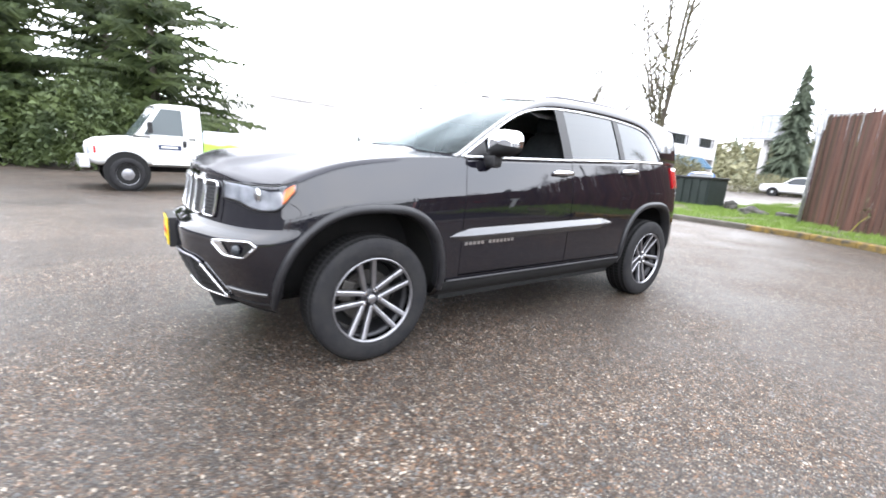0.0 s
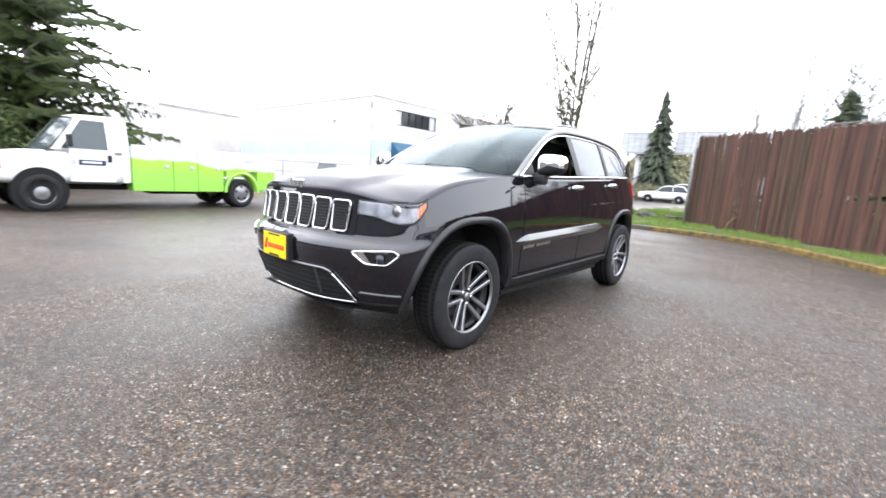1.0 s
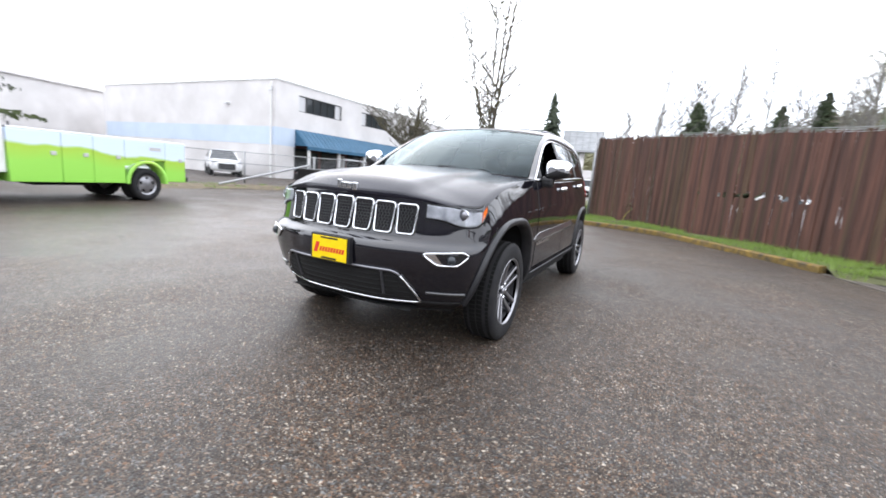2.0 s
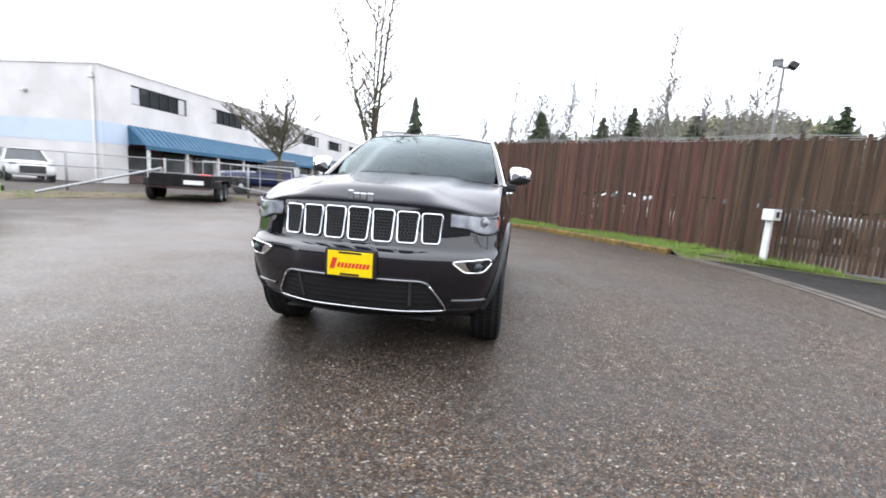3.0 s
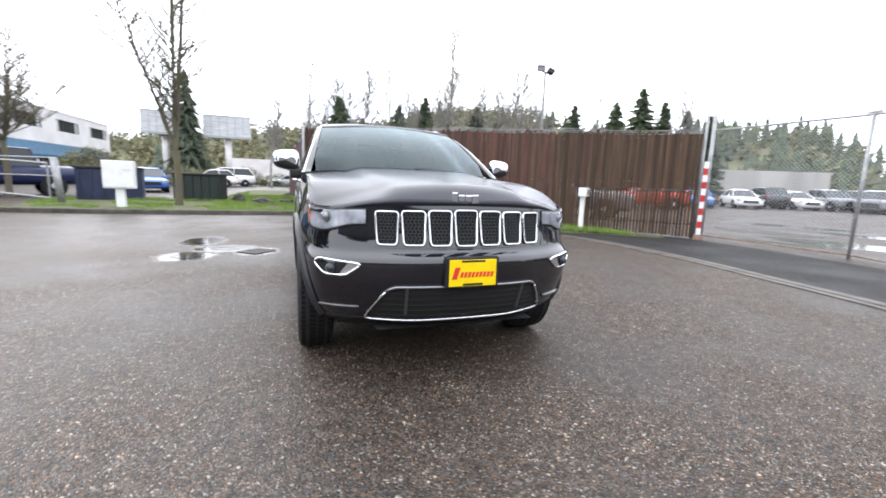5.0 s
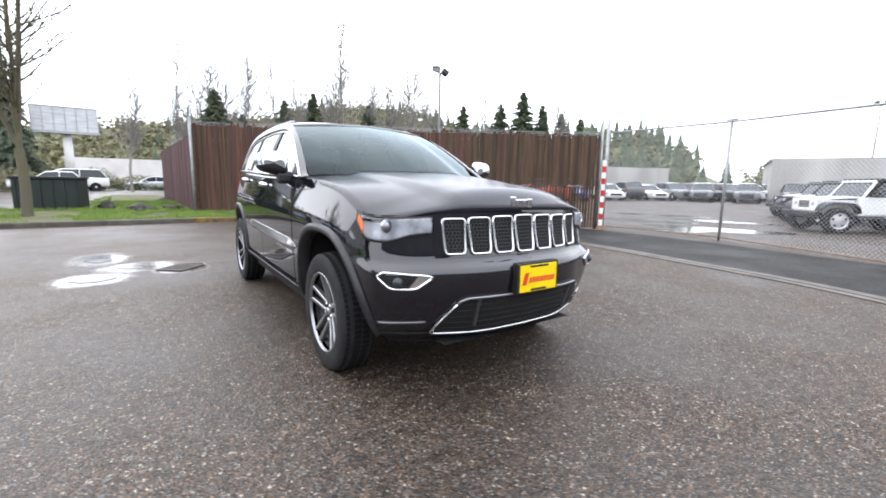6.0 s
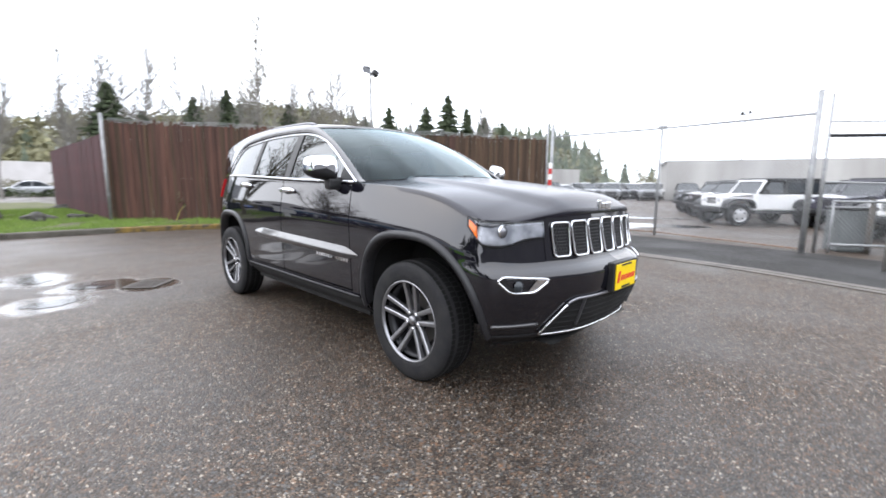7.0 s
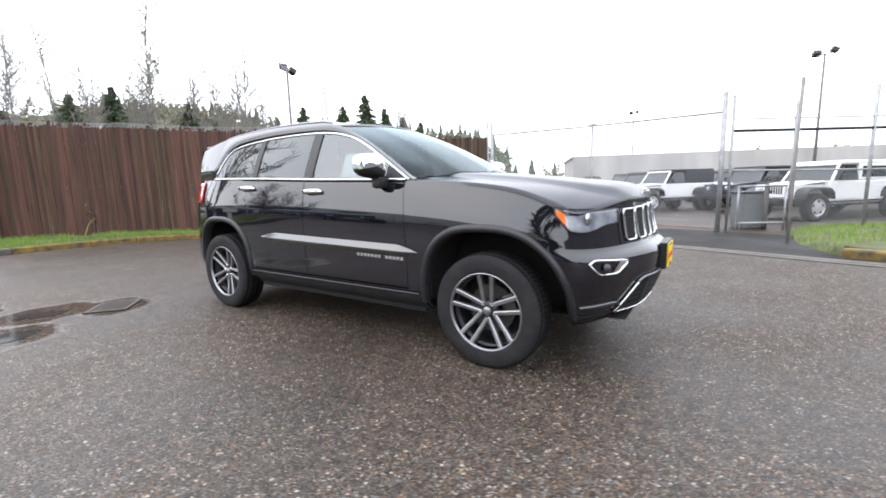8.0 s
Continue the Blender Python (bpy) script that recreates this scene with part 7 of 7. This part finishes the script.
# pipe fence and sagging swing gate across the yard
pf = thing("pipe_fence", "grey pipe fence with chain link before the warehouse", "fence")
line = [(-7.75, 12.0), (-10.6, 12.9), (-13.6, 11.6), (-16.6, 10.0), (-19.6, 8.4), (-22.6, 6.8)]
for i, (x, y) in enumerate(line):
    gal_post(pf, x, y, 1.55 if i else 1.5, .045 if i else .1, lean=(0, 0) if i else (-.12, .02))
for zz in (.95, 1.5):
    part("rail", Build().tube([(x, y, zz) for x, y in line], .022, 6), M_GALV, pf)
for i in range(1, len(line) - 1):
    chain_link(pf, line[i], line[i + 1], .1, 1.5, .12)
sw = thing("swing_gate", "sagging galvanised swing gate of bare pipes", "gate")
ga, gb = Vector((-7.95, 11.8, .28)), Vector((-12.9, 13.0, .72))
part("bottom_bar", Build().tube([ga, gb], .03, 6), M_GALV, sw)
part("top_bar", Build().tube([ga + Vector((0, 0, 1.05)), gb + Vector((0, 0, .85))], .03, 6), M_GALV, sw)
for k in range(4):
    q = ga.lerp(gb, k / 3)
    part("upright", Build().tube([q, q + Vector((0, 0, 1.05 - .2 * k / 3))], .026, 6), M_GALV, sw)
arm = thing("slanted_pipe", "long grey barrier pipe resting at a slant", "barrier")
part("pipe", Build().tube([(-13.9, 6.7, .12), (-13.3, 8.6, .62), (-12.7, 10.4, 1.12)], .045, 8), M_GALV, arm)
part("stand", Build().tube([(-12.72, 10.35, 0), (-12.7, 10.4, 1.14)], .05, 8), M_GALV, arm)

# ---------------------------------------------------------------- trees
def place_bare(meshes, label, m, group="bare trees"):
    root = thing("bare_tree", label, "tree", m, group)
    for nm, me in meshes:
        ob = part(nm, me, M_BARK, root)
        if nm == "bud_haze":
            tagged(ob, "haze of fine opening buds", kind="stuff")
    return root


def buds(points, n, size, seed, mat, name="bud_haze"):
    rng = random.Random(seed)
    v, f = [], []
    for _ in range(n):
        p = rng.choice(points) + Vector((rng.gauss(0, size * 4), rng.gauss(0, size * 4), rng.gauss(0, size * 4)))
        k = len(v)
        for _q in range(3):
            v.append(p + Vector((rng.uniform(-size, size), rng.uniform(-size, size), rng.uniform(-size, size))))
        f.append((k, k + 1, k + 2))
    return mesh_of(name, v, f, mat)


def leader_tree(seed, h, fork, leaders, r, reach, lean=.14, step=.3, twig=.34, low=.22, thin=.007, rise=(.2, .7), dome=False, gap=.16):
    """A bare tree: a short trunk, upright leaders, ascending side branches, each set with fine twigs."""
    rng = random.Random(seed)
    b, fine = Build(), []

    def shoot(p, d, length, rr, curl, seg, wig=.13):
        pts, rad = [p], [rr]
        for k in range(seg):
            d = (d + Vector((rng.uniform(-wig, wig), rng.uniform(-wig, wig), curl + rng.uniform(-.5, .5) * wig))).normalized()
            p = p + d * length / seg
            pts.append(p)
            rad.append(max(thin * .7, rr * (1 - .82 * (k + 1) / seg)))
        b.tube(pts, rad, 7 if rr > .04 else (4 if rr > .012 else 3), cap=False)
        return pts, rad

    trunk, trad = [Vector((0, 0, -.15)), Vector((rng.uniform(-.05, .05), rng.uniform(-.05, .05), fork * .5)), Vector((0, 0, fork))], [r * 1.25, r, r * .9]
    b.tube(trunk, trad, 9, cap=False)
    for q in range(leaders):
        a = 6.283 * q / leaders + rng.uniform(-.5, .5)
        tall = (h - fork) * (1.0 if q == 0 else rng.uniform(.72, .96))
        d = Vector((math.cos(a) * lean * (q > 0) * 2.2, math.sin(a) * lean * (q > 0) * 2.2, 1)).normalized()
        pts, rad = shoot(Vector((0, 0, fork * rng.uniform(.8, 1.0))), d, tall, r * rng.uniform(.42, .6), .03, 12, .07)
        z = tall * (low if q else low * .4)
        while z < tall * .98:
            t = z / tall
            k = min(11, int(t * 12))
            p = pts[k].lerp(pts[k + 1], t * 12 - k)
            az = rng.uniform(0, 6.283)
            L_ = reach * ((1 - t * t) ** .5 if dome else (1 - t) ** .8) * rng.uniform(.55, 1.15) + .12
            sp, sr = shoot(p, Vector((math.cos(az), math.sin(az), rng.uniform(*rise))).normalized(), L_, max(thin * 1.6, rad[k] * .42), .1, 5)
            n = int(L_ / gap) + 1
            for m_ in range(n):
                u = .15 + .85 * (m_ + rng.random()) / n
                kk = min(4, int(u * 5))
                w = sp[kk].lerp(sp[kk + 1], min(1.0, u * 5 - kk))
                ta = rng.uniform(0, 6.283)
                tl = twig * rng.uniform(.4, 1.2) * (.5 + .5 * min(1, L_))
                tp, _ = shoot(w, (sp[kk + 1] - sp[kk]).normalized() * .7 + Vector((math.cos(ta), math.sin(ta), .35)), tl, thin, .12, 2)
                fine.append(tp[-1])
            fine.append(sp[-1])
            z += step * rng.uniform(.5, 1.4)
    return b, fine


def limb_tree(seed, h, fork, r, limbs, lean, side, twig, thin, step=.5):
    """A bare tree forking low into long limbs that fan out and curve upward, with rising side branches and spurs."""
    rng = random.Random(seed)
    b, fine = Build(), []

    def shoot(p, d, length, rr, curl, seg, wig):
        pts, rad = [p], [rr]
        for k in range(seg):
            d = (d + Vector((rng.uniform(-wig, wig), rng.uniform(-wig, wig), curl + rng.uniform(-.4, .4) * wig))).normalized()
            p = p + d * length / seg
            pts.append(p)
            rad.append(max(thin, rr * (1 - .8 * (k + 1) / seg)))
        b.tube(pts, rad, 8 if rr > .05 else (5 if rr > .02 else 3), cap=False)
        return pts, rad

    b.tube([Vector((0, 0, -.15)), Vector((0, 0, .12)), Vector((.03, -.02, fork * .5)), Vector((0, 0, fork * 1.05))], [r * 1.5, r * 1.1, r, r * .92], 10, cap=False)
    for q in range(limbs):
        a = 6.283 * q / limbs + rng.uniform(-.35, .35)
        tilt = lean * rng.uniform(.75, 1.25) if q > 1 else lean * .16
        tall = (h - fork) * (rng.uniform(.92, 1.0) if q < 2 else rng.uniform(.6, .85))
        start = fork * (1.0 if q < 2 else rng.uniform(.85, 1.25))
        pts, rad = shoot(Vector((0, 0, start)), Vector((math.cos(a) * tilt, math.sin(a) * tilt, 1)).normalized(), tall, r * (.6 if q < 2 else rng.uniform(.3, .42)), .02, 14, .05 if q < 2 else .1)
        z = tall * .1
        while z < tall * .97:
            t = z / tall
            k = min(13, int(t * 14))
            p = pts[k].lerp(pts[k + 1], t * 14 - k)
            az = rng.uniform(0, 6.283)
            L_ = side * (1 - t) ** .7 * rng.uniform(.35, 1.15) + .2
            d = ((pts[k + 1] - pts[k]).normalized() * .6 + Vector((math.cos(az), math.sin(az), rng.uniform(-.05, .4)))).normalized()
            sp, sr = shoot(p, d, L_, max(thin * 2.2, rad[k] * .45), .07, 6, .13)
            n = int(L_ / .17) + 1
            for m_ in range(n):
                u = .12 + .88 * (m_ + rng.random()) / n
                kk = min(5, int(u * 6))
                w = sp[kk].lerp(sp[kk + 1], min(1.0, u * 6 - kk))
                ta = rng.uniform(0, 6.283)
                tp, _ = shoot(w, (sp[kk + 1] - sp[kk]).normalized() * .6 + Vector((math.cos(ta), math.sin(ta), .3)), twig * rng.uniform(.3, 1.25), thin, .1, 3, .2)
                fine.append(tp[-1])
            z += step * rng.uniform(.5, 1.5)
    return b, fine


M_MOSSBARK = shade("mossy_bark", (0.095, 0.08, 0.066), (0.105, 0.098, 0.05), 2.2, 0.9, bump=0.6, bscale=40, detail=8)
b1, fine1 = limb_tree(21, 11.4, 1.7, .11, 6, .36, 2.1, .4, .0105, .32)
place_bare([("branching", fix_normals(b1.mesh("branching", M_MOSSBARK, True))), ("bud_haze", buds(fine1, 300, .01, 1, M_OLIVE))], "bare street tree with fanning limbs and mossy bark", pose(-4.45, 11.45, .1))
b2, fine2 = limb_tree(34, 6.9, 2.0, .105, 10, .95, 2.1, .6, .0105, .22)
place_bare([("branching", fix_normals(b2.mesh("branching", M_MOSSBARK, True))), ("bud_haze", buds(fine2, 2200, .018, 2, M_OLIVE))], "spreading bare tree with fine twigs before the warehouse", pose(-11.6, 17.3, 0))

alders = []
for sd, le, lean_ in ((3, 1, .1), (8, 2, .06), (15, 3, .1)):
    ab_, af = leader_tree(sd, 13.0, 3.0, le, .13, 3.2, lean_, .22, 1.1, .2, .017, (.55, 1.25), False, .24)
    alders.append((fix_normals(ab_.mesh("branching", M_TWIG)), buds(af, 700, .03, sd, M_OLIVE), buds(af, 3600, .06, sd + 1, M_OLIVE)))
for i, (x, y, z, kind, leafy) in enumerate(((1.0, 41.6, 13.3, 0, 0), (1.4, 41.3, 9.5, 2, 0), (6.2, 40.9, 13.4, 1, 0), (8.4, 40.4, 14.5, 0, 0), (10.5, 39.5, 12.0, 1, 0), (13.7, 38.6, 13.7, 2, 0), (15.2, 38.0, 17.0, 0, 1),
                                           (21.4, 34.9, 14.2, 1, 0), (23.0, 33.5, 11.0, 2, 0), (26.9, 30.9, 11.9, 0, 0), (32.2, 25.5, 10.8, 1, 0), (-3.0, 44, 11.0, 2, 0), (12.3, 39.2, 10.5, 0, 0), (3.2, 41.5, 14.0, 2, 0), (5.0, 42.0, 12.0, 1, 0), (17.5, 37.5, 12.5, 1, 0), (19.5, 36.5, 13.0, 2, 0))):
    me = alders[kind]
    place_bare([("branching", me[0]), ("bud_haze", me[2] if leafy else me[1])], "tall bare alder just budding" if not leafy else "tall slender tree with pale new leaves", pose(x, y, 0, 0, 0, i * 53) @ Matrix.Diagonal((z / 13, z / 13, z / 13, 1)))


def conifer_meshes(seed, h, base_r, droop=.25, density=1.0, slim=1.0, mat=None, leaf=1.0):
    """Tapered trunk, whorls of boughs, each bough a spray of many small needle blades."""
    rng = random.Random(seed)
    tb = Build().tube([(0, 0, 0), (0, 0, h * .5), (0, 0, h)], [h * .016, h * .01, .01], 7)
    v, f = [], []
    z = h * .07
    while z < h * .99:
        t = z / h
        reach = base_r * (1 - t) ** .85 * slim * rng.uniform(.75, 1.12) + .05
        for k in range(max(4, int(7 * density * (1 - t * .5)))):
            a = rng.uniform(0, 6.283)
            L_ = reach * rng.uniform(.6, 1.15)
            d = Vector((math.cos(a), math.sin(a), 0))
            s = Vector((-d.y, d.x, 0))
            n = max(6, int(8 + L_ * 9))
            zj = z + rng.uniform(-.06, .06) * h * (1 - t)
            for j in range(n):
                u = (j + rng.random()) / n
                p = Vector((0, 0, min(zj, h * .985))) + d * L_ * u + Vector((0, 0, .18 * L_ * u - droop * 1.4 * L_ * u * u))
                wdt = (.26 * L_ * (1 - u) + .04 + .05 * (1 - t)) * rng.uniform(.35, 1.1)
                for sg in (-1, 1):
                    q = p + s * sg * wdt + d * wdt * .45 + Vector((0, 0, rng.uniform(-.75, .3) * wdt))
                    w2 = .085 * leaf * rng.uniform(.6, 1.5) * (.6 + .04 * h)
                    i = len(v)
                    v += [p + Vector((0, 0, w2 * .8)), p + d * w2 * .5 - Vector((0, 0, w2)), q - Vector((0, 0, w2 * rng.uniform(.4, 1.6))), q + d * w2 * .4 + Vector((0, 0, w2 * .4))]
                    f.append((i, i + 1, i + 2, i + 3))
        z += h * .028 / density * rng.uniform(.7, 1.3)
    return fix_normals(tb.mesh("trunk", M_BARK, True)), mesh_of("crown", v, f, mat or M_CONIFER)


def place_conifer(pair, label, m, group="conifers"):
    root = thing("conifer", label, "tree", m, group)
    part("trunk", pair[0], M_BARK, root)
    part("crown", pair[1], M_CONIFER, root)


CON = [conifer_meshes(2, 10, 2.3, .25, 1.8, 1, M_FIRNEAR), conifer_meshes(7, 10, 1.8, .2, 1.7, 1, M_FIRNEAR), conifer_meshes(9, 10, 2.8, .2, 1.8, 1, M_FIRNEAR)]
for i, (x, y, z, k) in enumerate(((3.7, 41.0, 9.4, 2), (9.6, 39.9, 9.0, 0), (12.2, 39.1, 9.9, 1), (17.1, 37.1, 9.0, 0), (19.0, 36.2, 7.5, 2), (23.4, 33.5, 8.2, 1), (25.4, 32.1, 9.2, 0), (28.3, 29.6, 9.4, 0),
                                  (29.9, 28.0, 10.5, 0), (31.2, 26.6, 9.2, 1), (32.9, 25.6, 8.4, 0), (34.2, 24.3, 7.9, 1), (6.0, 40.9, 7.4, 2), (14.5, 38.5, 7.2, 2))):
    place_conifer(CON[k], "dark green fir rising behind the slat fence" if k != 1 else "slender dark fir behind the slat fence", pose(x, y, 0, 0, 0, i * 71) @ Matrix.Diagonal((z / 10 * 1.55, z / 10 * 1.55, z / 10, 1)))
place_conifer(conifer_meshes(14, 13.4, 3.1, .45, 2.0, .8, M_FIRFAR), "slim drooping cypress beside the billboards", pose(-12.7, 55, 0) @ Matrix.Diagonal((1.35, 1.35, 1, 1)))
BIG = conifer_meshes(31, 13.5, 4.8, .12, 1.08, 1, None, .5)
for i, (x, y, s, a) in enumerate(((-19.4, -1.4, 1.0, 0), (-25.5, -3.0, 1.1, 60), (-20.8, -6.0, .95, 150))):
    place_conifer(BIG, "large dark cedar with sweeping boughs behind the truck", pose(x, y, 0, 0, 0, a) @ Matrix.Diagonal((s, s, s * 1.25, 1)))

# ---------------------------------------------------------------- distance
def build_hill():
    rows = []
    az = np.linspace(-75, 125, 90)
    prof = curve_at([-75, -50, -25, -8, 0, 10, 17, 24, 31, 37, 46, 58, 64, 68, 75, 95, 125], [.02, .03, .05, .085, .11, .135, .165, .182, .168, .135, .118, .122, .08, .03, .012, .03, .03])
    for a in az:
        e = prof(a)
        s, c = math.sin(radians(a)), math.cos(radians(a))
        row = []
        for r, f in ((105, 0), (125, .3), (150, .75), (175, 1.0), (230, .8)):
            z = e * 160 * f + (3.0 * noise.noise((s * 9, c * 9, r * .02)) * f)
            row.append((s * r, c * r, z - .05))
        rows.append(row)
    h = part("hill", Build().grid(rows), M_HILL, smooth=True)
    tagged(h, "wooded hillside in pale spring colours", "hill", kind="structure")
    return prof


hill_prof = build_hill()


def build_woods():
    rng = random.Random(77)
    con = ([], [])
    dec = ([], [])
    for _ in range(2300):
        a = rng.uniform(-70, 118)
        if a > 66 and rng.random() < .85:
            continue
        r = rng.uniform(100, 178)
        f = float(np.interp(r, [92, 105, 125, 150, 175], [0, 0, .3, .75, 1.0]))
        base = Vector((math.sin(radians(a)) * r, math.cos(radians(a)) * r, hill_prof(a) * 160 * f - .8))
        dark = rng.random() < (.62 if 33 < a < 70 else .1)
        vs, fs = con if dark else dec
        if dark:
            hh, w = rng.uniform(4, 9.5), rng.uniform(1.4, 2.4)
            for k in range(26):
                t = (k / 26)
                z = hh * (.08 + .9 * t)
                ww = w * (1 - t) ** .8 + .15
                b0 = rng.uniform(0, 6.283)
                i = len(vs)
                for q in (0, 2.1, 4.2):
                    vs.append(base + Vector((math.cos(b0 + q) * ww * rng.uniform(.7, 1.2), math.sin(b0 + q) * ww * rng.uniform(.7, 1.2), z + rng.uniform(-.5, .1))))
                vs.append(base + Vector((0, 0, z + hh * .13)))
                fs += [(i, i + 1, i + 3), (i + 1, i + 2, i + 3), (i + 2, i, i + 3)]
        else:
            hh, w = rng.uniform(3.5, 7), rng.uniform(1.5, 3)
            for k in range(46):
                d = Vector((rng.gauss(0, .5), rng.gauss(0, .5), rng.gauss(0, .4)))
                p = base + Vector((d.x * w, d.y * w, hh * .55 + d.z * hh * .6))
                i = len(vs)
                for q in range(3):
                    vs.append(p + Vector((rng.uniform(-.8, .8), rng.uniform(-.8, .8), rng.uniform(-.7, .7))))
                fs.append((i, i + 1, i + 2))
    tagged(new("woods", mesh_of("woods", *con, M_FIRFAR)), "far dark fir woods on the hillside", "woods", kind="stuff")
    tagged(new("woods", mesh_of("woods", *dec, M_OLIVE)), "far budding broadleaf woods on the hillside", "woods", kind="stuff")


build_woods()


def build_shrubs(label, spots, seed, mat):
    """Loose shrubs of many small leaf clumps."""
    rng = random.Random(seed)
    v, f = [], []
    for x, y, rx, ry, h in spots:
        for _ in range(int(1500 * rx * ry * h / 3) + 400):
            a, u = rng.uniform(0, 6.283), math.sqrt(rng.random())
            z = h * (1 - u * u) ** .5 * rng.uniform(.1, 1.05)
            p = Vector((x + math.cos(a) * u * rx, y + math.sin(a) * u * ry, z))
            s = rng.uniform(.05, .13) * (1 if h < 3 else 1.3)
            i = len(v)
            for q in range(3):
                v.append(p + Vector((rng.uniform(-s, s), rng.uniform(-s, s), rng.uniform(-s, s))))
            f.append((i, i + 1, i + 2))
    tagged(new("shrubs", mesh_of("shrubs", v, f, mat)), label, "shrubs", kind="stuff")


build_shrubs("olive budding shrubs along the far street", [(-6.0, 50, 2.2, 1.5, 2.2), (-2.5, 62, 3, 2, 1.6), (2.5, 66, 4, 2, 1.4), (-11, 44, 3, 1.5, 1.8), (8, 60, 4, 2, 2.0), (-17, 40, 3, 2, 3)], 5, M_OLIVE)
build_shrubs("low dark clipped hedge along the far street", [(-3.5, 48, 3.0, .6, .9), (1.0, 49, 2.0, .6, .8), (-12, 33, 2, .5, .8)], 6, M_CONIFER)
build_shrubs("dark evergreen undergrowth behind the truck", [(-17.5, -3.5, 2.4, 2, 3.2), (-19, .6, 1.8, 1.6, 2.2), (-18.5, -6.8, 2.4, 2, 3.0)], 8, M_CONIFER)

# a small weed and litter at the fence's foot
weed = thing("weed", "yellowing weed stalk at the foot of the fence", "plant", pose(.75, 10.75, .12))
part("stalk", Build().tube([(0, 0, 0), (.12, .05, .28), (.3, .08, .52)], [.014, .01, .005], 5), shade("yellow_stalk", (.3, .24, .05), (.2, .2, .05), 9, .8), weed)
wv, wf_ = [], []
wr_ = random.Random(4)
for _ in range(60):
    p = Vector((.28 + wr_.gauss(0, .1), .08 + wr_.gauss(0, .05), .5 + wr_.gauss(0, .14)))
    i = len(wv)
    for q in range(3):
        wv.append(p + Vector((wr_.uniform(-.06, .06), wr_.uniform(-.06, .06), wr_.uniform(-.06, .06))))
    wf_.append((i, i + 1, i + 2))
part("leaves", mesh_of("leaves", wv, wf_, M_OLIVE), M_OLIVE, weed)


# unseen plain hall, added to close the yard on the side the camera backs towards
build_long_hall("unseen_grey_hall", "plain grey hall, added out of view to close the yard", (34, -24, 0), (-34, -21, 0), 10, 5.2, [], shade("grey_wall", (.2, .2, .2), (.15, .15, .16), .4, .85, space="World"))
